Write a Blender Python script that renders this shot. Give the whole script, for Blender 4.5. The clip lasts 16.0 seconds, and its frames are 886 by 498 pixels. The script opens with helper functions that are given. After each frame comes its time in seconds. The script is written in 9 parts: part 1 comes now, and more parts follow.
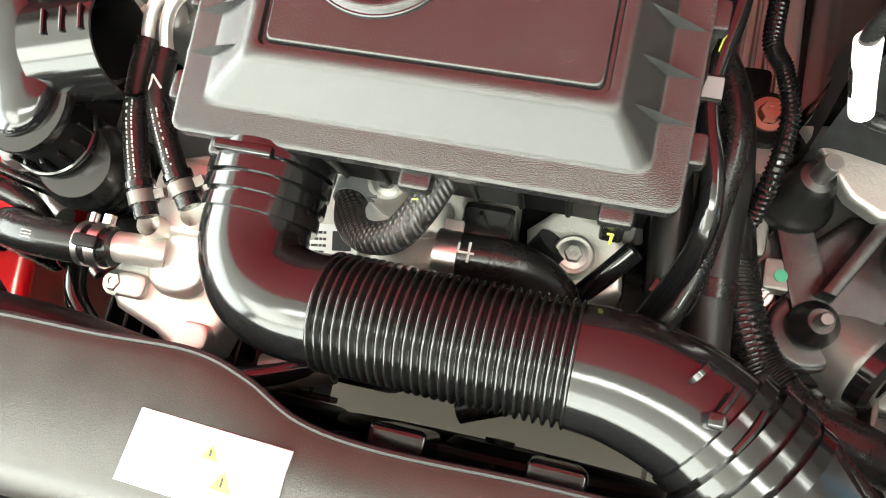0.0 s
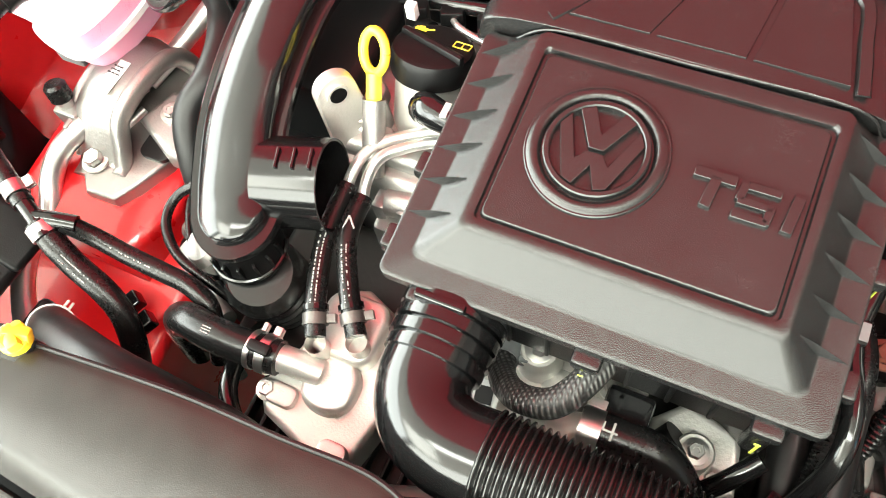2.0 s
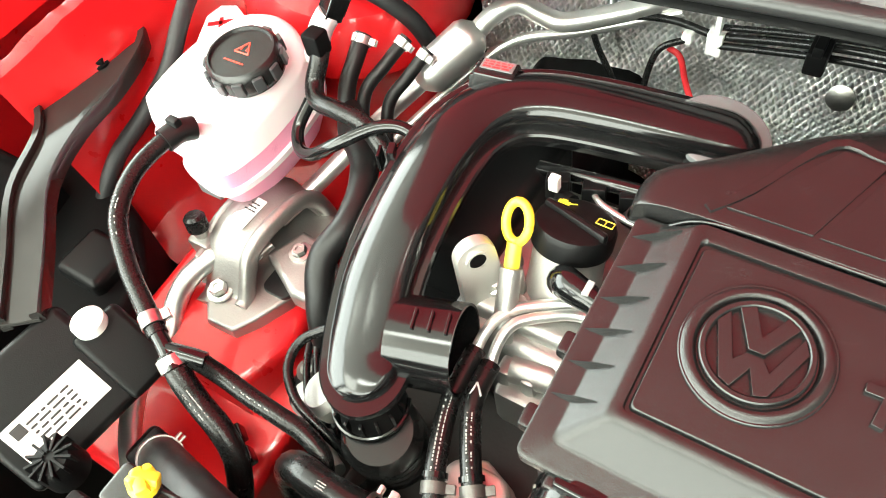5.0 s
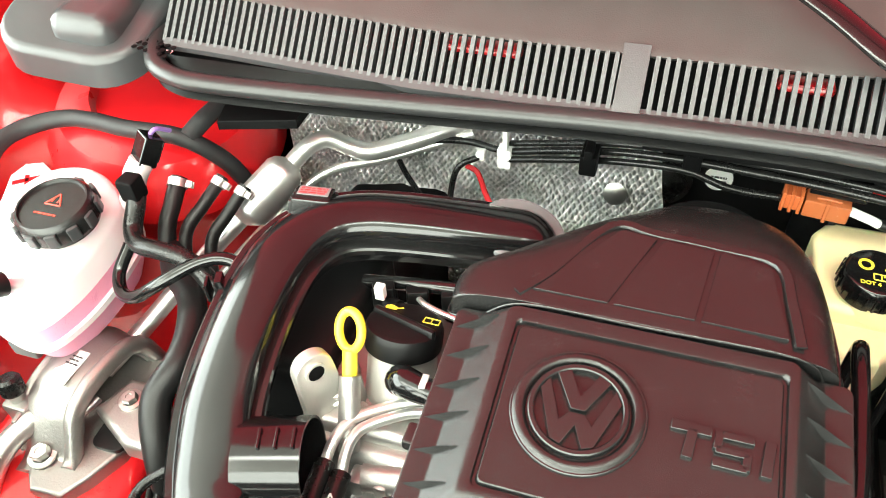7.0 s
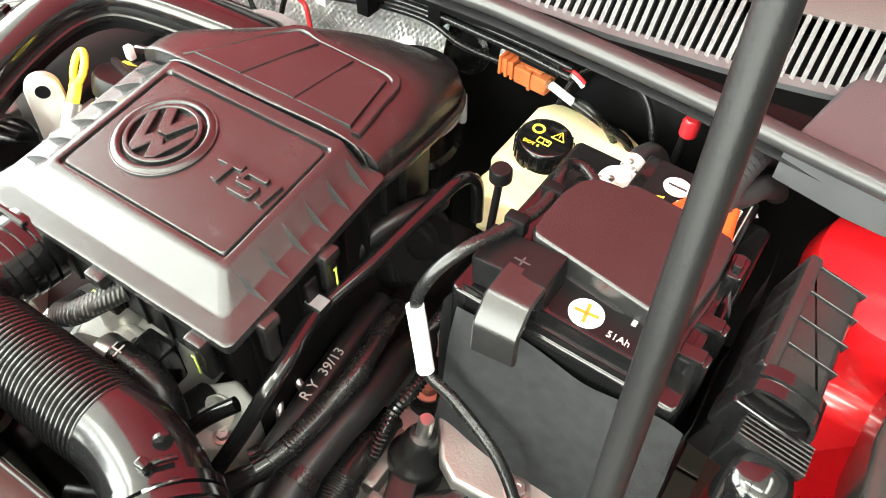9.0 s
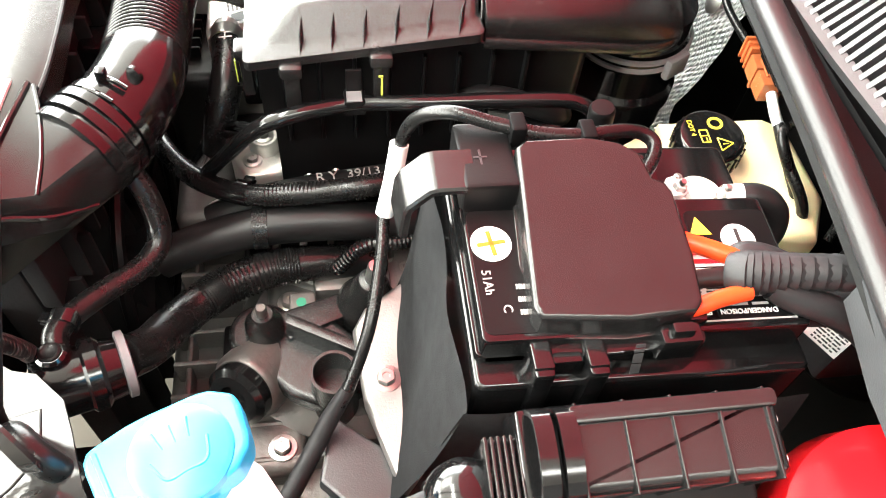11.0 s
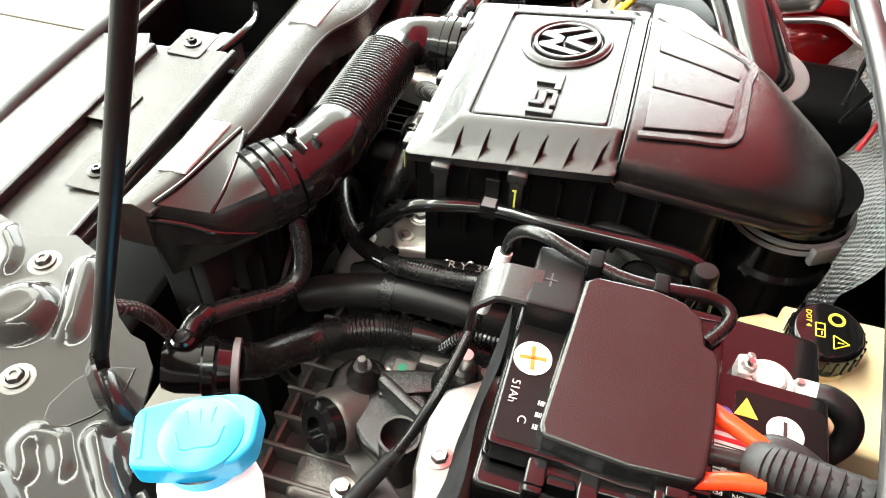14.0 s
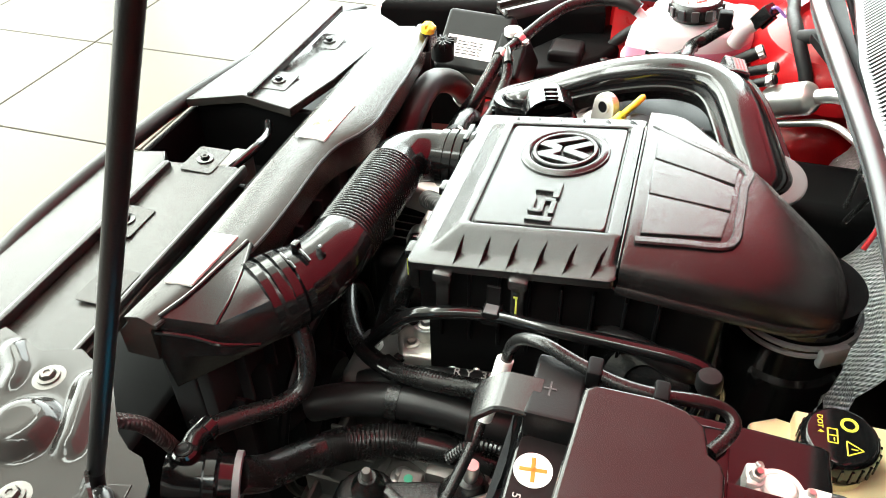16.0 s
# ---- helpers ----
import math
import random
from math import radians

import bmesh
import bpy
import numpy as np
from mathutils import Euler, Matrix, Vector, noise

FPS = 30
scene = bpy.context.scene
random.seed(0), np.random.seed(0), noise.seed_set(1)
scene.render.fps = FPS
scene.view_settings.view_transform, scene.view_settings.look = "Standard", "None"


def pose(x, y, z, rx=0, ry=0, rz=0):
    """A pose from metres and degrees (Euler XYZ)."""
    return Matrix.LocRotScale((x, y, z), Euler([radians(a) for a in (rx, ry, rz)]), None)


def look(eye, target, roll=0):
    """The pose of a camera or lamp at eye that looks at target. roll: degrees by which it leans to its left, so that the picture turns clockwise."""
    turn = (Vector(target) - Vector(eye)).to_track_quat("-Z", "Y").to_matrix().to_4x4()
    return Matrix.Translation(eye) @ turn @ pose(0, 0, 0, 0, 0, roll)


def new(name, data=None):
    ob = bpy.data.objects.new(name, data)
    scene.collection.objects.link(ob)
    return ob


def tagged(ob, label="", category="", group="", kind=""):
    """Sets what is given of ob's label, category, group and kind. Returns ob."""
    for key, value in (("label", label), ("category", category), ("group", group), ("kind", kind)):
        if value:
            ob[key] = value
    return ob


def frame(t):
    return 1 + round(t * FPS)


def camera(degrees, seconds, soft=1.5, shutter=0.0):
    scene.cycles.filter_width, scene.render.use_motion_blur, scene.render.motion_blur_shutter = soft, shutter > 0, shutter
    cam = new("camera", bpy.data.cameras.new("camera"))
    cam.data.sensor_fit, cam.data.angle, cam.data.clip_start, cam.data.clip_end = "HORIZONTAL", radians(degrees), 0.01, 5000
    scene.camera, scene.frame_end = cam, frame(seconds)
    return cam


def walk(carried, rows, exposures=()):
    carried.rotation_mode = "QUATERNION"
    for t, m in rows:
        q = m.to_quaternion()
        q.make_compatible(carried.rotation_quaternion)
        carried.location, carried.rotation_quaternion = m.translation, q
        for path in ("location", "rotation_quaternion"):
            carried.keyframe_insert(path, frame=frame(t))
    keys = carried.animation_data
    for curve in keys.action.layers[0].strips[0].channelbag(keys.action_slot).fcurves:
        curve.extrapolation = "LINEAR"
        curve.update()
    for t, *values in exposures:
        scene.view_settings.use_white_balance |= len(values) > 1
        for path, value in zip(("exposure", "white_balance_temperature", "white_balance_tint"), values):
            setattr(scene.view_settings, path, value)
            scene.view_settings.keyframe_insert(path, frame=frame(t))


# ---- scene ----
cam = camera(60.2, 16.0, soft=1.0)

PATH = [
    (0, (0.171, -0.149, 1.12), (-0.2, 0.24, -0.807), -31.8),
    (0.5, (0.153, -0.163, 1.137), (-0.245, 0.289, -0.771), -26.8),
    (1, (0.143, -0.166, 1.155), (-0.303, 0.392, -0.713), -21.1),
    (1.5, (0.13, -0.171, 1.172), (-0.361, 0.484, -0.652), -16.9),
    (2, (0.105, -0.176, 1.18), (-0.436, 0.529, -0.611), -14.6),
    (2.5, (0.089, -0.177, 1.186), (-0.51, 0.561, -0.574), -14.0),
    (3, (0.073, -0.175, 1.19), (-0.573, 0.588, -0.542), -13.6),
    (3.2, (0.068, -0.173, 1.194), (-0.6, 0.592, -0.529), -13.8),
    (5.3, (0.049, -0.172, 1.198), (-0.754, 0.754, -0.383), -11.8),
    (5.5, (0.05, -0.181, 1.201), (-0.713, 0.8, -0.367), -10.4),
    (6, (0.054, -0.195, 1.204), (-0.568, 0.938, -0.322), -6.5),
    (6.5, (0.051, -0.199, 1.202), (-0.447, 1.062, -0.268), -4.1),
    (7, (0.069, -0.205, 1.205), (-0.433, 1.122, -0.205), -4.1),
    (7.5, (0.17, -0.242, 1.211), (-0.397, 1.093, -0.167), -2.4),
    (8, (0.31, -0.283, 1.223), (-0.335, 1.027, -0.143), -0.8),
    (8.5, (0.394, -0.269, 1.211), (-0.257, 0.964, -0.223), 0.0),
    (8.7, (0.421, -0.244, 1.201), (-0.228, 0.949, -0.267), 0.9),
    (10.8, (0.648, 0.005, 1.153), (-0.514, 0.319, -0.444), 6.3),
    (11, (0.637, 0.016, 1.143), (-0.517, 0.277, -0.47), 6.7),
    (11.5, (0.663, 0.056, 1.146), (-0.494, 0.11, -0.485), 7.1),
    (12, (0.706, 0.108, 1.156), (-0.47, -0.058, -0.453), 6.5),
    (12.5, (0.712, 0.123, 1.167), (-0.491, -0.137, -0.409), 5.1),
    (13, (0.693, 0.122, 1.179), (-0.543, -0.177, -0.365), 3.8),
    (13.5, (0.673, 0.12, 1.181), (-0.599, -0.212, -0.326), 2.7),
    (14, (0.665, 0.119, 1.186), (-0.646, -0.248, -0.279), 1.5),
    (14.5, (0.667, 0.12, 1.19), (-0.676, -0.284, -0.236), 0.5),
    (15, (0.669, 0.125, 1.191), (-0.71, -0.295, -0.195), 0.4),
    (15.5, (0.666, 0.129, 1.191), (-0.753, -0.316, -0.147), -0.2),
    (16, (0.66, 0.134, 1.194), (-0.807, -0.339, -0.081), -1.0),
]
EXPOSURES = [(0, 0.03, 6400, -3), (3, -0.14, 6400, -2), (5.5, -0.32, 6350, -7), (7, -0.28, 6350, -6), (8, 0.02, 6400, -5), (8.6, 0.22, 6350, -3), (11, 0.5, 6350, 4), (11.5, 0.52, 6350, 4), (12.5, 0.36, 6350, 2), (13, 0.2, 6300, 0), (14, 0.0, 6300, -1), (14.5, -0.08, 6250, -2), (16, -0.3, 6150, -4)]
walk(cam, [(t, look(eye, target, roll)) for t, eye, target, roll in PATH], EXPOSURES)

from mathutils import noise

# ---- light: a showroom with a glazed front, ceiling panels, and the open bonnet overhead ----
world = bpy.data.worlds.new("sky")
scene.world = world
world.use_nodes = True
wn = world.node_tree
bg = wn.nodes["Background"]
sky = wn.nodes.new("ShaderNodeTexSky")
sky.sky_type = 'NISHITA'
sky.sun_disc = False
sky.sun_elevation, sky.sun_rotation = radians(50), radians(200)
wn.links.new(sky.outputs[0], bg.inputs[0])
bg.inputs[1].default_value = 0.12


def area_light(name, eye, target, sx, sy, power, col=(1, 1, 1)):
    d = bpy.data.lights.new(name, 'AREA')
    d.shape, d.size, d.size_y, d.energy, d.color = 'RECTANGLE', sx, sy, power, col
    ob = new(name, d)
    ob.matrix_world = look(eye, target)
    return ob


area_light("window_light_front", (-0.5, -4.6, 2.3), (-0.5, 0, 2.3), 8.0, 3.7, 1750, (1.0, 0.957, 0.885))
area_light("window_light_side", (-4.9, -1.2, 2.25), (0, -1.2, 2.25), 5.8, 3.7, 1290, (1.0, 0.985, 0.96))
area_light("ceiling_light_front", (0.0, -1.5, 4.2), (0.0, -1.5, 0), 3.6, 0.5, 220, (1.0, 0.965, 0.91))
# added unseen source overhead, only to brighten reflections in the scoop and grille
area_light("corner_reflection_fill", (-3.1, -3.0, 4.25), (-3.1, -3.0, 0), 2.6, 2.6, 330, (1.0, 0.965, 0.91))
area_light("ceiling_light_right", (2.4, 0.3, 4.2), (2.4, 0.3, 0), 0.5, 3.6, 130, (1.0, 0.965, 0.91))


# ---- mesh helpers ----
def spl(P, n=6):
    """Catmull-Rom through rows of numbers."""
    P = [np.array(p, float) for p in P]
    Q = [2 * P[0] - P[1]] + P + [2 * P[-1] - P[-2]]
    out = []
    for i in range(1, len(Q) - 2):
        a, b, c, d = Q[i - 1:i + 3]
        for k in range(n):
            t = k / n
            out.append(0.5 * (2 * b + (c - a) * t + (2 * a - 5 * b + 4 * c - d) * t * t + (3 * b - a - 3 * c + d) * t ** 3))
    return out + [P[-1]]


def rings_along(path, section, up=None):
    """section(i, s) gives 2D points; the rings follow the path by parallel transport."""
    path = [Vector(p[:3]) for p in path]
    n = len(path)
    tan = [(path[min(i + 1, n - 1)] - path[max(i - 1, 0)]).normalized() for i in range(n)]
    u = Vector(up) if up else (Vector((0, 0, 1)) if abs(tan[0].z) < 0.9 else Vector((1, 0, 0)))
    out = []
    for i in range(n):
        u = (u - tan[i] * u.dot(tan[i])).normalized()
        v = tan[i].cross(u)
        out.append([path[i] + v * a + u * b for a, b in section(i, i / (n - 1))])
    return out


def loft(bm, rings, caps=True, closed=True):
    V = [[bm.verts.new(p) for p in r] for r in rings]
    m = len(V[0])
    for a, b in zip(V, V[1:]):
        for k in range(m if closed else m - 1):
            bm.faces.new((a[k], a[(k + 1) % m], b[(k + 1) % m], b[k]))
    if caps and closed:
        bm.faces.new(V[0][::-1])
        bm.faces.new(V[-1])
    return V


def circle(r, seg):
    return [(r * math.cos(2 * math.pi * k / seg), r * math.sin(2 * math.pi * k / seg)) for k in range(seg)]


def tube(bm, P, r=0.01, seg=14, n=6, caps=True):
    """A bent tube; rows of P are x, y, z and, where it changes, the radius."""
    P = [(*p, r) if len(p) == 3 else p for p in P]
    S = spl(P, n)
    loft(bm, rings_along(S, lambda i, s: circle(S[i][3], seg)), caps)
    return bm


def hollow(bm, P, r, wall=0.002, seg=24):
    """A straight open pipe with wall thickness."""
    a = rings_along(P, lambda i, s: circle(r, seg))
    b = rings_along(P, lambda i, s: circle(r - wall, seg))
    loft(bm, a + b[::-1] + [a[0]], caps=False)
    return bm


def join_in(bm, other):
    me = bpy.data.meshes.new("tmp")
    other.to_mesh(me)
    other.free()
    bm.from_mesh(me)
    bpy.data.meshes.remove(me)
    return bm


def rbox(bm, x0, x1, y0, y1, z0, z1, b=0.003, seg=2, m=None):
    t = bmesh.new()
    bmesh.ops.create_cube(t, size=1)
    for v in t.verts:
        v.co = Vector(((x0 + x1) / 2 + v.co.x * (x1 - x0), (y0 + y1) / 2 + v.co.y * (y1 - y0), (z0 + z1) / 2 + v.co.z * (z1 - z0)))
    if b:
        bmesh.ops.bevel(t, geom=t.edges[:], offset=b, segments=seg, affect='EDGES', profile=0.5)
    if m is not None:
        t.transform(m)
    return join_in(bm, t)


def prism(bm, outline, z0, z1, b=0.002, m=None, tilt=None, seg=2):
    """An outline in x, y between two heights, with a rounded upper edge; tilt(x, y) lifts it."""
    t = bmesh.new()
    lo = [t.verts.new((x, y, z0)) for x, y in outline]
    hi = [t.verts.new((x, y, z1)) for x, y in outline]
    n = len(outline)
    for k in range(n):
        t.faces.new((lo[k], lo[(k + 1) % n], hi[(k + 1) % n], hi[k]))
    t.faces.new(lo[::-1])
    top = t.faces.new(hi)
    bmesh.ops.recalc_face_normals(t, faces=t.faces[:])
    if b:
        bmesh.ops.bevel(t, geom=list(top.edges), offset=b, segments=seg, affect='EDGES', profile=0.5)
    if tilt:
        for v in t.verts:
            v.co.z += tilt(v.co.x, v.co.y)
    if m is not None:
        t.transform(m)
    return join_in(bm, t)


def rrect(x0, x1, y0, y1, r=0.005, n=4):
    out = []
    for cx, cy, a in ((x1 - r, y1 - r, 0), (x0 + r, y1 - r, 90), (x0 + r, y0 + r, 180), (x1 - r, y0 + r, 270)):
        for k in range(n + 1):
            t = radians(a + 90 * k / n)
            out.append((cx + r * math.cos(t), cy + r * math.sin(t)))
    return out


def cut_corners(P, n=2, k=0.22):
    """Rounds a closed outline by cutting its corners."""
    for _ in range(n):
        Q = []
        for i in range(len(P)):
            a, c = P[i - 1], P[i]
            Q += [tuple(a[m] + (c[m] - a[m]) * k for m in (0, 1)), tuple(a[m] + (c[m] - a[m]) * (1 - k) for m in (0, 1))]
        P = Q
    return P


def lathe(bm, prof, seg=28, m=None):
    """Turns rows of radius, height about z; an end radius of 0 closes it."""
    t = bmesh.new()
    V = []
    for r, z in prof:
        V.append([t.verts.new((0, 0, z))] if r == 0 else [t.verts.new((r * math.cos(2 * math.pi * k / seg), r * math.sin(2 * math.pi * k / seg), z)) for k in range(seg)])
    for a, b in zip(V, V[1:]):
        for k in range(seg):
            j = (k + 1) % seg
            if len(a) == 1 and len(b) > 1:
                t.faces.new((a[0], b[j], b[k]))
            elif len(b) == 1 and len(a) > 1:
                t.faces.new((a[k], a[j], b[0]))
            elif len(a) > 1:
                t.faces.new((a[k], a[j], b[j], b[k]))
    bmesh.ops.recalc_face_normals(t, faces=t.faces[:])
    if m is not None:
        t.transform(m)
    return join_in(bm, t)


def hexhead(bm, m, r=0.006, h=0.005, flange=0.009):
    lathe(bm, [(0, -0.001), (flange, -0.001), (flange, 0.0015), (r * 1.05, 0.002)], 20, m)
    lathe(bm, [(r, 0.001), (r, h - 0.001), (r * 0.9, h), (r * 0.45, h), (r * 0.4, h - 0.001), (0, h - 0.001)], 6, m)
    return bm


def toward(p, d):
    """A frame at p whose z looks along d."""
    return Matrix.Translation(p) @ Vector(d).to_track_quat("Z", "Y").to_matrix().to_4x4()


def thing(name, base, label, category, group="", kind=""):
    ob = new(name)
    ob.empty_display_size = 0.01
    ob.location = base
    return tagged(ob, label, category, group, kind)


ROUND = {"bellows", "ribs", "ring", "tape_turn", "sheath", "spring_clip", "brass_ring"}


def even_normals(ob):
    """Keeps large faces flat beside their rounded edges."""
    ob.modifiers.new("weighted_normal", 'WEIGHTED_NORMAL').keep_sharp = True


def part(name, bm, material, parent, label="", sharp=38, smooth=True):
    """Links a bmesh, given in world metres, as one mesh under a thing or a part."""
    top = parent
    while top.parent:
        top = top.parent
    bm.transform(Matrix.Translation(-top.location))
    bmesh.ops.recalc_face_normals(bm, faces=bm.faces[:])
    me = bpy.data.meshes.new(name)
    bm.to_mesh(me)
    bm.free()
    if smooth:
        me.shade_smooth()
        me.set_sharp_from_angle(angle=radians(sharp))
    me.materials.append(material)
    ob = new(name, me)
    if smooth and name not in ROUND:
        even_normals(ob)
    ob.parent = parent
    return tagged(ob, label) if label else ob


def solo(name, bm, material, label, category, base=None, group="", kind="", sharp=38):
    """A thing that is one mesh."""
    co = [v.co for v in bm.verts]
    base = base or (sum(c.x for c in co) / len(co), sum(c.y for c in co) / len(co), min(c.z for c in co))
    bm.transform(Matrix.Translation(-Vector(base)))
    bmesh.ops.recalc_face_normals(bm, faces=bm.faces[:])
    me = bpy.data.meshes.new(name)
    bm.to_mesh(me)
    bm.free()
    me.shade_smooth()
    me.set_sharp_from_angle(angle=radians(sharp))
    me.materials.append(material)
    ob = new(name, me)
    even_normals(ob)
    ob.location = base
    return tagged(ob, label, category, group, kind)


def words(body, size, m, material, parent, name="lettering", depth=0.0003):
    """Lettering in the built-in font, laid out in the x, y plane of m."""
    c = bpy.data.curves.new("lettering", 'FONT')
    c.body, c.size, c.align_x, c.align_y, c.extrude = body, size, 'CENTER', 'CENTER', depth
    c.resolution_u = 3
    tmp = new("tmp_text", c)
    bpy.context.view_layer.update()
    me = bpy.data.meshes.new_from_object(tmp.evaluated_get(bpy.context.evaluated_depsgraph_get()))
    bpy.data.objects.remove(tmp)
    bm = bmesh.new()
    bm.from_mesh(me)
    bpy.data.meshes.remove(me)
    bm.transform(m)
    return part(name, bm, material, parent, smooth=False)


def bars(bm, m, x0, x1, y0, y1, rows, h=0.4, depth=0.0003, seed=1):
    """Rows of plain bars for writing too small to read."""
    rnd = random.Random(seed)
    dy = (y1 - y0) / rows
    for i in range(rows):
        x = x0
        while x < x1 - 0.001:
            w = min(rnd.uniform(0.08, 0.3) * (x1 - x0), x1 - x)
            rbox(bm, x, x + w, y0 + dy * i, y0 + dy * (i + h), 0, depth, 0, m=m)
            x += w + 0.05 * (x1 - x0)
    return bm



def print_along(parent, pts, r, s0, s1, seed=1, side=(0.15, -0.35, 1.0), rows=2, w=0.0009):
    """Fine dashes along a hose for writing too small to read."""
    rnd = random.Random(seed)
    S = spl([p[:3] for p in pts], 14)
    b = bmesh.new()
    n = len(S)
    for j in range(rows):
        for i in range(int(n * s0), min(int(n * s1), n - 2)):
            if rnd.random() < 0.25:
                continue
            p, t = Vector(S[i]), Vector(S[i + 1]) - Vector(S[i])
            L = t.length * rnd.uniform(0.35, 0.8)
            t.normalize()
            u = Vector(side)
            u = (u - t * u.dot(t)).normalized()
            v = t.cross(u)
            a = (j - (rows - 1) / 2) * 0.42
            o = p + (u * math.cos(a) + v * math.sin(a)) * (r + 0.0001)
            u2 = (o - p).normalized()
            m = Matrix((t, u2.cross(t), u2)).transposed().to_4x4()
            m.translation = o
            rbox(b, 0, L, -w / 2, w / 2, -0.0003, 0.00025, 0, m=m)
    return part("printed_mark", b, M_PRINT, parent)


# ---- materials ----
def mat(name, col, rough=0.5, metal=0.0, bump=0.15, bscale=700, var=0.2, vscale=25, rvar=0.12, spec=0.5, coat=0.0, col2=None, fibre=False, sss=0.0, detail=3):
    """A surface with fine relief, and colour and gloss that vary at two scales."""
    m = bpy.data.materials.new(name)
    m.use_nodes = True
    n, l = m.node_tree.nodes, m.node_tree.links
    p = n["Principled BSDF"]
    tc = n.new("ShaderNodeTexCoord")
    big, fine = n.new("ShaderNodeTexNoise"), n.new("ShaderNodeTexNoise")
    big.inputs["Scale"].default_value, big.inputs["Detail"].default_value = vscale, 5
    fine.inputs["Scale"].default_value, fine.inputs["Detail"].default_value = bscale, detail
    for x in (big, fine):
        l.new(tc.outputs["Object"], x.inputs["Vector"])
    if fibre:
        mp = n.new("ShaderNodeMapping")
        mp.inputs["Scale"].default_value = (1, 1, 0.12)
        l.new(tc.outputs["Object"], mp.inputs["Vector"])
        l.new(mp.outputs[0], fine.inputs["Vector"])
    ramp = n.new("ShaderNodeMix")
    ramp.data_type = 'RGBA'
    c2 = col2 or tuple(min(1, c * (1 + var) + 0.01 * var) for c in col)
    ramp.inputs["A"].default_value = (*[c * (1 - var) for c in col], 1)
    ramp.inputs["B"].default_value = (*c2, 1)
    l.new(big.outputs["Fac"], ramp.inputs["Factor"])
    l.new(ramp.outputs["Result"], p.inputs["Base Color"])
    mr = n.new("ShaderNodeMapRange")
    mr.inputs["To Min"].default_value, mr.inputs["To Max"].default_value = max(0.02, rough - rvar), min(1, rough + rvar)
    add = n.new("ShaderNodeMath")
    add.operation = 'MULTIPLY_ADD'
    add.inputs[1].default_value, add.inputs[2].default_value = 0.35, 0.0
    l.new(fine.outputs["Fac"], add.inputs[0])
    add2 = n.new("ShaderNodeMath")
    add2.operation = 'MULTIPLY_ADD'
    add2.inputs[1].default_value = 0.65
    l.new(big.outputs["Fac"], add2.inputs[0])
    l.new(add.outputs[0], add2.inputs[2])
    l.new(add2.outputs[0], mr.inputs["Value"])
    l.new(mr.outputs["Result"], p.inputs["Roughness"])
    if bump:
        b = n.new("ShaderNodeBump")
        b.inputs["Strength"].default_value, b.inputs["Distance"].default_value = bump, 0.0006
        l.new(fine.outputs["Fac"], b.inputs["Height"])
        l.new(b.outputs[0], p.inputs["Normal"])
    p.inputs["Metallic"].default_value, p.inputs["Specular IOR Level"].default_value = metal, spec
    p.inputs["Coat Weight"].default_value, p.inputs["Coat Roughness"].default_value = coat, 0.06
    if sss:
        p.inputs["Subsurface Weight"].default_value = sss
        p.inputs["Subsurface Radius"].default_value = (0.02, 0.012, 0.014)
    return m


M_COVER = mat("grained_black_plastic", (0.009, 0.0088, 0.0088), 0.25, bump=0.28, bscale=1700, rvar=0.07, vscale=40, detail=1)
# slightly lighter and browner than the cover plastic, with uneven tone
M_WARM = mat("warm_black_grained_plastic", (0.017, 0.0155, 0.0138), 0.25, bump=0.2, bscale=1500, rvar=0.06, vscale=50, var=0.3, spec=0.3, detail=2)
M_BOX = mat("matt_black_plastic", (0.0038, 0.0038, 0.004), 0.38, bump=0.2, bscale=900, spec=0.17)
M_FINE = mat("fine_grained_black_plastic", (0.009, 0.0088, 0.0088), 0.25, bump=0.06, bscale=1500, rvar=0.06, vscale=30)
M_GLOSS = mat("smooth_black_plastic", (0.004, 0.004, 0.0042), 0.13, bump=0.03, bscale=500, rvar=0.06)
M_SATIN = mat("satin_black_plastic", (0.005, 0.005, 0.0053), 0.13, bump=0.05, bscale=1200, rvar=0.04)
M_BELLOWS = mat("ribbed_black_plastic", (0.005, 0.005, 0.005), 0.2, bump=0.05, rvar=0.08)
M_RUBBER = mat("black_rubber", (0.006, 0.006, 0.006), 0.27, bump=0.12, bscale=500, spec=0.35)
M_RUBBER2 = mat("dull_black_rubber", (0.007, 0.007, 0.0073), 0.38, bump=0.2, bscale=300, spec=0.3)
M_TAPE = mat("wound_fabric_tape", (0.015, 0.015, 0.016), 0.5, bump=0.5, bscale=220, vscale=60, spec=0.3)
M_FELT = mat("dark_grey_felt", (0.04, 0.041, 0.043), 0.95, bump=0.9, bscale=900, vscale=90, var=0.35, spec=0.1)
M_CORE = mat("dull_black_radiator", (0.018, 0.018, 0.0185), 0.85, bump=0.5, bscale=300, spec=0.05)
# blacker than plain black plastic: the shade of deep recesses is in the colour
M_DARK = mat("shade_black_plastic", (0.0025, 0.0025, 0.0027), 0.5, bump=0.15, spec=0.07)
M_GREY = mat("grey_plastic", (0.16, 0.165, 0.17), 0.5, bump=0.2, bscale=900)
M_GREYD = mat("dark_grey_plastic", (0.035, 0.036, 0.038), 0.34, bump=0.25, bscale=900)
M_ALU = mat("cast_aluminium", (0.36, 0.35, 0.335), 0.42, metal=0.85, bump=0.5, bscale=450, var=0.15, rvar=0.14)
M_ALUW = mat("bright_cast_aluminium", (0.66, 0.64, 0.6), 0.42, metal=0.75, bump=0.4, bscale=500, var=0.1)
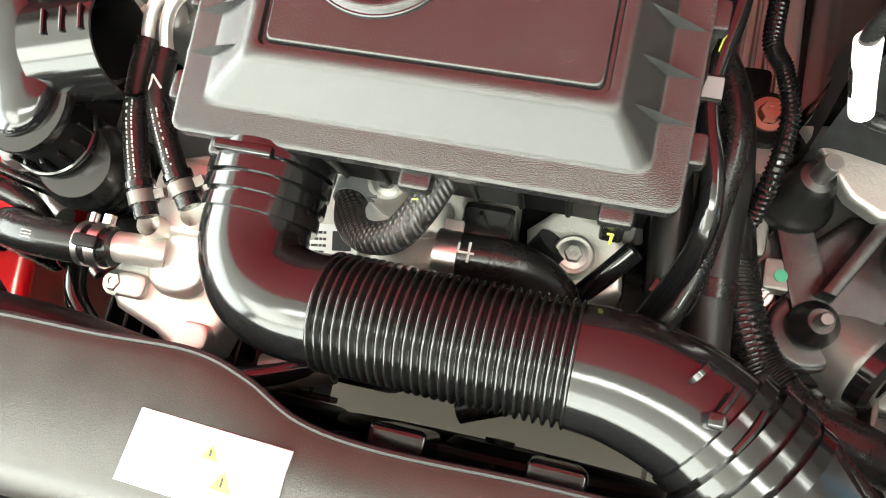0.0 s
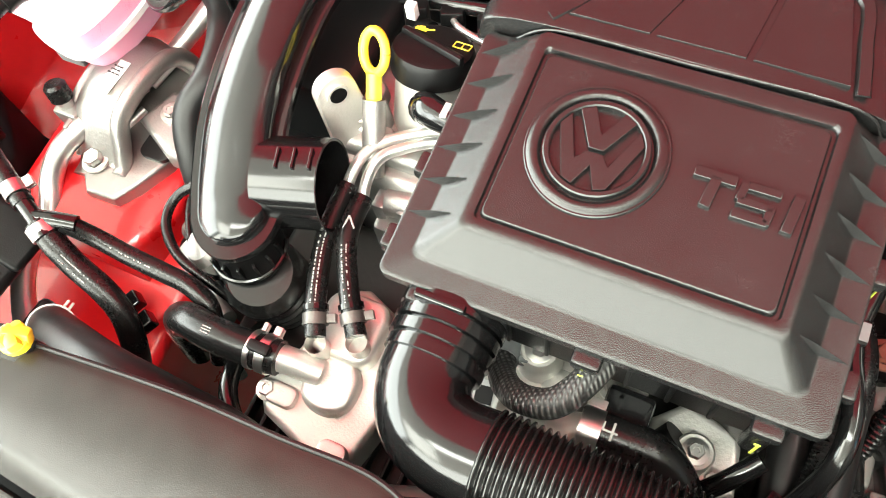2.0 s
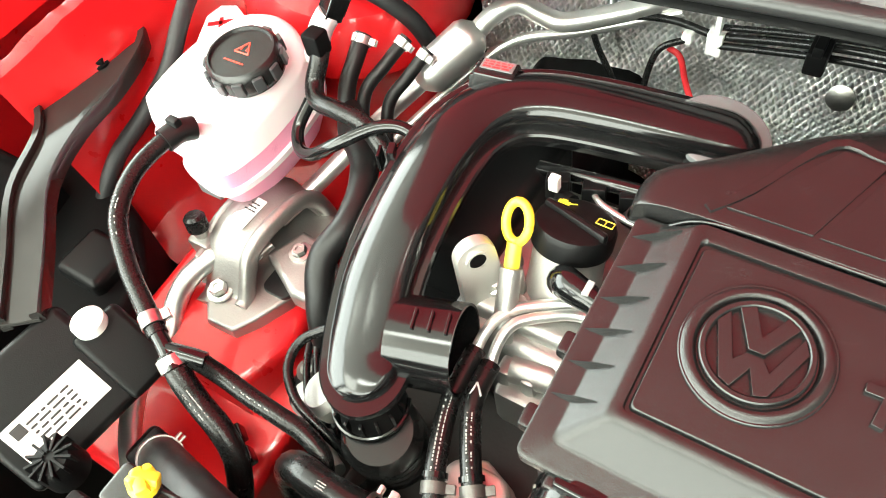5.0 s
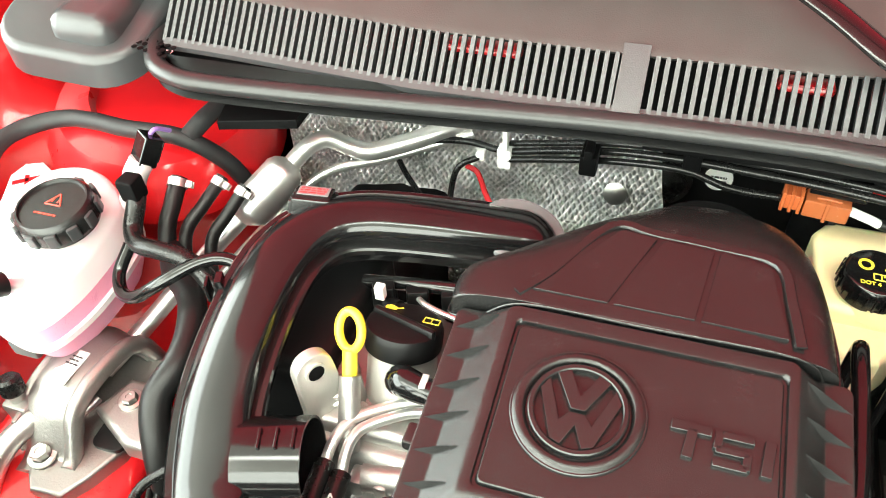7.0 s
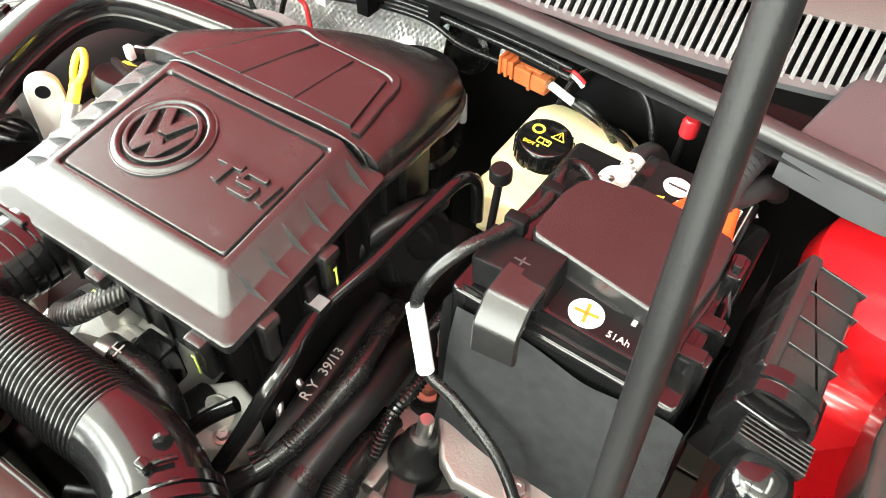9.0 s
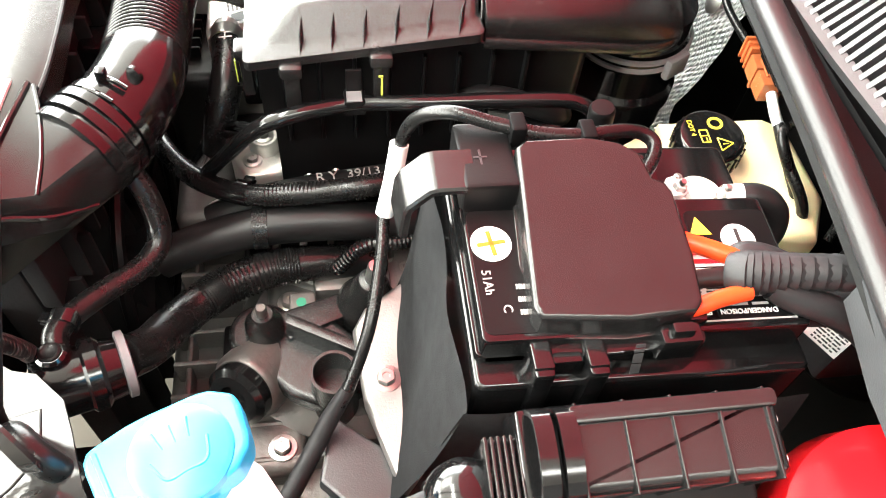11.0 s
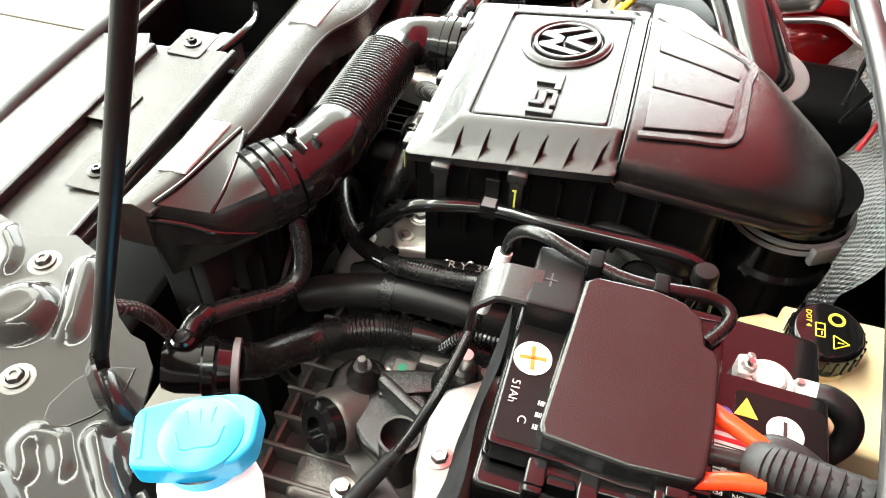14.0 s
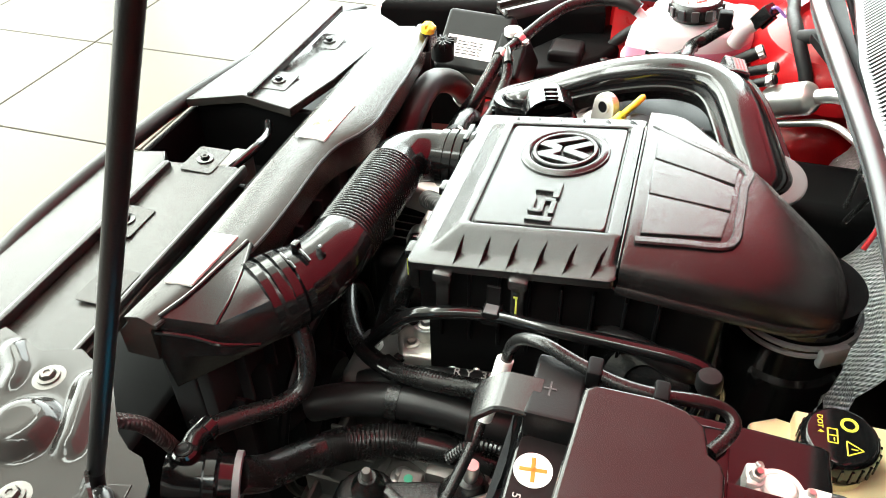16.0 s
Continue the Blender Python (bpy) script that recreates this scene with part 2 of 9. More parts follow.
M_CAST = mat("dull_gearbox_casting", (0.115, 0.11, 0.103), 0.42, metal=0.6, bump=0.7, bscale=250, var=0.3, vscale=15)
M_TIN = mat("tinned_terminal_metal", (0.66, 0.63, 0.6), 0.36, metal=0.35, bump=0.35, bscale=500, var=0.18)
M_STEEL = mat("zinc_plated_steel", (0.6, 0.59, 0.57), 0.32, metal=1.0, bump=0.1, var=0.12)
M_TUBE = mat("drawn_aluminium_pipe", (0.75, 0.74, 0.72), 0.33, metal=0.9, bump=0.08, var=0.08)
M_COPPER = mat("copper_toned_pipe", (0.6, 0.34, 0.27), 0.35, metal=0.9, bump=0.08)
# casting metal darkened so that the shaded gap under the pipes stays black
M_BLOCK = mat("shade_darkened_casting", (0.03, 0.029, 0.028), 0.55, metal=0.4, bump=0.5, bscale=250, spec=0.2)
M_COWL = mat("weathered_cowl_plastic", (0.05, 0.046, 0.044), 0.5, bump=0.3, bscale=700, spec=0.4)
M_BEAD = mat("satin_cowl_edge", (0.018, 0.018, 0.0185), 0.32, bump=0.2, bscale=900, spec=0.38)
M_RED = mat("red_car_paint", (0.6, 0.007, 0.013), 0.3, bump=0.25, bscale=60, var=0.12, coat=0.8, rvar=0.1)
M_HOOD = mat("satin_red_inner_bonnet", (0.56, 0.022, 0.05), 0.5, bump=0.1, bscale=200, var=0.15, vscale=6, spec=0.12)
M_PAINT = mat("black_painted_steel", (0.02, 0.019, 0.018), 0.09, bump=0.03, bscale=150, rvar=0.04, spec=0.26)
M_TANK = mat("milky_tank_plastic", (0.72, 0.67, 0.69), 0.35, bump=0.1, bscale=200, var=0.05, sss=0.6)
M_PINK = mat("pink_coolant_in_plastic", (0.76, 0.33, 0.47), 0.3, bump=0.05, var=0.08, sss=0.6)
M_CREAM = mat("cream_reservoir_plastic", (0.82, 0.7, 0.42), 0.4, bump=0.15, bscale=300, var=0.08, sss=0.4)
M_WHITE = mat("white_plastic", (0.8, 0.8, 0.78), 0.45, bump=0.1, var=0.06)
M_LABEL = mat("white_paper_label", (0.8, 0.8, 0.78), 0.5, bump=0.05, var=0.05)
M_INK = mat("black_ink", (0.02, 0.02, 0.02), 0.5, bump=0)
M_PRINT = mat("white_print", (0.33, 0.33, 0.32), 0.5, bump=0, var=0.1)
M_YELLOW = mat("yellow_plastic", (0.85, 0.68, 0.04), 0.38, bump=0.1, var=0.08)
M_YMARK = mat("yellow_print", (0.8, 0.7, 0.05), 0.5, bump=0)
M_CHALK = mat("yellow_green_paint_mark", (0.55, 0.62, 0.08), 0.7, bump=0.4, var=0.4, vscale=400)
M_BLUE = mat("light_blue_plastic", (0.03, 0.42, 0.75), 0.35, bump=0.06, var=0.06)
M_ORANGE = mat("orange_cable_sheath", (0.8, 0.055, 0.008), 0.35, bump=0.05)
M_BROWN = mat("terracotta_connector_plastic", (0.42, 0.1, 0.03), 0.4, bump=0.1)
M_AMBER = mat("translucent_brown_plastic", (0.34, 0.1, 0.035), 0.25, bump=0.05, sss=0.3)
M_REDP = mat("red_plastic", (0.6, 0.02, 0.03), 0.35, bump=0.05)
M_RUST = mat("rust_tinted_bolt", (0.45, 0.2, 0.15), 0.4, metal=0.8, bump=0.2)
M_BRAID = mat("braided_black_sleeve", (0.022, 0.022, 0.024), 0.5, bump=0.9, bscale=700)
def braid(m):
    """Crossing strands on a woven sleeve."""
    n, l = m.node_tree.nodes, m.node_tree.links
    p = n["Principled BSDF"]
    tc = n.new("ShaderNodeTexCoord")
    hs = []
    for a in (35, -35):
        mp = n.new("ShaderNodeMapping")
        mp.inputs["Rotation"].default_value = (0.5, 0.4, radians(a))
        w = n.new("ShaderNodeTexWave")
        w.inputs["Scale"].default_value = 105
        l.new(tc.outputs["Object"], mp.inputs["Vector"])
        l.new(mp.outputs[0], w.inputs["Vector"])
        hs.append(w)
    mul = n.new("ShaderNodeMath")
    mul.operation = 'MULTIPLY'
    l.new(hs[0].outputs["Fac"], mul.inputs[0])
    l.new(hs[1].outputs["Fac"], mul.inputs[1])
    ramp = n.new("ShaderNodeMix")
    ramp.data_type = 'RGBA'
    ramp.inputs["A"].default_value, ramp.inputs["B"].default_value = (0.006, 0.006, 0.006, 1), (0.09, 0.088, 0.085, 1)
    l.new(mul.outputs[0], ramp.inputs["Factor"])
    l.new(ramp.outputs["Result"], p.inputs["Base Color"])
    b = n.new("ShaderNodeBump")
    b.inputs["Strength"].default_value, b.inputs["Distance"].default_value = 0.9, 0.001
    l.new(mul.outputs[0], b.inputs["Height"])
    l.new(b.outputs[0], p.inputs["Normal"])


braid(M_BRAID)
M_LAMP = mat("headlamp_housing_plastic", (0.35, 0.33, 0.31), 0.3, bump=0.1, var=0.12)
M_FLOOR = mat("cream_floor_tile", (0.098, 0.089, 0.074), 0.42, bump=0.03, bscale=40, var=0.06, vscale=3, rvar=0.05, spec=0.12)
M_JOINT = mat("floor_joint", (0.06, 0.055, 0.05), 0.7, bump=0.2)
M_CEIL = mat("white_ceiling_paint", (0.78, 0.75, 0.70), 0.7, bump=0.1, bscale=80, var=0.03, vscale=1)
M_WALL = mat("grey_wall_paint", (0.16, 0.16, 0.16), 0.7, bump=0.1, bscale=80, var=0.03, vscale=1)


def foil():
    """Embossed heat-shield foil: small diagonal dimples over gentle creases."""
    m = mat("embossed_foil", (0.92, 0.92, 0.92), 0.36, metal=0.8, bump=0, var=0.1, vscale=60)
    n, l = m.node_tree.nodes, m.node_tree.links
    p = n["Principled BSDF"]
    tc = n.new("ShaderNodeTexCoord")
    hs = []
    for a in (40, -40):
        mp = n.new("ShaderNodeMapping")
        mp.inputs["Rotation"].default_value = (0, radians(a), 0)
        w = n.new("ShaderNodeTexWave")
        w.bands_direction = 'X'
        w.inputs["Scale"].default_value, w.inputs["Distortion"].default_value = 60, 0.5
        l.new(tc.outputs["Object"], mp.inputs["Vector"])
        l.new(mp.outputs[0], w.inputs["Vector"])
        hs.append(w)
    mul = n.new("ShaderNodeMath")
    mul.operation = 'MULTIPLY'
    l.new(hs[0].outputs["Fac"], mul.inputs[0])
    l.new(hs[1].outputs["Fac"], mul.inputs[1])
    cr = n.new("ShaderNodeTexNoise")
    cr.inputs["Scale"].default_value = 22
    l.new(tc.outputs["Object"], cr.inputs["Vector"])
    mix = n.new("ShaderNodeMath")
    mix.operation = 'MULTIPLY_ADD'
    mix.inputs[1].default_value = 2.5
    l.new(cr.outputs["Fac"], mix.inputs[0])
    l.new(mul.outputs[0], mix.inputs[2])
    b = n.new("ShaderNodeBump")
    b.inputs["Strength"].default_value, b.inputs["Distance"].default_value = 1.0, 0.004
    l.new(mix.outputs[0], b.inputs["Height"])
    l.new(b.outputs[0], p.inputs["Normal"])
    return m


M_FOIL = foil()
M_GLASS = mat("tinted_windscreen", (0.012, 0.013, 0.014), 0.05, bump=0, rvar=0.02, var=0.1)

# ---- the showroom ----
def slab(name, x0, x1, y0, y1, z0, z1, material, label, category, b=0.0):
    return solo(name, rbox(bmesh.new(), x0, x1, y0, y1, z0, z1, b), material, label, category, kind="structure")


ground = slab("floor", -5.2, 5.2, -5.0, 4.2, -0.2, -0.006, M_JOINT, "pale jointed showroom floor under the car", "floor")
slab("ceiling", -5.2, 5.2, -5.0, 4.2, 4.3, 4.4, M_CEIL, "plain white showroom ceiling", "ceiling")
slab("wall_back", -5.2, 5.2, 4.2, 4.35, -0.2, 4.4, M_WALL, "plain grey showroom wall", "wall")
b = bmesh.new()
for x0, x1, z0, z1 in ((-5.2, 5.2, -0.2, 0.42), (-5.2, 5.2, 4.18, 4.4), (-5.2, -4.53, 0.42, 4.18), (3.53, 5.2, 0.42, 4.18)):
    rbox(b, x0, x1, -5.15, -5.0, z0, z1, 0)
solo("wall_front", b, M_WALL, "showroom wall with a wide window opening", "wall", kind="structure")
b = bmesh.new()
for y0, y1, z0, z1 in ((-5.0, 4.2, -0.2, 0.38), (-5.0, 4.2, 4.12, 4.4), (-5.0, -4.12, 0.38, 4.12), (1.72, 4.2, 0.38, 4.12)):
    rbox(b, -5.35, -5.2, y0, y1, z0, z1, 0)
solo("wall_left", b, M_WALL, "showroom wall with a wide window opening", "wall", kind="structure")
slab("wall_right", 5.2, 5.35, -5.0, 4.2, -0.2, 4.4, M_WALL, "plain grey showroom wall", "wall")

# ---- car body around the engine bay ----
hood = thing("bonnet", (0, 0.5, 0.9), "open red bonnet propped over the engine bay", "car bonnet")
HA = radians(56)
hm = Matrix.Translation((0, 0.47, 0.93)) @ Matrix.Rotation(-HA, 4, 'X')
b = bmesh.new()
prism(b, [(-0.66, 0), (0.66, 0), (0.64, -0.4), (0.56, -0.8), (0.4, -0.96), (0, -1.0), (-0.4, -0.96), (-0.56, -0.8), (-0.64, -0.4)], 0, 0.012, 0.003, m=hm)
part("panel", b, M_HOOD, hood)
b = bmesh.new()
for x0, x1 in ((-0.5, -0.06), (0.06, 0.5)):
    rbox(b, x0, x1, -0.72, -0.12, -0.012, 0, 0.005, m=hm)
part("inner_frame", b, M_HOOD, hood)


def shell(path_rows, material, name, parent, label="", seg=1):
    """A sheet lofted through rows of points."""
    b = bmesh.new()
    loft(b, path_rows, closed=False)
    bmesh.ops.solidify(b, geom=b.faces[:], thickness=0.004)
    return part(name, b, material, parent, label)


# left inner wing, strut tower and rail, in red
wing_l = thing("inner_wing_left", (-0.55, 0.2, 0.3), "glossy red painted inner wing with seam sealer", "car body", kind="structure")
rows = []
for y in np.linspace(0.035, 0.6, 70):
    k = math.exp(-((y - 0.36) / 0.15) ** 2)
    r = []
    for s in np.linspace(0.385, 1, 44):
        x = -0.9 + 0.62 * s
        z = 0.80 - 0.5 * max(0, s - 0.40) ** 1.4 - 0.06 * (1 - k) * s
        if s > 0.42:
            z = z - (1 - k) * 0.16 * min(1, (s - 0.42) / 0.12)
        z -= 0.30 * max(0, (s - 0.86) / 0.14) ** 1.5
        bump = noise.noise(Vector((x * 38, y * 38, 1.7))) * 0.0035 + noise.noise(Vector((x * 90, y * 90, 4.1))) * 0.0012
        r.append((x + 0.012 * math.sin(9 * y), y, z + 0.004 * math.sin(31 * y + 9 * s) + bump))
    rows.append(r)
shell(rows, M_RED, "panel", wing_l)
b = bmesh.new()
prism(b, [(-0.95, -0.45), (-0.77, -0.45), (-0.715, 0.0), (-0.70, 0.3), (-0.69, 0.55), (-0.95, 0.55)], 0.74, 0.79, 0.012, seg=3, tilt=lambda x, y: 0.06 * (y + 0.2))
part("wing_edge", b, M_RED, wing_l)
b = bmesh.new()
lathe(b, [(0.13, 0), (0.125, 0.03), (0.105, 0.06), (0.07, 0.07), (0.065, 0.06), (0.03, 0.062), (0, 0.062)], 36, pose(-0.47, 0.37, 0.695, 6, 8, 0))
part("strut_tower", b, M_RED, wing_l)
b = bmesh.new()
prism(b, [(-0.50, -0.17), (-0.29, -0.17), (-0.285, -0.02), (-0.33, 0.04), (-0.33, 0.3), (-0.5, 0.3)], 0.3, 0.575, 0.012, tilt=lambda x, y: 0.25 * min(0, y + 0.02) - 0.10 * (x + 0.4), seg=3)
part("rail", b, M_RED, wing_l)
b = bmesh.new()
prism(b, [(-0.47, -0.06), (-0.335, -0.06), (-0.315, 0.0), (-0.335, 0.1), (-0.48, 0.12)], 0.5, 0.606, 0.012, tilt=lambda x, y: -0.1 * (x + 0.4), seg=3)
part("mount_pedestal", b, M_RED, wing_l)

wing_r = thing("inner_wing_right", (0.6, 0.25, 0.3), "glossy red painted inner wing beside the battery", "car body", kind="structure")
rows = []
for y in np.linspace(-0.02, 0.6, 26):
    r = []
    k = math.exp(-((y - 0.36) / 0.13) ** 2)
    for s in np.linspace(0, 1, 13):
        x = 0.80 - 0.30 * s + 0.02 * (1 - k) * s
        z = 0.775 - 0.02 * s - 0.05 * (1 - k) - (1 - k) * 0.06 * s - 0.45 * max(0, s - 0.7) ** 1.1
        r.append((x, y, z + 0.003 * math.sin(40 * y + 7 * s)))
    rows.append(r)
shell(rows, M_RED, "panel", wing_r)
b = bmesh.new()
lathe(b, [(0.09, -0.2), (0.088, -0.03), (0.078, -0.006), (0.06, 0.002), (0, 0.004)], 36, pose(0.575, 0.305, 0.765, 4, -6, 0))
part("strut_tower", b, M_RED, wing_r)
b = bmesh.new()
rbox(b, 0.515, 0.66, 0.2, 0.46, 0.3, 0.70, 0.02, 3)
part("apron", b, M_RED, wing_r)

# outer body: bumper, wings, sills and floor pan that shade the bay
body = thing("car_body", (0, 0.3, 0.15), "red car body round the engine bay", "car body", kind="structure")
b = bmesh.new()
prism(b, [(-0.78, -0.30), (-0.55, -0.47), (-0.2, -0.53), (0.2, -0.53), (0.55, -0.47), (0.78, -0.30), (0.72, -0.28), (0.5, -0.40), (0.2, -0.455), (-0.2, -0.455), (-0.5, -0.40), (-0.72, -0.28)], 0.22, 0.64, 0.02, seg=3)
part("bumper", b, M_RED, body)
for s in (-1, 1):
    b = bmesh.new()
    prism(b, [(s * 0.84, -0.28), (s * 0.90, 0.0), (s * 0.90, 0.9), (s * 0.85, 0.9), (s * 0.85, 0.0), (s * 0.79, -0.27)], 0.08, 0.73, 0.02, seg=3)
    part("wing", b, M_RED, body)
    b = bmesh.new()
    rbox(b, s * 0.62 - 0.005, s * 0.62 + 0.005, -0.25, 0.5, 0.18, 0.62, 0.002)
    part("wheel_arch_liner", b, M_DARK, body)
b = bmesh.new()
rbox(b, -0.86, 0.86, 0.5, 0.9, 0.18, 0.22, 0.01)
part("floor_pan", b, M_DARK, body)
b = bmesh.new()
rbox(b, -0.86, 0.86, 0.6, 0.62, 0.22, 0.86, 0.004)
part("bulkhead", b, M_DARK, body)

# firewall and everything dark below
fw = thing("firewall", (0, 0.46, 0.3), "black painted firewall behind the engine", "car body", kind="structure")
b = bmesh.new()
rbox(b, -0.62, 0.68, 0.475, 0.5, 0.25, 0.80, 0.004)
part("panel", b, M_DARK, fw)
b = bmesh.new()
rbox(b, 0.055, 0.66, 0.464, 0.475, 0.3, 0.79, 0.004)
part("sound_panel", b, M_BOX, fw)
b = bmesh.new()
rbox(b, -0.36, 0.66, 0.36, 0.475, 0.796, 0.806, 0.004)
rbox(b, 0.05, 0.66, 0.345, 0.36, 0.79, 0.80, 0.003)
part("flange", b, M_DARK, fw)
b = bmesh.new()
prism(b, [(-0.345, 0.30), (-0.27, 0.32), (-0.27, 0.36), (-0.36, 0.36)], 0.775, 0.785, 0.002)
part("corner_plate", b, M_DARK, fw)
b = bmesh.new()
lathe(b, [(0.03, 0), (0.03, 0.006), (0.024, 0.01), (0.02, 0.006), (0, 0.006)], 28, toward((0.074, 0.462, 0.672), (0, -1, 0.2)))
part("rubber_grommet", b, M_RUBBER, fw)

b = bmesh.new()
rbox(b, -0.42, 0.42, -0.43, -0.24, 0.56, 0.652, 0.01)
part("crossmember", b, M_DARK, body)
radiator = thing("radiator", (0, -0.23, 0.25), "black radiator with fan shroud behind the grille", "radiator")
b = bmesh.new()
rbox(b, -0.30, 0.31, -0.235, -0.205, 0.28, 0.735, 0.004)
part("core", b, M_CORE, radiator)
b = bmesh.new()
rbox(b, -0.30, 0.31, -0.205, -0.19, 0.64, 0.735, 0.004)
shr = part("fan_shroud", b, M_CORE, radiator)
for k in range(14):
    part("fin", rbox(bmesh.new(), -0.28 + 0.043 * k, -0.276 + 0.043 * k, -0.205, -0.183, 0.30, 0.638, 0.001), M_CORE, shr)
for cx in (-0.13, 0.13):
    fan = part("fan_hoop", tube(bmesh.new(), [Vector((cx + 0.125 * math.cos(t), -0.178, 0.49 + 0.125 * math.sin(t))) for t in np.linspace(0, 2 * math.pi, 33)], 0.006, 8), M_BOX, radiator)
    fh = bmesh.new()
    lathe(fh, [(0.042, 0), (0.042, 0.024), (0.036, 0.03), (0.012, 0.03), (0.012, 0.034), (0, 0.034)], 28, toward((cx, -0.20, 0.49), (0, 1, 0)))
    part("fan_motor", fh, M_BOX, fan)
    for k in range(7):
        sp_ = rbox(bmesh.new(), 0.038, 0.124, -0.012, 0.012, -0.002, 0.002, 0.001, m=toward((cx, -0.186, 0.49), (0, 1, 0)) @ Matrix.Rotation(2 * math.pi * k / 7, 4, 'Z') @ Matrix.Rotation(0.5, 4, 'X'))
        part("fan_blade", sp_, M_CORE, fan)
for k in range(13):
    b = bmesh.new()
    x = -0.27 + k * 0.045
    rbox(b, x, x + 0.004, -0.19, -0.178, 0.63, 0.735, 0.001)
    part("rib", b, M_CORE, shr)
for x in (0.075, 0.16):
    b = bmesh.new()
    rbox(b, x, x + 0.032, -0.19, -0.165, 0.66, 0.715, 0.004)
    part("bracket", b, M_GLOSS, radiator)

# ---- cowl with its grille, under the windscreen ----
cowl = thing("cowl_panel", (0.05, 0.4, 0.8), "black plastic cowl panel with slatted air grille", "cowl", kind="structure")
BEAD = [(-0.445, 0.43), (-0.434, 0.37), (-0.412, 0.322), (-0.38, 0.300), (-0.33, 0.296), (-0.17, 0.306), (0.02, 0.317), (0.16, 0.317), (0.22, 0.313), (0.33, 0.303), (0.41, 0.294), (0.49, 0.284), (0.56, 0.277), (0.66, 0.271)]


def bead_z(x):
    """The rolled edge rises past the joint and sinks again outboard."""
    return 0.834 + 0.004 * math.sin(6 * x)


b = bmesh.new()
S = spl([(x, y, bead_z(x)) for x, y in BEAD], 8)
loft(b, rings_along(S, lambda i, s: [(1.15 * a, c) for a, c in circle(0.0085, 14)]))
part("edge_bead", b, M_BEAD, cowl, "satin rolled front edge")
b = bmesh.new()
S = spl([(x, y) for x, y in BEAD], 6)


def cowl_row(x, y):
    """From the bead back to the grille foot, up the grille and on to the glass."""
    h = bead_z(x) - 0.832
    return [(x, y - 0.004, 0.815 + h), (x, y + 0.004, 0.822 + h), (x, y + 0.013, 0.832 + h), (x, max(y + 0.018, 0.322), 0.838)]


loft(b, [cowl_row(x, y) for x, y in S], closed=False)
bmesh.ops.solidify(b, geom=b.faces[:], thickness=0.003)
part("front_lip", b, M_BOX, cowl)
GX0, GX1 = -0.41, 0.62


def foot(x):
    """Lower edge of the grille, which draws away from the bead outboard."""
    return float(np.interp(x, [-0.41, -0.35, -0.15, 0.06, 0.19, 0.29, 0.385, 0.44, 0.50, 0.62], [0.341, 0.339, 0.325, 0.327, 0.332, 0.338, 0.348, 0.358, 0.372, 0.40]))


def crown(x):
    """Upper edge of the grille, with a shallow wave past the wiper."""
    back = float(np.interp(x, [-0.41, 0.1, 0.18, 0.24, 0.26, 0.285, 0.32, 0.35, 0.40, 0.62], [0.038, 0.034, 0.032, 0.037, 0.034, 0.026, 0.030, 0.040, 0.037, 0.034]))
    return foot(x) + back, 0.872 if x < 0.29 else 0.875


b = bmesh.new()
xs = np.linspace(GX0, GX1, 60)
loft(b, [[(x, foot(x) - 0.004, 0.838), (x, foot(x) + 0.003, 0.8425), (x, foot(x) + 0.003, 0.836), (x, foot(x) - 0.004, 0.833)] for x in xs], closed=True)
part("grille_foot", b, M_GREYD, cowl)
b = bmesh.new()
loft(b, [[(x, crown(x)[0], crown(x)[1]), (x, crown(x)[0] + 0.006, crown(x)[1] + 0.004), (x, 0.43, 0.893), (x, 0.47, 0.905), (x, 0.47, 0.899), (x, crown(x)[0] + 0.004, crown(x)[1] - 0.004)] for x in np.linspace(-0.47, GX1, 70)])
part("upper_panel", b, M_COWL, cowl)
b = bmesh.new()
loft(b, [[(x, 0.345, 0.80), (x, 0.46, 0.80), (x, 0.46, 0.797), (x, 0.345, 0.797)] for x in (-0.44, 0.62)])
part("drain_tray", b, M_DARK, cowl)
for x0, x1, y in ((-0.16, -0.08, 0.44), (0.155, 0.205, 0.44)):
    part("painted_bulkhead", rbox(bmesh.new(), x0, x1, y, y + 0.02, 0.80, 0.815, 0.006), M_RED, cowl, "red paint showing behind the grille")
b = bmesh.new()
prism(b, rrect(-0.60, -0.43, 0.30, 0.47, 0.05, 6), 0.80, 0.832, 0.008, tilt=lambda x, y: 0.25 * (y - 0.3) - 0.05 * (x + 0.43), seg=3)
rbox(b, -0.53, -0.455, 0.318, 0.44, 0.82, 0.866, 0.018, 3)
part("end_cap", b, M_GREYD, cowl)
b = bmesh.new()
rbox(b, 0.024, 0.044, foot(0.03) - 0.006, 0.372, 0.836, 0.8375, 0.0005)
x = 0.034
loft(b, [[(x + d, foot(x) - 0.006, 0.841), (x + d, crown(x)[0] + 0.006, crown(x)[1] + 0.0065), (x + d, crown(x)[0] + 0.006, crown(x)[1] + 0.001), (x + d, foot(x) - 0.006, 0.836)] for d in (-0.011, -0.010, 0.010, 0.011)])
part("joint_column", b, M_GREYD, cowl)
sl = bmesh.new()
loft(sl, [[(d, 0, 0.0), (d, 0.036, 0.03), (d, 0.040, 0.027), (d, 0.004, -0.006)] for d in (-0.0019, -0.0012, 0.0012, 0.0019)])
me_slat = bpy.data.meshes.new("slat")
sl.to_mesh(me_slat)
sl.free()
me_slat.materials.append(M_GREYD)
x = GX0
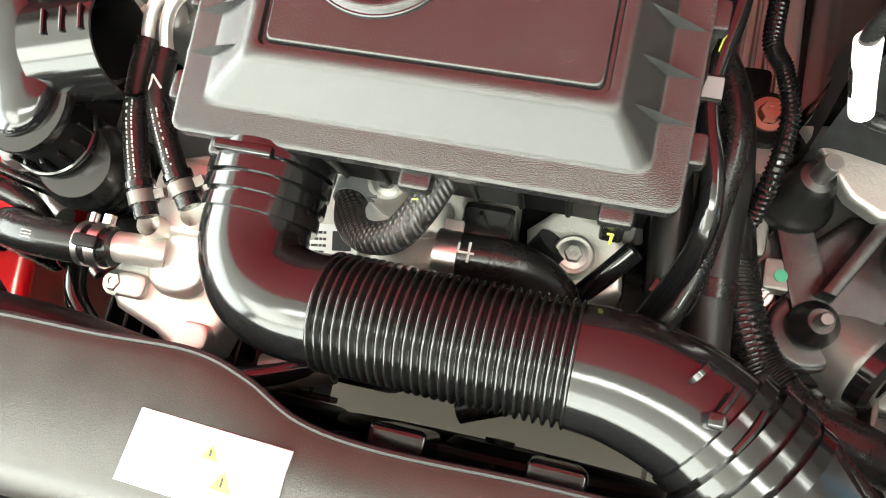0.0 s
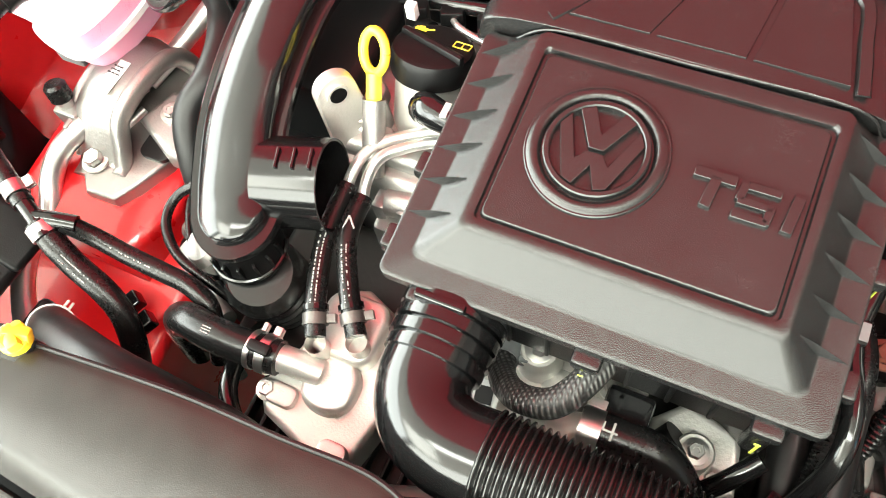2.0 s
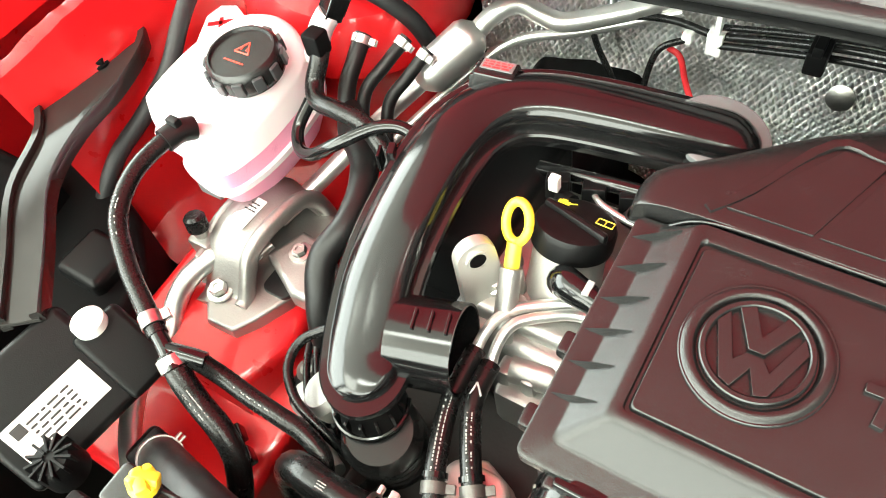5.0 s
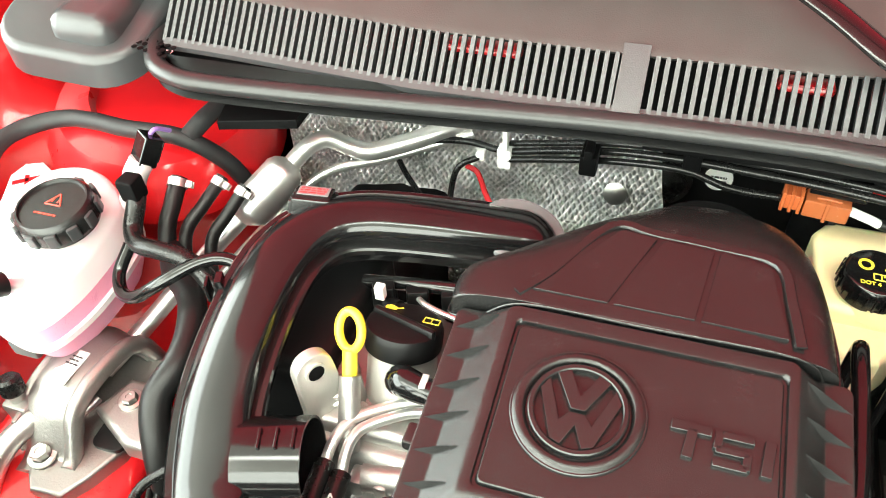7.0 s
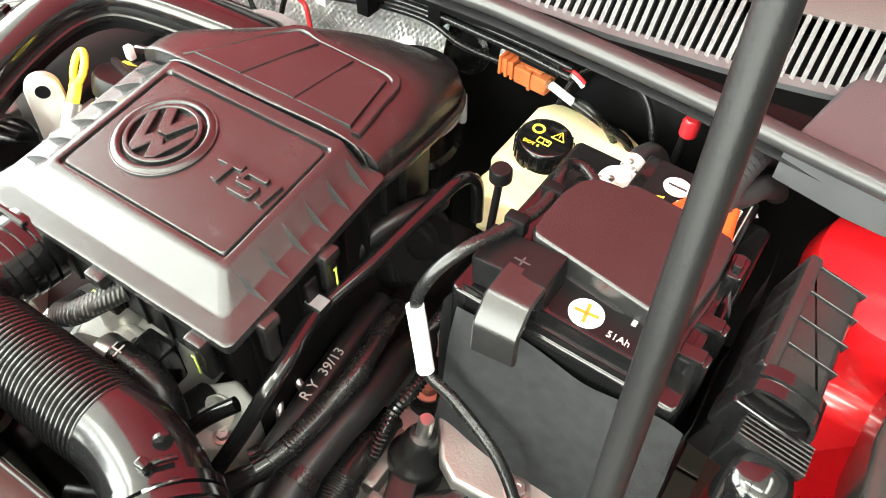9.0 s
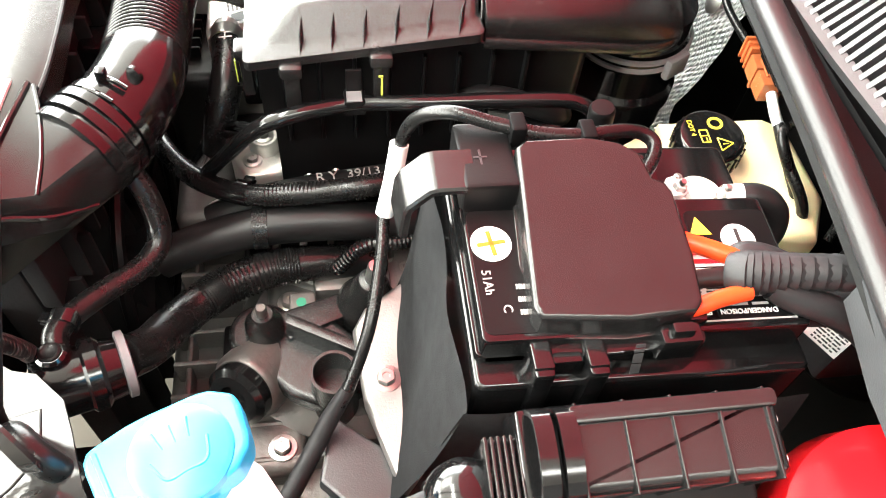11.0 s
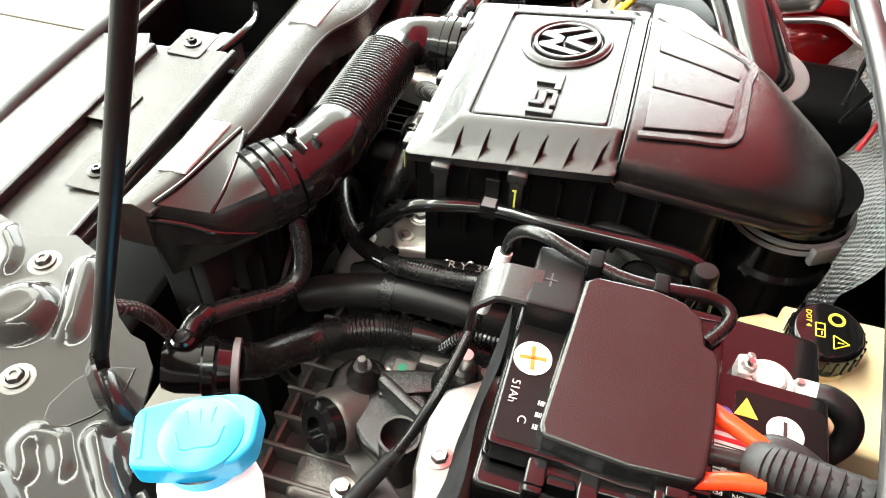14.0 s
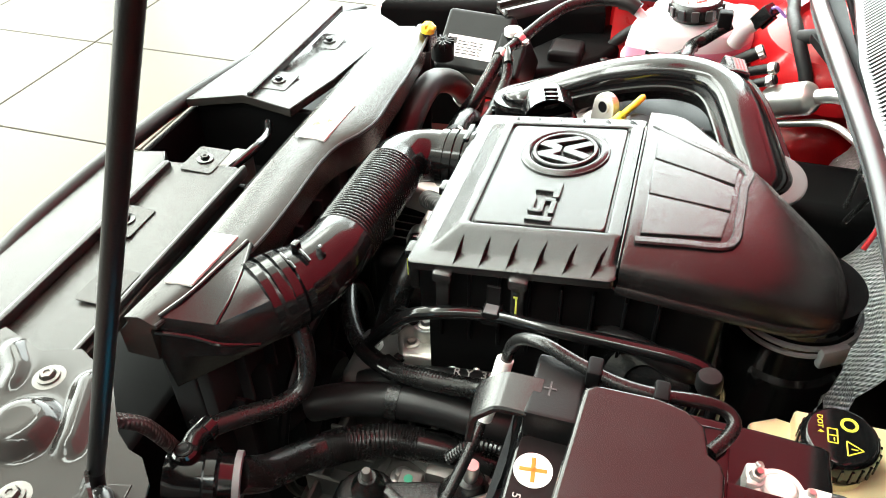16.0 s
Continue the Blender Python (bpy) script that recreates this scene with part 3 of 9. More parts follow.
while x < 0.6:
    if abs(x - 0.034) > 0.012:
        o = new("slat", me_slat)
        o.parent = cowl
        o.location = Vector((x, foot(x), 0.8405)) - cowl.location
        o.scale = (1, (crown(x)[0] - foot(x)) / 0.038, (crown(x)[1] - 0.838) / 0.0305)
    x += 0.0081
b = bmesh.new()
for k in range(3):
    for j in range(6):
        lathe(b, [(0.003, 0), (0.003, 0.0006), (0, 0.0006)], 10, pose(-0.435 + j * 0.008, 0.327 + k * 0.008 - 0.002 * j, 0.8385))
part("drain_holes", b, M_DARK, cowl)

glass = solo("windscreen", prism(bmesh.new(), [(-0.62, 0.47), (0.68, 0.47), (0.6, 1.1), (-0.55, 1.1)], 0.9, 0.906, 0.001, tilt=lambda x, y: 0.55 * (y - 0.47)), M_GLASS, "dark tinted windscreen glass", "windscreen", kind="structure")
wiper = thing("wiper_arm", (0.09, 0.41, 0.9), "black curved windscreen wiper arm", "wiper")
b = bmesh.new()
S = spl([(-0.16, 0.43, 0.932), (-0.06, 0.425, 0.93), (0.05, 0.43, 0.935), (0.11, 0.425, 0.93), (0.17, 0.39, 0.912), (0.215, 0.355, 0.895), (0.235, 0.348, 0.889)], 6)
loft(b, rings_along(S, lambda i, s: [(2.0 * a, c) for a, c in circle(0.0065, 10)]))
part("arm", b, M_GLOSS, wiper)
b = bmesh.new()
lathe(b, [(0.014, -0.012), (0.014, 0.008), (0.01, 0.013), (0, 0.013)], 24, pose(0.235, 0.348, 0.89))
part("pivot_cap", b, M_BOX, wiper)

# ---- heat shield, cables on the firewall ----
b = bmesh.new()
rows = []
for x in np.linspace(-0.36, 0.052, 44):
    r = []
    for s in np.linspace(0, 1, 18):
        bend = 0.006 * math.sin(14 * x + 5 * s) + 0.004 * math.sin(45 * x + 20 * s) + 0.0025 * math.sin(80 * x - 31 * s)
        xx = x + (0.06 * s if x < -0.2 else 0) + 0.055 * s * max(0.0, (x + 0.05) / 0.1)
        r.append((xx, 0.447 - 0.095 * s + bend, 0.797 - 0.24 * s))
    rows.append(r)
loft(b, rows, closed=False)
bmesh.ops.solidify(b, geom=b.faces[:], thickness=0.0015)
shield = thing("heat_shield", (-0.15, 0.4, 0.56), "crinkled embossed silver foil heat shield on the firewall", "heat shield")
part("foil", b, M_FOIL, shield, sharp=80)
b = bmesh.new()
rows = []
for x in np.linspace(-0.285, 0.05, 40):
    r = []
    for s_ in np.linspace(0, 1, 8):
        bend = 0.003 * math.sin(21 * x + 3 * s_) + 0.002 * math.sin(60 * x + 9 * s_)
        r.append((x, 0.366 + 0.045 * s_ + bend + 0.04 * max(0.0, -0.2 - x), 0.788 - 0.038 * s_ - 0.16 * max(0.0, -0.16 - x) + 0.4 * bend))
    rows.append(r)
loft(b, rows, closed=False)
bmesh.ops.solidify(b, geom=b.faces[:], thickness=0.0015)
part("upper_fold", b, M_FOIL, shield, sharp=80)
for x, z in ((-0.02, 0.775), (0.03, 0.69)):
    b = bmesh.new()
    lathe(b, [(0.012, 0), (0.012, 0.001), (0.007, 0.003), (0, 0.003)], 20, toward((x, 0.443 - 0.4 * (0.797 - z), z), (0, -1, 0.35)))
    part("fixing_washer", b, M_STEEL, shield)
b = bmesh.new()
sm_ = toward((0.129, 0.4632, 0.680), (0, -1, 0.12))
lathe(b, [(0.0145, 0), (0.0145, 0.0008), (0, 0.0008)], 28, sm_)
stk_ = part("round_sticker", b, M_LABEL, fw, "pale round sticker with dark marks")
b = bmesh.new()
bars(b, sm_ @ pose(0, 0, 0.0008), -0.008, 0.008, -0.005, 0.005, 2, 0.5, seed=19)
part("print_bars", b, M_INK, stk_)


def hose(name, P, r, material, label, category="hose", n=6, seg=14, group=""):
    ob = thing(name, P[0][:3], label, category, group)
    part("sheath", tube(bmesh.new(), P, r, seg, n), material, ob)
    return ob


def band(parent, p, d, r, w, material=None, name="clamp_band", label="", lug=True):
    """A spring band round a hose at p."""
    b = bmesh.new()
    m = toward(p, d)
    lathe(b, [(r, -w / 2), (r + 0.0012, -w / 2), (r + 0.0012, w / 2), (r, w / 2)], 24, m)
    if lug:
        rbox(b, r - 0.001, r + 0.007, -0.003, -0.001, -w * 0.4, w * 0.4, 0.0005, m=m)
        rbox(b, r - 0.001, r + 0.007, 0.001, 0.003, -w * 0.4, w * 0.4, 0.0005, m=m)
    return part(name, b, material or M_STEEL, parent, label)


FC = [(-0.19, 0.388, 0.71), (-0.165, 0.38, 0.735), (-0.125, 0.396, 0.731), (-0.083, 0.394, 0.728), (-0.03, 0.386, 0.744), (0.03, 0.372, 0.764), (0.09, 0.36, 0.775), (0.15, 0.352, 0.778), (0.20, 0.348, 0.778), (0.25, 0.345, 0.775)]
c = hose("firewall_cable", FC, 0.0036, M_RUBBER, "black cables clipped along the firewall", "cable")
part("second_strand", tube(bmesh.new(), [(x, y - 0.004, z - 0.008) for x, y, z in FC[3:7]] + [(0.13, 0.352, 0.758), (0.178, 0.358, 0.752)], 0.0034, 10), M_RUBBER, c)
part("third_strand", tube(bmesh.new(), [(x, y + 0.003, z + 0.007) for x, y, z in FC[3:]], 0.003, 10), M_RUBBER, c)
b = bmesh.new()
rbox(b, -0.090, -0.075, 0.386, 0.400, 0.710, 0.734, 0.002)
rbox(b, -0.084, -0.079, 0.386, 0.398, 0.734, 0.758, 0.001)
part("white_clip", b, M_WHITE, c, "white plastic cable clip")
b = bmesh.new()
rbox(b, -0.112, -0.102, 0.384, 0.394, 0.717, 0.728, 0.002)
part("white_clip", b, M_WHITE, c)
for x, z in ((0.005, 0.756), (0.095, 0.776)):
    b = bmesh.new()
    rbox(b, x - 0.008, x + 0.008, 0.354, 0.384, z - 0.012, z + 0.010, 0.002)
    rbox(b, x - 0.004, x + 0.004, 0.352, 0.37, z + 0.008, z + 0.018, 0.001)
    part("clip", b, M_DARK, c)
hose("red_wire", [(-0.125, 0.395, 0.70), (-0.112, 0.392, 0.695), (-0.102, 0.385, 0.675), (-0.088, 0.375, 0.655)], 0.003, M_REDP, "thin red wire on the heat shield", "wire")
hose("sensor_lead", [(-0.105, 0.388, 0.722), (-0.128, 0.38, 0.71), (-0.135, 0.372, 0.685), (-0.135, 0.36, 0.655)], 0.0032, M_RUBBER, "thin black sensor lead hanging down the heat shield", "cable")
hose("sensor_lead", [(-0.20, 0.375, 0.735), (-0.185, 0.37, 0.70), (-0.168, 0.365, 0.675), (-0.155, 0.36, 0.65)], 0.003, M_RUBBER, "thin black sensor lead hanging down the heat shield", "cable")
conn = thing("brown_connector", (0.2, 0.355, 0.74), "terracotta and black wiring connectors under the cowl", "connector")
cq = Matrix.Translation((0.205, 0.356, 0.753)) @ Matrix.Rotation(radians(-6), 4, 'Z')
b = bmesh.new()
rbox(b, -0.029, -0.014, -0.008, 0.008, -0.007, 0.009, 0.002, m=cq)
for k in range(3):
    rbox(b, -0.031 + 0.007 * k, -0.028 + 0.007 * k, -0.0095, 0.0095, -0.009, 0.011, 0.0008, m=cq)
part("plug", b, M_BROWN, conn)
b = bmesh.new()
rbox(b, -0.013, 0.024, -0.009, 0.009, -0.010, 0.008, 0.002, m=cq)
rbox(b, -0.004, 0.016, -0.005, 0.005, 0.008, 0.0105, 0.001, m=cq)
rbox(b, 0.004, 0.007, -0.0105, 0.0105, -0.011, 0.0095, 0.0006, m=cq)
part("sleeve", b, M_AMBER, conn, "translucent brown connector sleeve")
b = bmesh.new()
rbox(b, -0.012, 0.034, -0.006, 0.010, 0.013, 0.028, 0.002, m=cq)
rbox(b, 0.0, 0.022, -0.009, -0.006, 0.016, 0.025, 0.001, m=cq)
part("socket", b, M_GLOSS, conn)
for k, (name_, P_, r_, m_) in enumerate((("white_lead", [(0.229, 0.354, 0.752), (0.245, 0.352, 0.748), (0.256, 0.354, 0.742)], 0.0042, M_WHITE), ("white_lead", [(0.239, 0.356, 0.772), (0.252, 0.354, 0.77), (0.26, 0.356, 0.762)], 0.0025, M_WHITE), ("red_lead", [(0.239, 0.354, 0.776), (0.252, 0.352, 0.776), (0.262, 0.354, 0.768)], 0.002, M_REDP), ("black_lead", [(0.254, 0.354, 0.743), (0.285, 0.352, 0.735), (0.312, 0.362, 0.715), (0.32, 0.37, 0.68)], 0.0045, M_RUBBER))):
    part(name_, tube(bmesh.new(), P_, r_, 10), m_, conn)

# ---- front end: grille top panel, seal, air duct panel, latch ----
grille = thing("grille_top_panel", (0.05, -0.33, 0.74), "warm black plastic grille top panel with ridges", "panel")


def gz(x, y):
    return 0.002 - 0.012 * min(1, max(0, (-0.33 - y) / 0.08)) - 0.10 * max(0, -0.05 - x) ** 1.3


b = bmesh.new()
prism(b, [(0.385, -0.300), (0.372, -0.245), (0.344, -0.243), (0.11, -0.254), (0.106, -0.262), (0.115, -0.34), (0.095, -0.352), (0.098, -0.408), (0.28, -0.412), (0.40, -0.40), (0.41, -0.33)][::-1], 0.758, 0.768, 0.002, tilt=gz)
prism(b, [(-0.015, -0.262), (-0.03, -0.33), (-0.02, -0.402), (-0.17, -0.388), (-0.32, -0.362), (-0.36, -0.30), (-0.30, -0.235), (-0.1, -0.245)], 0.758, 0.768, 0.002, tilt=gz)
part("sheet", b, M_WARM, grille)
for x0, x1, y0, y1, z1 in ((0.12, 0.37, -0.335, -0.327, 0.775), (-0.3, -0.03, -0.325, -0.317, 0.775), (0.11, 0.372, -0.252, -0.247, 0.777)):
    b = bmesh.new()
    rbox(b, x0, x1, y0, y1, 0.764, z1, 0.003 if y1 > y0 + 0.0055 else 0.002)
    part("ridge", b, M_COVER, grille)
for x, y in ((0.104, -0.298), (0.296, -0.276), (-0.075, -0.305), (-0.21, -0.30), (0.215, -0.315)):
    b = bmesh.new()
    prism(b, rrect(x - 0.022, x + 0.022, y - 0.018, y + 0.018, 0.004), 0.768 + gz(x, y), 0.7688 + gz(x, y), 0.0005)
    pl = part("fixing_pad", b, M_WARM, grille)
    part("screw", hexhead(bmesh.new(), pose(x, y, 0.7688 + gz(x, y)), 0.0045, 0.005, 0.0085), M_GLOSS, pl)
seal = hose("front_seal", [(0.40, -0.39, 0.74), (0.27, -0.413, 0.752), (0.169, -0.416, 0.755), (0.057, -0.413, 0.755), (-0.03, -0.409, 0.752), (-0.17, -0.39, 0.745), (-0.31, -0.362, 0.735), (-0.4, -0.33, 0.725)], 0.0095, M_RUBBER2, "thick black rubber bonnet seal along the front", "seal")
latch = thing("bonnet_latch", (0.04, -0.32, 0.68), "dark steel bonnet latch in its recess", "latch")
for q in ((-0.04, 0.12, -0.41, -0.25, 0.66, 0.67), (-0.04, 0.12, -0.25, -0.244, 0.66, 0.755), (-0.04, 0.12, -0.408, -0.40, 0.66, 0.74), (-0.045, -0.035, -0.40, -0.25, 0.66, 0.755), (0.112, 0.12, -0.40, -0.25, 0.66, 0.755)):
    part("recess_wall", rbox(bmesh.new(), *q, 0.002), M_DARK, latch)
b = bmesh.new()
rbox(b, 0.05, 0.09, -0.30, -0.275, 0.67, 0.755, 0.006)
lathe(b, [(0.013, 0), (0.013, 0.014), (0.008, 0.02), (0, 0.02)], 20, toward((0.07, -0.30, 0.74), (0.3, -1, 0.2)))
part("catch", b, M_CAST, latch)
b = bmesh.new()
tube(b, [(0.09, -0.285, 0.75), (0.06, -0.27, 0.76), (0.02, -0.275, 0.755), (-0.01, -0.29, 0.75)], 0.005, 10)
part("lever", b, M_GLOSS, latch)

duct = thing("air_duct_panel", (0.05, -0.2, 0.73), "black plastic air duct panel with paper stickers over the radiator", "air duct")
DR = [(-0.228, -0.168), (-0.12, -0.158), (-0.05, -0.156), (0.0, -0.154), (0.03, -0.161), (0.06, -0.174), (0.10, -0.178), (0.17, -0.176), (0.232, -0.178), (0.29, -0.192), (0.335, -0.205)]
b = bmesh.new()
S = spl(DR, 5)
rows = []
for x, y in S:
    f = -0.238 + 0.06 * max(0, -0.12 - x)
    w = y - f
    rows.append([(x, f, 0.742), (x, f, 0.766), (x, f + 0.012, 0.779), (x, f + 0.3 * w, 0.7845), (x, f + 0.7 * w, 0.7875), (x, y - 0.004, 0.785), (x, y, 0.7825), (x, y + 0.004, 0.7815), (x, y + 0.004, 0.778), (x, y - 0.002, 0.777), (x, y - 0.004, 0.742)])
loft(b, rows)
part("top", b, M_WARM, duct)
b = bmesh.new()
tube(b, [(x, y + 0.0035, 0.7815) for x, y in DR], 0.0017, 8)
part("rear_lip", b, M_RUBBER2, duct)
for c0, c1, c2, c3 in (((-0.012, -0.180), (0.062, -0.183), (0.060, -0.216), (-0.016, -0.213)), ((0.228, -0.216), (0.226, -0.190), (0.292, -0.195), (0.294, -0.218))):
    b = bmesh.new()
    prism(b, [c0, c1, c2, c3], 0.7862, 0.7888, 0.0004)
    st_ = part("sticker", b, M_LABEL, duct, "white paper sticker with warning signs")
    if c0[0] < 0:
        for x, y, w in ((0.026, -0.1925, 0.0042), (0.0345, -0.2035, 0.0055)):
            b = bmesh.new()
            q = Matrix.Translation((x, y, 0.7889)) @ Matrix.Rotation(radians(-3), 4, 'Z')
            prism(b, [(-w, -0.6 * w), (w, -0.6 * w), (0, w)], 0, 0.0003, 0, m=q)
            tr_ = part("warning_triangle", b, M_YMARK, st_, "yellow warning triangle")
            b = bmesh.new()
            stroke_y = 0.75 * w
            rbox(b, -0.0006, 0.0006, -0.3 * w, 0.5 * w, 0.0003, 0.0005, 0, m=q)
            part("exclamation", b, M_INK, tr_)
        b = bmesh.new()
        q = Matrix.Translation((0.0, 0.0, 0.7889))
        lathe(b, [(0.0035, 0), (0.0035, 0.0003), (0, 0.0003)], 16, q @ Matrix.Translation((0.0195, -0.2025, 0)))
        part("round_sign", b, M_GREY, st_)
        b = bmesh.new()
        bars(b, q @ Matrix.Translation((0.051, -0.2, 0)), -0.006, 0.006, -0.003, 0.003, 2, 0.3, seed=44)
        part("print_bars", b, M_GREY, st_)
# the scoop from the panel to the hose
b = bmesh.new()
A = [(0.228, -0.18, 0.786), (0.262, -0.184, 0.787), (0.30, -0.190, 0.787), (0.328, -0.201, 0.785), (0.334, -0.207, 0.745), (0.33, -0.205, 0.705), (0.29, -0.19, 0.70), (0.25, -0.178, 0.70), (0.226, -0.175, 0.705), (0.226, -0.175, 0.745)]
cc, nn = Vector((0.262, -0.147, 0.757)), Vector((0.86, -0.5, 0.0)).normalized()
side = nn.cross(Vector((0, 0, 1)))
C = []
for k in range(10):
    t = radians(28 + 36 * k)
    C.append(cc + side * 0.035 * math.cos(t) + Vector((0, 0, 0.033)) * math.sin(t))
mid = [(0.230, -0.174, 0.7865), (0.258, -0.168, 0.7845), (0.287, -0.164, 0.7795), (0.312, -0.165, 0.7715), (0.318, -0.160, 0.745), (0.295, -0.162, 0.718), (0.275, -0.157, 0.708), (0.25, -0.156, 0.708), (0.232, -0.162, 0.72), (0.226, -0.17, 0.755)]
loft(b, [A, mid, C, [q - nn * 0.012 for q in C]])
bmesh.ops.bevel(b, geom=[e for e in b.edges if len(e.link_faces) == 2 and e.calc_face_angle(0) > 0.5], offset=0.004, segments=2, affect='EDGES')
part("scoop", b, M_FINE, duct)
b = bmesh.new()
tube(b, [(0.230, -0.176, 0.7862), (0.258, -0.168, 0.7842), (0.287, -0.164, 0.7792), (0.312, -0.165, 0.7715)], 0.0016, 8)
tube(b, [(0.228, -0.180, 0.7865), (0.262, -0.1845, 0.7878), (0.30, -0.1905, 0.7878), (0.328, -0.2015, 0.7855)], 0.002, 8)
tube(b, [(0.333, -0.206, 0.772), (0.324, -0.182, 0.765), (0.317, -0.16, 0.756), (0.297, -0.140, 0.742)], 0.002, 8)
part("seam", b, M_GLOSS, duct)
b = bmesh.new()
rbox(b, -0.245, -0.212, -0.186, -0.16, 0.76, 0.786, 0.004)
part("end_bracket", b, M_COVER, duct)
clip = thing("yellow_clip", (-0.222, -0.166, 0.78), "small bright yellow plastic clip on the duct panel", "clip")
b = bmesh.new()
for k in range(3):
    rbox(b, -0.006, 0.006, -0.012, 0.012, 0.0, 0.012, 0.004, m=pose(-0.222, -0.166, 0.786, 20 * (k - 1), 25 * (k - 1), 60 * k) @ Matrix.Diagonal((0.75, 0.72, 0.9, 1)))
lathe(b, [(0.009, 0), (0.009, 0.006), (0.006, 0.009), (0, 0.009)], 16, pose(-0.222, -0.166, 0.784))
part("head", b, M_YELLOW, clip)

# ---- air filter housing ----
air = thing("air_filter_housing", (0.08, 0.08, 0.6), "black plastic air filter housing with raised emblem and letters", "engine cover")


def tl(x, y):
    """The lid leans down towards the front."""
    return 0.118 * y


def ring_rect(x0, x1, y0, y1, z, r):
    return [(x, y, z + tl(x, y)) for x, y in rrect(x0, x1, y0, y1, r, 5)]


b = bmesh.new()
loft(b, [ring_rect(-0.043, 0.203, -0.041, 0.124, 0.776, 0.004), ring_rect(-0.047, 0.207, -0.045, 0.126, 0.777, 0.006), ring_rect(-0.047, 0.207, -0.045, 0.126, 0.7842, 0.006), ring_rect(-0.045, 0.205, -0.043, 0.125, 0.7852, 0.006),
         ring_rect(-0.0325, 0.192, -0.031, 0.1249, 0.7855, 0.006), ring_rect(-0.030, 0.1895, -0.0285, 0.1247, 0.7868, 0.008), ring_rect(-0.011, 0.174, -0.011, 0.1245, 0.799, 0.006), ring_rect(-0.0085, 0.172, -0.0085, 0.1238, 0.8006, 0.005),
         ring_rect(-0.0045, 0.1685, -0.004, 0.1155, 0.801, 0.005), ring_rect(-0.0028, 0.1668, -0.0022, 0.1132, 0.8003, 0.004), ring_rect(-0.002, 0.166, -0.0015, 0.1125, 0.7975, 0.004), ring_rect(-0.0003, 0.1643, 0.0002, 0.1107, 0.7975, 0.004), ring_rect(0.0004, 0.1636, 0.001, 0.11, 0.7996, 0.004), ring_rect(0.0015, 0.1625, 0.002, 0.109, 0.8003, 0.004)])
lid = part("lid", b, M_COVER, air, sharp=50)
LC = (0.0485, 0.0585)
lm = Matrix.Translation((LC[0], LC[1], 0.8003 + tl(*LC))) @ Matrix.Rotation(math.atan(0.118), 4, 'X') @ Matrix.Diagonal((1.015, 1.015, 1.1, 1))
b = bmesh.new()
lathe(b, [(0.0408, -0.001), (0.0406, 0.0012), (0.0400, 0.0017), (0.0392, 0.0016), (0.0375, 0.0028), (0.0352, 0.0036), (0.0330, 0.0030), (0.0316, 0.0012), (0.0308, -0.0004)], 72, lm)
part("emblem_surround", b, M_COVER, air)
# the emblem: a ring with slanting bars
b = bmesh.new()
lathe(b, [(0.0302, 0.0002), (0.0298, 0.0036), (0.0290, 0.0043), (0.0268, 0.0043), (0.0260, 0.0036), (0.0258, 0.0002)], 64, lm)
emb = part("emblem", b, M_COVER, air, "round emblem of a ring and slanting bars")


def stroke(b, p, q, w, h, m):
    d = Vector((q[0] - p[0], q[1] - p[1], 0))
    n = Vector((-d.y, d.x, 0)).normalized() * w / 2
    prism(b, [(p[0] - n.x, p[1] - n.y), (q[0] - n.x, q[1] - n.y), (q[0] + n.x, q[1] + n.y), (p[0] + n.x, p[1] + n.y)], 0.0, h, 0.0006, m=m)


for half in (((-0.0165, 0.0205), (-0.0085, 0.0248), (0, 0.0085)), ((-0.0245, 0.0085), (-0.0198, 0.0168), (-0.0095, -0.0090), (-0.0048, -0.0032), (0, -0.0032))):
    under = ((-0.0044, -0.0012),) if len(half) == 3 else ((-0.0062, -0.0250), (-0.0128, -0.0225))
    left = list(half)
    low = [(0, -0.0012)] if len(half) == 3 else [(0, -0.0115)]
    out = left + [(-x, y) for x, y in left[:-1][::-1]] + [(-x, y) for x, y in under[::-1]] + low + list(under)
    bar = bmesh.new()
    prism(bar, out, 0.0, 0.0040, 0.0007, m=lm)
    part("bar", bar, M_COVER, emb)
tmm = Matrix.Translation((0.1355, 0.0555, 0.8003 + tl(0.1355, 0.0555))) @ Matrix.Rotation(math.atan(0.118), 4, 'X')
for letter in ((((-0.033, 0.0085), (-0.010, 0.0085)), ((-0.0205, 0.0085), (-0.0225, -0.0105))), (((0.0135, 0.0085), (-0.004, 0.0085)), ((-0.0055, 0.0095), (-0.0065, -0.001)), ((-0.0075, -0.001), (0.0115, -0.001)), ((0.0105, 0.0), (0.0095, -0.0105)), ((0.0105, -0.0095), (-0.0085, -0.0095))), (((0.0225, 0.0105), (0.0205, -0.0115)),)):
    b = bmesh.new()
    for p, q in letter:
        stroke(b, p, q, 0.0062 if len(letter) < 4 else 0.0048, 0.0030, tmm)
    part("raised_letter", b, M_COVER, air)
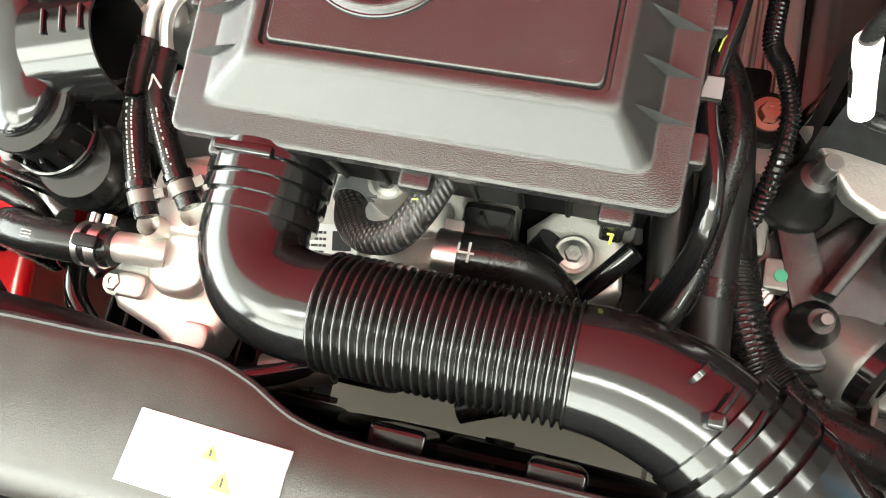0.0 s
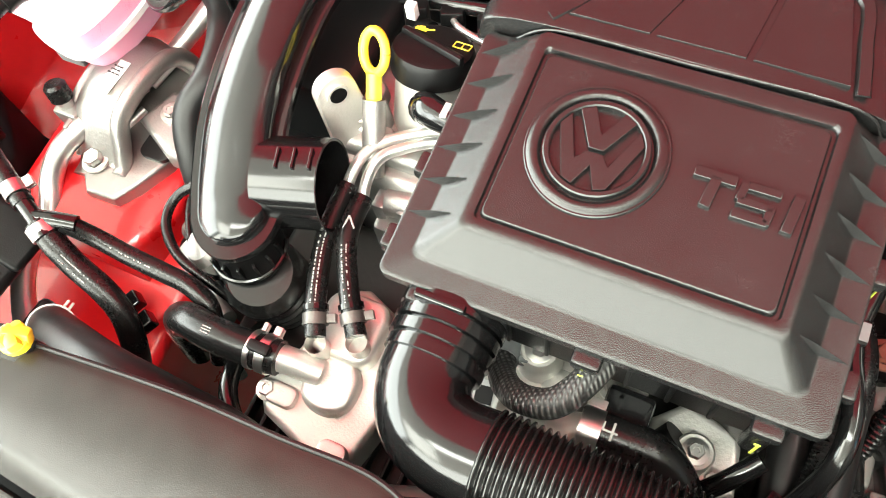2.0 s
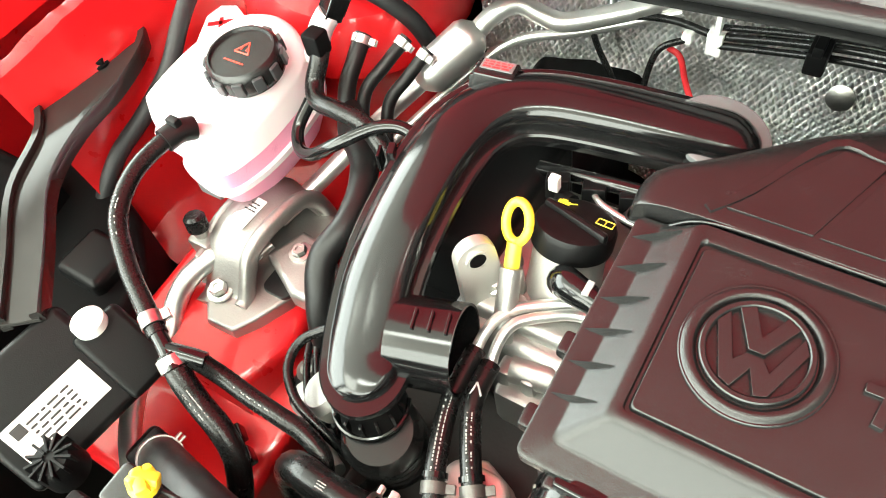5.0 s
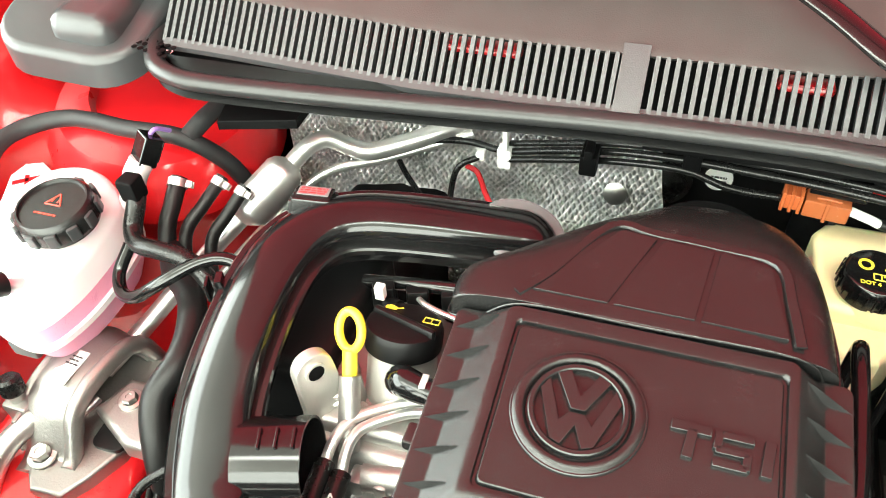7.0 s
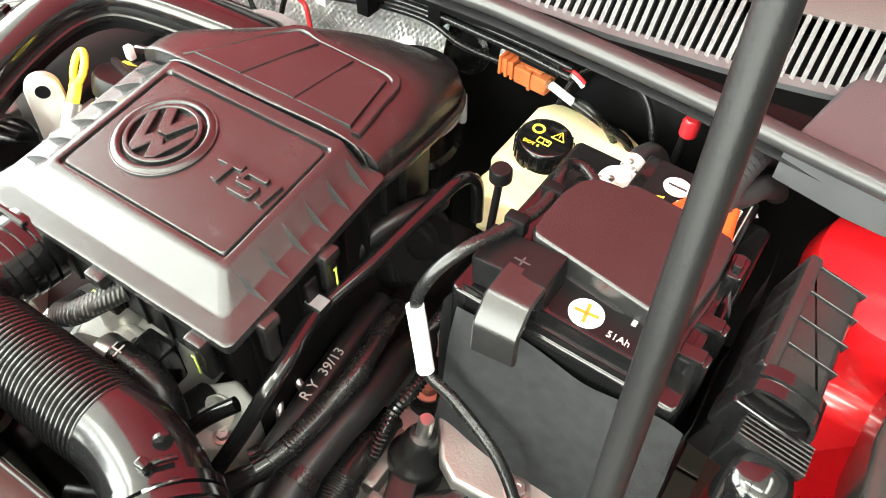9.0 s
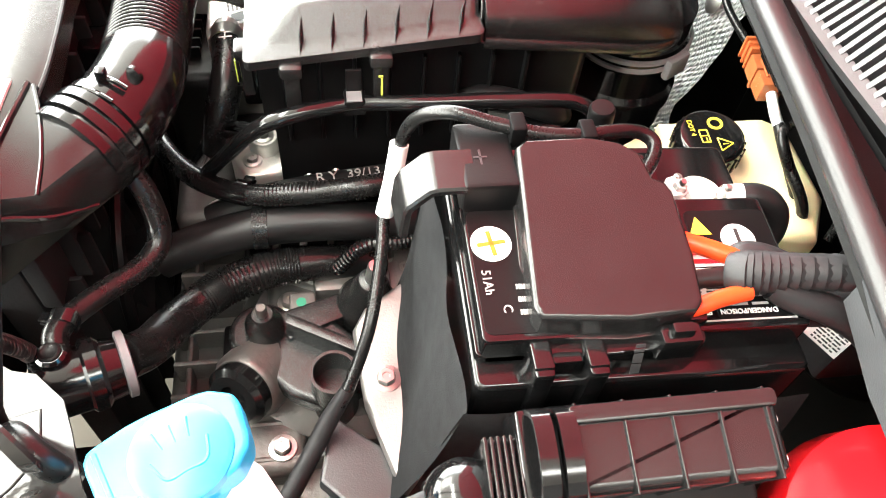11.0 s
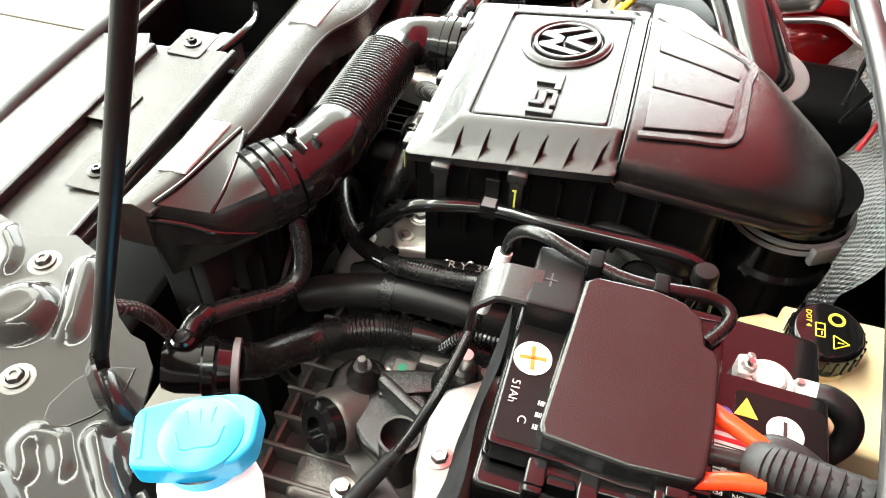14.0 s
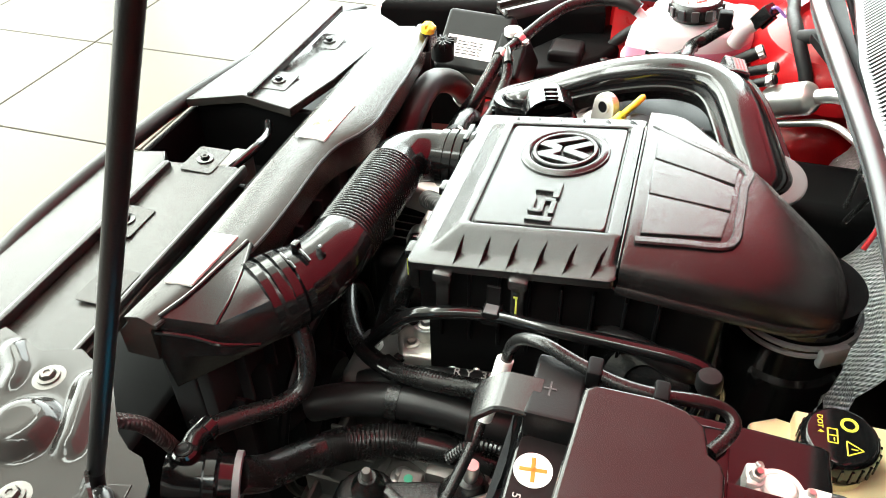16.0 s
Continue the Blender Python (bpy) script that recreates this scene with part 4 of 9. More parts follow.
# slim blades with a sharp ridge on the slopes
for s_, xi, xo, ys in ((1, 0.1765, 0.2065, (0.1115, 0.0885, 0.065, 0.042, 0.019, -0.0035)), (-1, -0.0165, -0.0455, (0.113, 0.089, 0.065, 0.042, 0.019, -0.0035))):
    for y in ys:
        f = bmesh.new()
        xm, dy = xi + s_ * 0.011, 0.0012 + 0.03 * max(0.0, y)
        rim = [f.verts.new((x, yy, z + tl(x, yy))) for x, yy, z in ((xi, y + dy, 0.7965), (xm, y - 0.0021, 0.7868), (xo, y - dy, 0.7848), (xm, y + 0.0021, 0.7868))]
        low = [f.verts.new((v.co.x, v.co.y, v.co.z - 0.004)) for v in rim]
        top = f.verts.new((xm, y, 0.7942 + tl(xm, y)))
        for k in range(4):
            f.faces.new((rim[k], rim[(k + 1) % 4], top))
            f.faces.new((low[k], low[(k + 1) % 4], rim[(k + 1) % 4], rim[k]))
        f.faces.new(low[::-1])
        part("fin", f, M_COVER, air, sharp=20)
# rear lobe that turns down into the pipe
b = bmesh.new()
rows = []
for v, u0, u1, top, bot, e in ((0.1275, -0.05, 0.199, 0.8155, 0.790, 4.6), (0.131, -0.055, 0.1995, 0.8175, 0.785, 4.6), (0.16, -0.054, 0.1985, 0.8178, 0.781, 4.4), (0.185, -0.026, 0.197, 0.8178, 0.778, 4.2), (0.21, 0.0, 0.194, 0.8165, 0.774, 3.9), (0.235, 0.024, 0.190, 0.8125, 0.769, 3.6), (0.258, 0.042, 0.186, 0.806, 0.764, 3.3), (0.28, 0.054, 0.181, 0.797, 0.760, 3.0), (0.30, 0.062, 0.175, 0.787, 0.756, 2.6), (0.318, 0.075, 0.163, 0.776, 0.753, 2.4), (0.33, 0.098, 0.142, 0.763, 0.751, 2.2)):
    r = []
    for k in range(33):
        t = math.pi * (1 - k / 32)
        c, s = math.cos(t), math.sin(t)
        r.append(((u0 + u1) / 2 + (u1 - u0) / 2 * math.copysign(abs(c) ** (2 / e), c), v, bot + (top - bot) * abs(s) ** (2 / e)))
    rows.append([(x, y if y < 0.23 else 0.23 + (y - 0.23) * 0.8, z) for x, y, z in r])
rows = [list(map(tuple, q)) for q in zip(*[spl([r[k] for r in rows], 4) for k in range(33)])]
loft(b, rows, closed=True)
part("rear_lobe", b, M_COVER, air, sharp=60)
b = bmesh.new()
tube(b, [(-0.056, 0.158, 0.779), (-0.058, 0.135, 0.784), (-0.05, 0.126, 0.789), (-0.03, 0.1255, 0.797), (0.0, 0.1262, 0.8155), (0.08, 0.1262, 0.8165), (0.17, 0.1262, 0.8165), (0.192, 0.1255, 0.796), (0.202, 0.124, 0.789), (0.2015, 0.15, 0.782), (0.197, 0.21, 0.7745)], 0.0011, 8)
part("lobe_edge", b, M_COVER, air)
for q in (((0.002, 0.139), (0.052, 0.139), (0.0765, 0.208), (0.05, 0.211)), ((0.056, 0.139), (0.108, 0.139), (0.116, 0.205), (0.081, 0.2075)), ((0.112, 0.139), (0.165, 0.138), (0.154, 0.199), (0.120, 0.2045))):
    b = bmesh.new()
    prism(b, list(q), 0.815, 0.8188, 0.0009)
    part("inset_panel", b, M_COVER, air)
b = bmesh.new()
S = spl([(0.2015, 0.127, 0.787), (0.2015, 0.16, 0.784), (0.1995, 0.19, 0.780), (0.1965, 0.215, 0.775), (0.1925, 0.238, 0.770), (0.188, 0.2556, 0.765), (0.181, 0.274, 0.761), (0.169, 0.291, 0.757), (0.146, 0.3045, 0.754), (0.12, 0.311, 0.752), (0.092, 0.3045, 0.754), (0.060, 0.286, 0.758), (0.046, 0.2636, 0.764), (0.025, 0.2356, 0.771), (0.0, 0.210, 0.776), (-0.03, 0.183, 0.780)], 5)
loft(b, rings_along(S, lambda i, s: [(0.9 * p, 1.5 * q) for p, q in circle(0.0032, 10)], up=(0, 0, 1)))
part("skirt_ledge", b, M_COVER, air)
b = bmesh.new()
S = spl([(-0.008, 0.1345, 0.8174), (0.010, 0.158, 0.8176), (0.043, 0.2165, 0.8164), (0.075, 0.2155, 0.8164), (0.12, 0.2125, 0.8164), (0.1585, 0.206, 0.8168), (0.167, 0.17, 0.8176), (0.1725, 0.1345, 0.8174)], 4)
loft(b, rings_along(S, lambda i, s: [(-0.0042, -0.001), (-0.0030, 0.0007), (0.0030, 0.0007), (0.0042, -0.001)], up=(0, 0, 1)))
part("panel_frame", b, M_COVER, air)
# lower half
b = bmesh.new()
prism(b, [(-0.038, -0.036), (0.196, -0.037), (0.190, 0.18), (0.03, 0.18), (-0.038, 0.12)], 0.722, 0.7755, 0.0, tilt=tl)
prism(b, [(-0.03, 0.012), (0.11, 0.016), (0.155, -0.005), (0.1945, -0.03), (0.189, 0.178), (0.03, 0.178), (-0.03, 0.118)], 0.60, 0.724, 0.0, tilt=tl)
lc = part("lower_case", b, M_BOX, air)
for k in range(9):
    part("rib", rbox(bmesh.new(), -0.02 + 0.025 * k, -0.017 + 0.025 * k, -0.0395, -0.035, 0.722, 0.772, 0.001), M_BOX, lc)
for k in range(8):
    part("rib", rbox(bmesh.new(), 0.19, 0.1975, -0.02 + 0.026 * k, -0.017 + 0.026 * k, 0.69, 0.772, 0.001), M_BOX, lc)
b = bmesh.new()
rbox(b, 0.03, 0.190, 0.125, 0.215, 0.62, 0.772, 0.01, 3)
part("rear_case", b, M_BOX, air)
for x, y, dx, dy in ((-0.018, -0.0475, 0, -1), (0.083, -0.0475, 0, -1), (0.180, -0.0475, 0, -1), (0.209, 0.052, 1, 0), (0.209, -0.012, 1, 0), (-0.049, 0.03, -1, 0), (-0.049, -0.02, -1, 0)):
    b = bmesh.new()
    rbox(b, -0.0085, 0.0085, -0.006, 0.008, 0.770, 0.7805, 0.003, m=Matrix.Translation((x, y, tl(x, y))) @ Matrix.Rotation(math.atan2(dx, -dy), 4, 'Z'))
    rbox(b, -0.006, 0.006, -0.003, 0.006, 0.735, 0.772, 0.002, m=Matrix.Translation((x, y, tl(x, y))) @ Matrix.Rotation(math.atan2(dx, -dy), 4, 'Z'))
    tb = part("tab", b, M_COVER, air)
    if (x, y) not in ((-0.018, -0.0475), (-0.049, -0.02), (-0.049, 0.03), (0.209, -0.012)):
        b = bmesh.new()
        rbox(b, -0.0008, 0.0008, -0.0068, -0.006, 0.745, 0.765, 0.0003, m=Matrix.Translation((x + 0.003 * dx * 0, y, tl(x, y))) @ Matrix.Rotation(math.atan2(dx, -dy), 4, 'Z'))
        rbox(b, -0.0025, 0.001, -0.0068, -0.006, 0.7635, 0.7655, 0.0003, m=Matrix.Translation((x, y, tl(x, y))) @ Matrix.Rotation(math.atan2(dx, -dy), 4, 'Z'))
        part("paint_mark", b, M_CHALK, tb, "yellow-green assembly mark")

# rear pipe under the lobe
rp = thing("air_outlet_pipe", (0.117, 0.278, 0.56), "black plastic outlet pipe with grey spring clip", "air pipe")
b = bmesh.new()
lathe(b, [(0.047, 0.0), (0.047, 0.08), (0.049, 0.085), (0.049, 0.105), (0.052, 0.11), (0.052, 0.125), (0.048, 0.13), (0.048, 0.155), (0.051, 0.16), (0.051, 0.17), (0.048, 0.175), (0.048, 0.202), (0, 0.202)], 40, pose(0.117, 0.278, 0.56))
part("pipe", b, M_GLOSS, rp)
b = bmesh.new()
for k in range(2):
    lathe(b, [(0.0505, 0.0), (0.053, 0.001), (0.053, 0.004), (0.0505, 0.005)], 40, pose(0.117, 0.278, 0.722 + 0.008 * k, 2, 0, 0))
rbox(b, -0.004, 0.004, -0.013, 0.013, -0.010, 0.010, 0.003, m=pose(0.163, 0.305, 0.726, 0, 0, 32))
part("spring_clip", b, M_GREY, rp, "grey spring clip")

# ---- intake hose: collar, elbow, bellows, duct, collar ----
ih = thing("intake_hose", (0.1, -0.11, 0.70), "black plastic intake hose with a ribbed bellows", "intake hose")
E0 = [(0.0, -0.04, 0.748), (-0.001, -0.07, 0.748), (0.001, -0.092, 0.7485), (0.012, -0.109, 0.75), (0.03, -0.1165, 0.752), (0.052, -0.117, 0.753)]
b = bmesh.new()
tube(b, [(*p, 0.0285) for p in E0], seg=36, n=8)
part("elbow", b, M_SATIN, ih)
b = bmesh.new()
for k, (o, r) in enumerate(((0.0, 0.0335), (0.0095, 0.033), (0.019, 0.0325), (0.0285, 0.031))):
    rg = bmesh.new()
    lathe(rg, [(r - 0.006, -0.004), (r, -0.0035), (r, 0.0035), (r - 0.006, 0.004)], 40, toward((-0.0003, -0.046 - o, 0.748), (0, -1, 0)))
    part("collar_ring", rg, M_GLOSS, ih)
lathe(b, [(0.0295, 0), (0.0295, 0.034)], 40, toward((0, -0.042, 0.748), (0, -1, 0)))
rbox(b, -0.02, 0.012, -0.052, -0.046, 0.776, 0.783, 0.002)
part("collar", b, M_GLOSS, ih)
B0, B1 = Vector((0.050, -0.117, 0.753)), Vector((0.176, -0.118, 0.758))
b = bmesh.new()
prof = []
L = (B1 - B0).length
nr = 29
for k in range(nr):
    z = L * k / nr
    p = L / nr
    prof += [(0.0272, z), (0.0296, z + 0.22 * p), (0.0305, z + 0.36 * p), (0.0305, z + 0.52 * p), (0.0296, z + 0.66 * p), (0.0272, z + 0.86 * p)]
lathe(b, prof, 48, toward(B0, B1 - B0))
part("bellows", b, M_BELLOWS, ih, "ribbed bellows section", sharp=70)
b = bmesh.new()
D0 = [(0.174, -0.118, 0.758, 0.0295), (0.195, -0.1195, 0.759, 0.0305), (0.22, -0.126, 0.7585, 0.0315), (0.243, -0.137, 0.758, 0.0315), (0.262, -0.148, 0.757, 0.0315)]
tube(b, D0, seg=36, n=8)
part("duct", b, M_SATIN, ih)
b = bmesh.new()
tube(b, [(0.224, -0.112, 0.7885), (0.226, -0.1135, 0.7885)], 0.006, 20)
part("mould_mark", b, M_GLOSS, ih)
dcol = Vector((0.8, -0.55, -0.03)).normalized()
for k, (o, r) in enumerate(((-0.004, 0.0345), (0.006, 0.036), (0.016, 0.0365), (0.026, 0.0355))):
    rg = bmesh.new()
    lathe(rg, [(r - 0.008, -0.004), (r, -0.0034), (r, 0.0034), (r - 0.008, 0.004)], 40, toward(Vector((0.2425, -0.1365, 0.758)) + dcol * o, dcol))
    part("end_collar_ring", rg, M_GLOSS, ih)
b = bmesh.new()
for k in range(2):
    o = Vector((0.236, -0.124, 0.7915)) + dcol * (0.0 + 0.014 * k)
    tube(b, [o + Vector((0.004, 0.008, -0.002)), o + Vector((0, 0, 0.0015)), o + Vector((-0.006, -0.010, 0.001))], 0.0018, 8)
rbox(b, 0.228, 0.236, -0.135, -0.128, 0.786, 0.80, 0.002)
part("catch_loop", b, M_GLOSS, ih)

# ---- charge pipe ----
cp = thing("charge_air_pipe", (-0.19, 0.08, 0.74), "glossy black plastic charge air pipe with welded flange", "air pipe")
CP = [(-0.166, -0.036, 0.753), (-0.1775, -0.012, 0.758), (-0.189, 0.024, 0.769), (-0.194, 0.07, 0.783), (-0.194, 0.12, 0.795), (-0.189, 0.155, 0.798), (-0.174, 0.183, 0.798), (-0.148, 0.201, 0.796), (-0.11, 0.213, 0.792), (-0.06, 0.226, 0.784), (-0.018, 0.238, 0.775)]
S = spl(CP, 6)


ED = Vector((0.5, -0.86, -0.06)).normalized()


def domed(r):
    """The path with a rounded front end of radius r, and the share of the width at each row."""
    K = [0.999, 0.985, 0.95, 0.9, 0.82, 0.7, 0.55, 0.38, 0.2]
    return [Vector(CP[0]) + ED * r * k for k in K] + [Vector(p) for p in S], [math.sqrt(1 - k * k) for k in K] + [1.0] * len(S)


SEC = spl([(0.0275, -0.020), (0.0275, 0.004), (0.0262, 0.013), (0.0215, 0.0195), (0.013, 0.0222), (0.001, 0.0215), (-0.012, 0.0165), (-0.0225, 0.0075), (-0.0275, -0.002), (-0.0280, -0.020)], 4)


def pipe_section(w, nose):
    """A steep inner wall, a flat crown and a broad outer chamfer; the crown sinks in the nose."""
    return [(u * w, v if v < 0 else v * w ** 0.6 * nose) for u, v in SEC]


b = bmesh.new()
P_, W_ = domed(0.029)
K_ = [0.2, 0.4, 0.6, 0.75, 0.87, 0.95, 0.99]
t_end = (S[-1] - S[-2])[:3]
t_end = Vector(t_end).normalized()
P_ += [Vector(S[-1][:3]) + t_end * 0.024 * k + Vector((0, 0, -0.006 * k)) for k in K_]
W_ += [math.sqrt(1 - k * k) for k in K_]
loft(b, rings_along(P_, lambda i, s: pipe_section(W_[i], 0.66 + 0.34 * min(1.0, max(0.0, (i - 10) / 16.0))), up=(0, 0, 1)))
part("body", b, M_SATIN, cp, sharp=70)
b = bmesh.new()
P_, W_ = domed(0.0395)
loft(b, rings_along(P_, lambda i, s: [(0.0345 * W_[i], -0.004), (0.0345 * W_[i], 0.0015), (0.033 * W_[i], 0.003), (-0.0295 * W_[i], 0.003), (-0.031 * W_[i], 0.0015), (-0.031 * W_[i], -0.004)], up=(0, 0, 1)))
part("weld_flange", b, M_SATIN, cp)
b = bmesh.new()
tube(b, [(-0.163, -0.042, 0.748, 0.024), (-0.159, -0.047, 0.73, 0.025), (-0.155, -0.052, 0.705, 0.026)], seg=32)
nk = part("foot_neck", b, M_BOX, cp)
for k in range(7):
    a = -2.4 + 0.42 * k
    part("neck_rib", rbox(bmesh.new(), 0.024, 0.028, -0.0012, 0.0012, -0.02, 0.014, 0.0006, m=pose(-0.158, -0.048, 0.725) @ Matrix.Rotation(a, 4, 'Z')), M_GLOSS, nk)
part("neck_hoop", tube(bmesh.new(), [Vector((-0.158 + 0.027 * math.cos(t), -0.049 + 0.027 * math.sin(t), 0.722)) for t in np.linspace(-2.6, 0.6, 14)], 0.002, 8), M_GLOSS, nk)
# weld collar at the rear end; its pale grey is painted-in window reflection
b = bmesh.new()
lathe(b, [(0.020, -0.006), (0.036, -0.004), (0.0375, -0.001), (0.0375, 0.002), (0.0355, 0.0035), (0.020, 0.0045)], 48, toward((-0.021, 0.2385, 0.779), (0.22, 0.05, 1)))
part("end_disc", b, M_GREY, cp, "end collar with the window reflection painted in as pale grey")
b = bmesh.new()
mm = pose(-0.187, 0.196, 0.806, -14, 6, 12)
rbox(b, -0.016, 0.016, -0.012, 0.014, -0.02, 0.012, 0.002, m=mm)
rbox(b, -0.021, 0.021, -0.007, 0.009, -0.014, -0.002, 0.002, m=mm)
for k in range(4):
    rbox(b, -0.0185, 0.0185, -0.011 + 0.007 * k, -0.008 + 0.007 * k, -0.012, 0.009, 0.0008, m=mm)
sn = part("sensor", b, M_FINE, cp)
b = bmesh.new()
rbox(b, -0.013, 0.013, -0.004, 0.011, 0.012, 0.013, 0.0004, m=mm)
snl = part("sensor_label", b, M_GREY, sn)
b = bmesh.new()
bars(b, mm @ pose(0, 0.004, 0.013), -0.011, 0.011, -0.006, 0.006, 3, 0.5, seed=23)
part("print_bars", b, M_REDP, snl)
b = bmesh.new()
rbox(b, -0.012, -0.009, -0.006, 0.006, 0, 0.018, 0.001, m=pose(-0.226, 0.105, 0.782, 0, 0, 20))
rbox(b, -0.003, 0.003, -0.006, 0.006, 0, 0.022, 0.001, m=pose(-0.226, 0.105, 0.782, 0, 0, 20))
part("clip_lug", b, M_GLOSS, cp)
# port below the flange
b = bmesh.new()
pd = Vector((0.95, 0.24, 0.08)).normalized()
PP = Vector((-0.1095, 0.006, 0.751)) - pd * 0.028
hollow(b, [PP - pd * 0.02, PP, PP + pd * 0.028], 0.0325, 0.002, 36)
prt = part("port", b, M_GLOSS, cp, "open glossy black pipe stub")
b = bmesh.new()
for k in range(3):
    rbox(b, -0.001, 0.001, -0.008, 0.008, 0.0305, 0.0343, 0.0005, m=Matrix.Translation(PP + pd * (0.02 - 0.012 * k)) @ Matrix.Rotation(0.3, 4, 'Z'))
part("rib", b, M_GLOSS, prt)

cp.location += Vector((-0.0115, 0.0105, -0.017))

boot = thing("turbo_boot", (-0.165, -0.06, 0.62), "black ribbed rubber boot below the charge pipe", "hose")
b = bmesh.new()
prof = [(0.0, -0.01)]
for k in range(7):
    z = 0.012 * k
    prof += [(0.034, z), (0.038, z + 0.003), (0.038, z + 0.006), (0.034, z + 0.009)]
prof += [(0.03, 0.09), (0, 0.09)]
lathe(b, [(r * 0.8, z) for r, z in prof], 36, toward((-0.163, -0.04, 0.612), (0.1, -0.14, 1)))
part("bellows", b, M_BELLOWS, boot)
b = bmesh.new()
lathe(b, [(0.04, 0), (0.042, 0.002), (0.042, 0.008), (0.04, 0.01)], 36, toward((-0.165, -0.038, 0.60), (0.1, -0.14, 1)))
rbox(b, -0.205, -0.16, -0.055, -0.045, 0.655, 0.672, 0.003)
part("clamp", b, M_STEEL, boot)

# ---- cylinder head, filler, dipstick, lifting eye ----
head = thing("cylinder_head", (-0.06, 0.1, 0.5), "cast aluminium cylinder head and cam cover", "engine")
b = bmesh.new()
rbox(b, -0.165, 0.10, 0.045, 0.205, 0.52, 0.70, 0.012, 3)
rbox(b, -0.15, -0.05, 0.06, 0.15, 0.69, 0.712, 0.008, 3)
part("cam_cover", b, M_ALU, head)
b = bmesh.new()
rbox(b, -0.245, -0.142, 0.085, 0.235, 0.56, 0.738, 0.012, 3)
part("timing_cover", b, M_BOX, head, "black plastic timing cover")
b = bmesh.new()
em = toward((-0.143, 0.074, 0.742), (0.8, -0.55, 0.12))
out = [(0.0155 * math.cos(t), 0.014 + 0.0155 * math.sin(t)) for t in np.linspace(0, math.pi, 13)] + [(-0.0165, -0.055), (0.022, -0.055)]
t2 = bmesh.new()
inn = [(0.0075 * math.cos(t), 0.014 + 0.0075 * math.sin(t)) for t in np.linspace(0, 2 * math.pi, 21)[:-1]]
prism(t2, out, -0.006, 0.004, 0.0018)
t2.transform(em)
join_in(b, t2)
eye = part("lifting_eye", b, M_ALUW, head)
b = bmesh.new()
lathe(b, [(0.0, 0.0), (0.0068, 0.0), (0.0068, 0.0008), (0, 0.0008)], 20, em @ pose(0, 0.014, 0.004))
part("eye_hole", b, M_DARK, eye)
b = bmesh.new()
lathe(b, [(0.0066, 0.0), (0.0085, 0.0), (0.0085, 0.0016), (0.0066, 0.0016)], 20, em @ pose(0, 0.014, 0.004))
part("eye_rim", b, M_ALUW, eye)
for x, y, z0, z1, r in ((-0.122, 0.088, 0.69, 0.735, 0.0075), (-0.138, 0.106, 0.68, 0.722, 0.0115), (-0.112, 0.072, 0.69, 0.722, 0.009), (-0.155, 0.1, 0.68, 0.735, 0.01)):
    b = bmesh.new()
    lathe(b, [(r * 1.3, z0), (r, z1 - 0.002), (r * 0.85, z1), (0, z1)], 18, pose(x, y, 0))
    part("boss", b, M_ALU, head)
for p in ((-0.136, 0.082, 0.717), (-0.118, 0.066, 0.7)):
    part("bolt", hexhead(bmesh.new(), toward(p, (0.1, -0.3, 1)), 0.006, 0.008, 0.009), M_STEEL, head)
b = bmesh.new()
lathe(b, [(0.034, -0.075), (0.0295, -0.055), (0.0275, -0.03), (0.0265, 0.0), (0, 0.0)], 36, pose(-0.093, 0.1235, 0.7455, -20, 0, 0))
part("filler_neck", b, M_ALUW, head)
b = bmesh.new()
rbox(b, -0.11, -0.04, 0.02, 0.06, 0.60, 0.672, 0.008)
fbk_ = part("front_flange", b, M_ALU, head)
for k in range(4):
    part("lug", rbox(bmesh.new(), -0.11 + 0.02 * k, -0.098 + 0.02 * k, 0.03, 0.06, 0.62, 0.69, 0.004), M_ALU, fbk_)
b = bmesh.new()
lathe(b, [(0.012, 0), (0.012, 0.03), (0.008, 0.036), (0, 0.036)], 20, toward((-0.10, 0.042, 0.682), (0.95, 0.1, 0.1)))
part("plug", b, M_ALU, fbk_)

cap = thing("oil_filler_cap", (-0.093, 0.124, 0.745), "round black oil filler cap with yellow symbols", "cap")
cm = pose(-0.093, 0.124, 0.7465, -20, 2, 0)
b = bmesh.new()
lathe(b, [(0.027, -0.004), (0.0295, -0.002), (0.0302, 0.002), (0.0302, 0.012), (0.0285, 0.0165), (0.025, 0.018), (0, 0.0185)], 48, cm)
rbox(b, -0.0285, 0.0285, -0.0035, 0.0035, 0.012, 0.0225, 0.003, m=cm @ pose(0, -0.002, 0, 0, 0, -18))
part("cap", b, M_BOX, cap)
b = bmesh.new()
q = cm @ pose(-0.015, 0.013, 0.0187)
rbox(b, -0.005, 0.004, -0.002, 0.002, 0, 0.0006, 0, m=q)
stroke(b, (0.004, 0.0005), (0.0085, 0.0035), 0.0012, 0.0006, q)
rbox(b, -0.003, 0.001, 0.0025, 0.0035, 0, 0.0006, 0, m=q)
q = cm @ pose(0.019, 0.007, 0.0187)
for x in (-0.006, 0.0, 0.006):
    stroke(b, (x, -0.0035), (x, 0.0035), 0.001, 0.0006, q)
for y in (-0.0035, 0.0035):
    stroke(b, (-0.006, y), (0.006, y), 0.001, 0.0006, q)
part("oil_symbols", b, M_YMARK, cap)

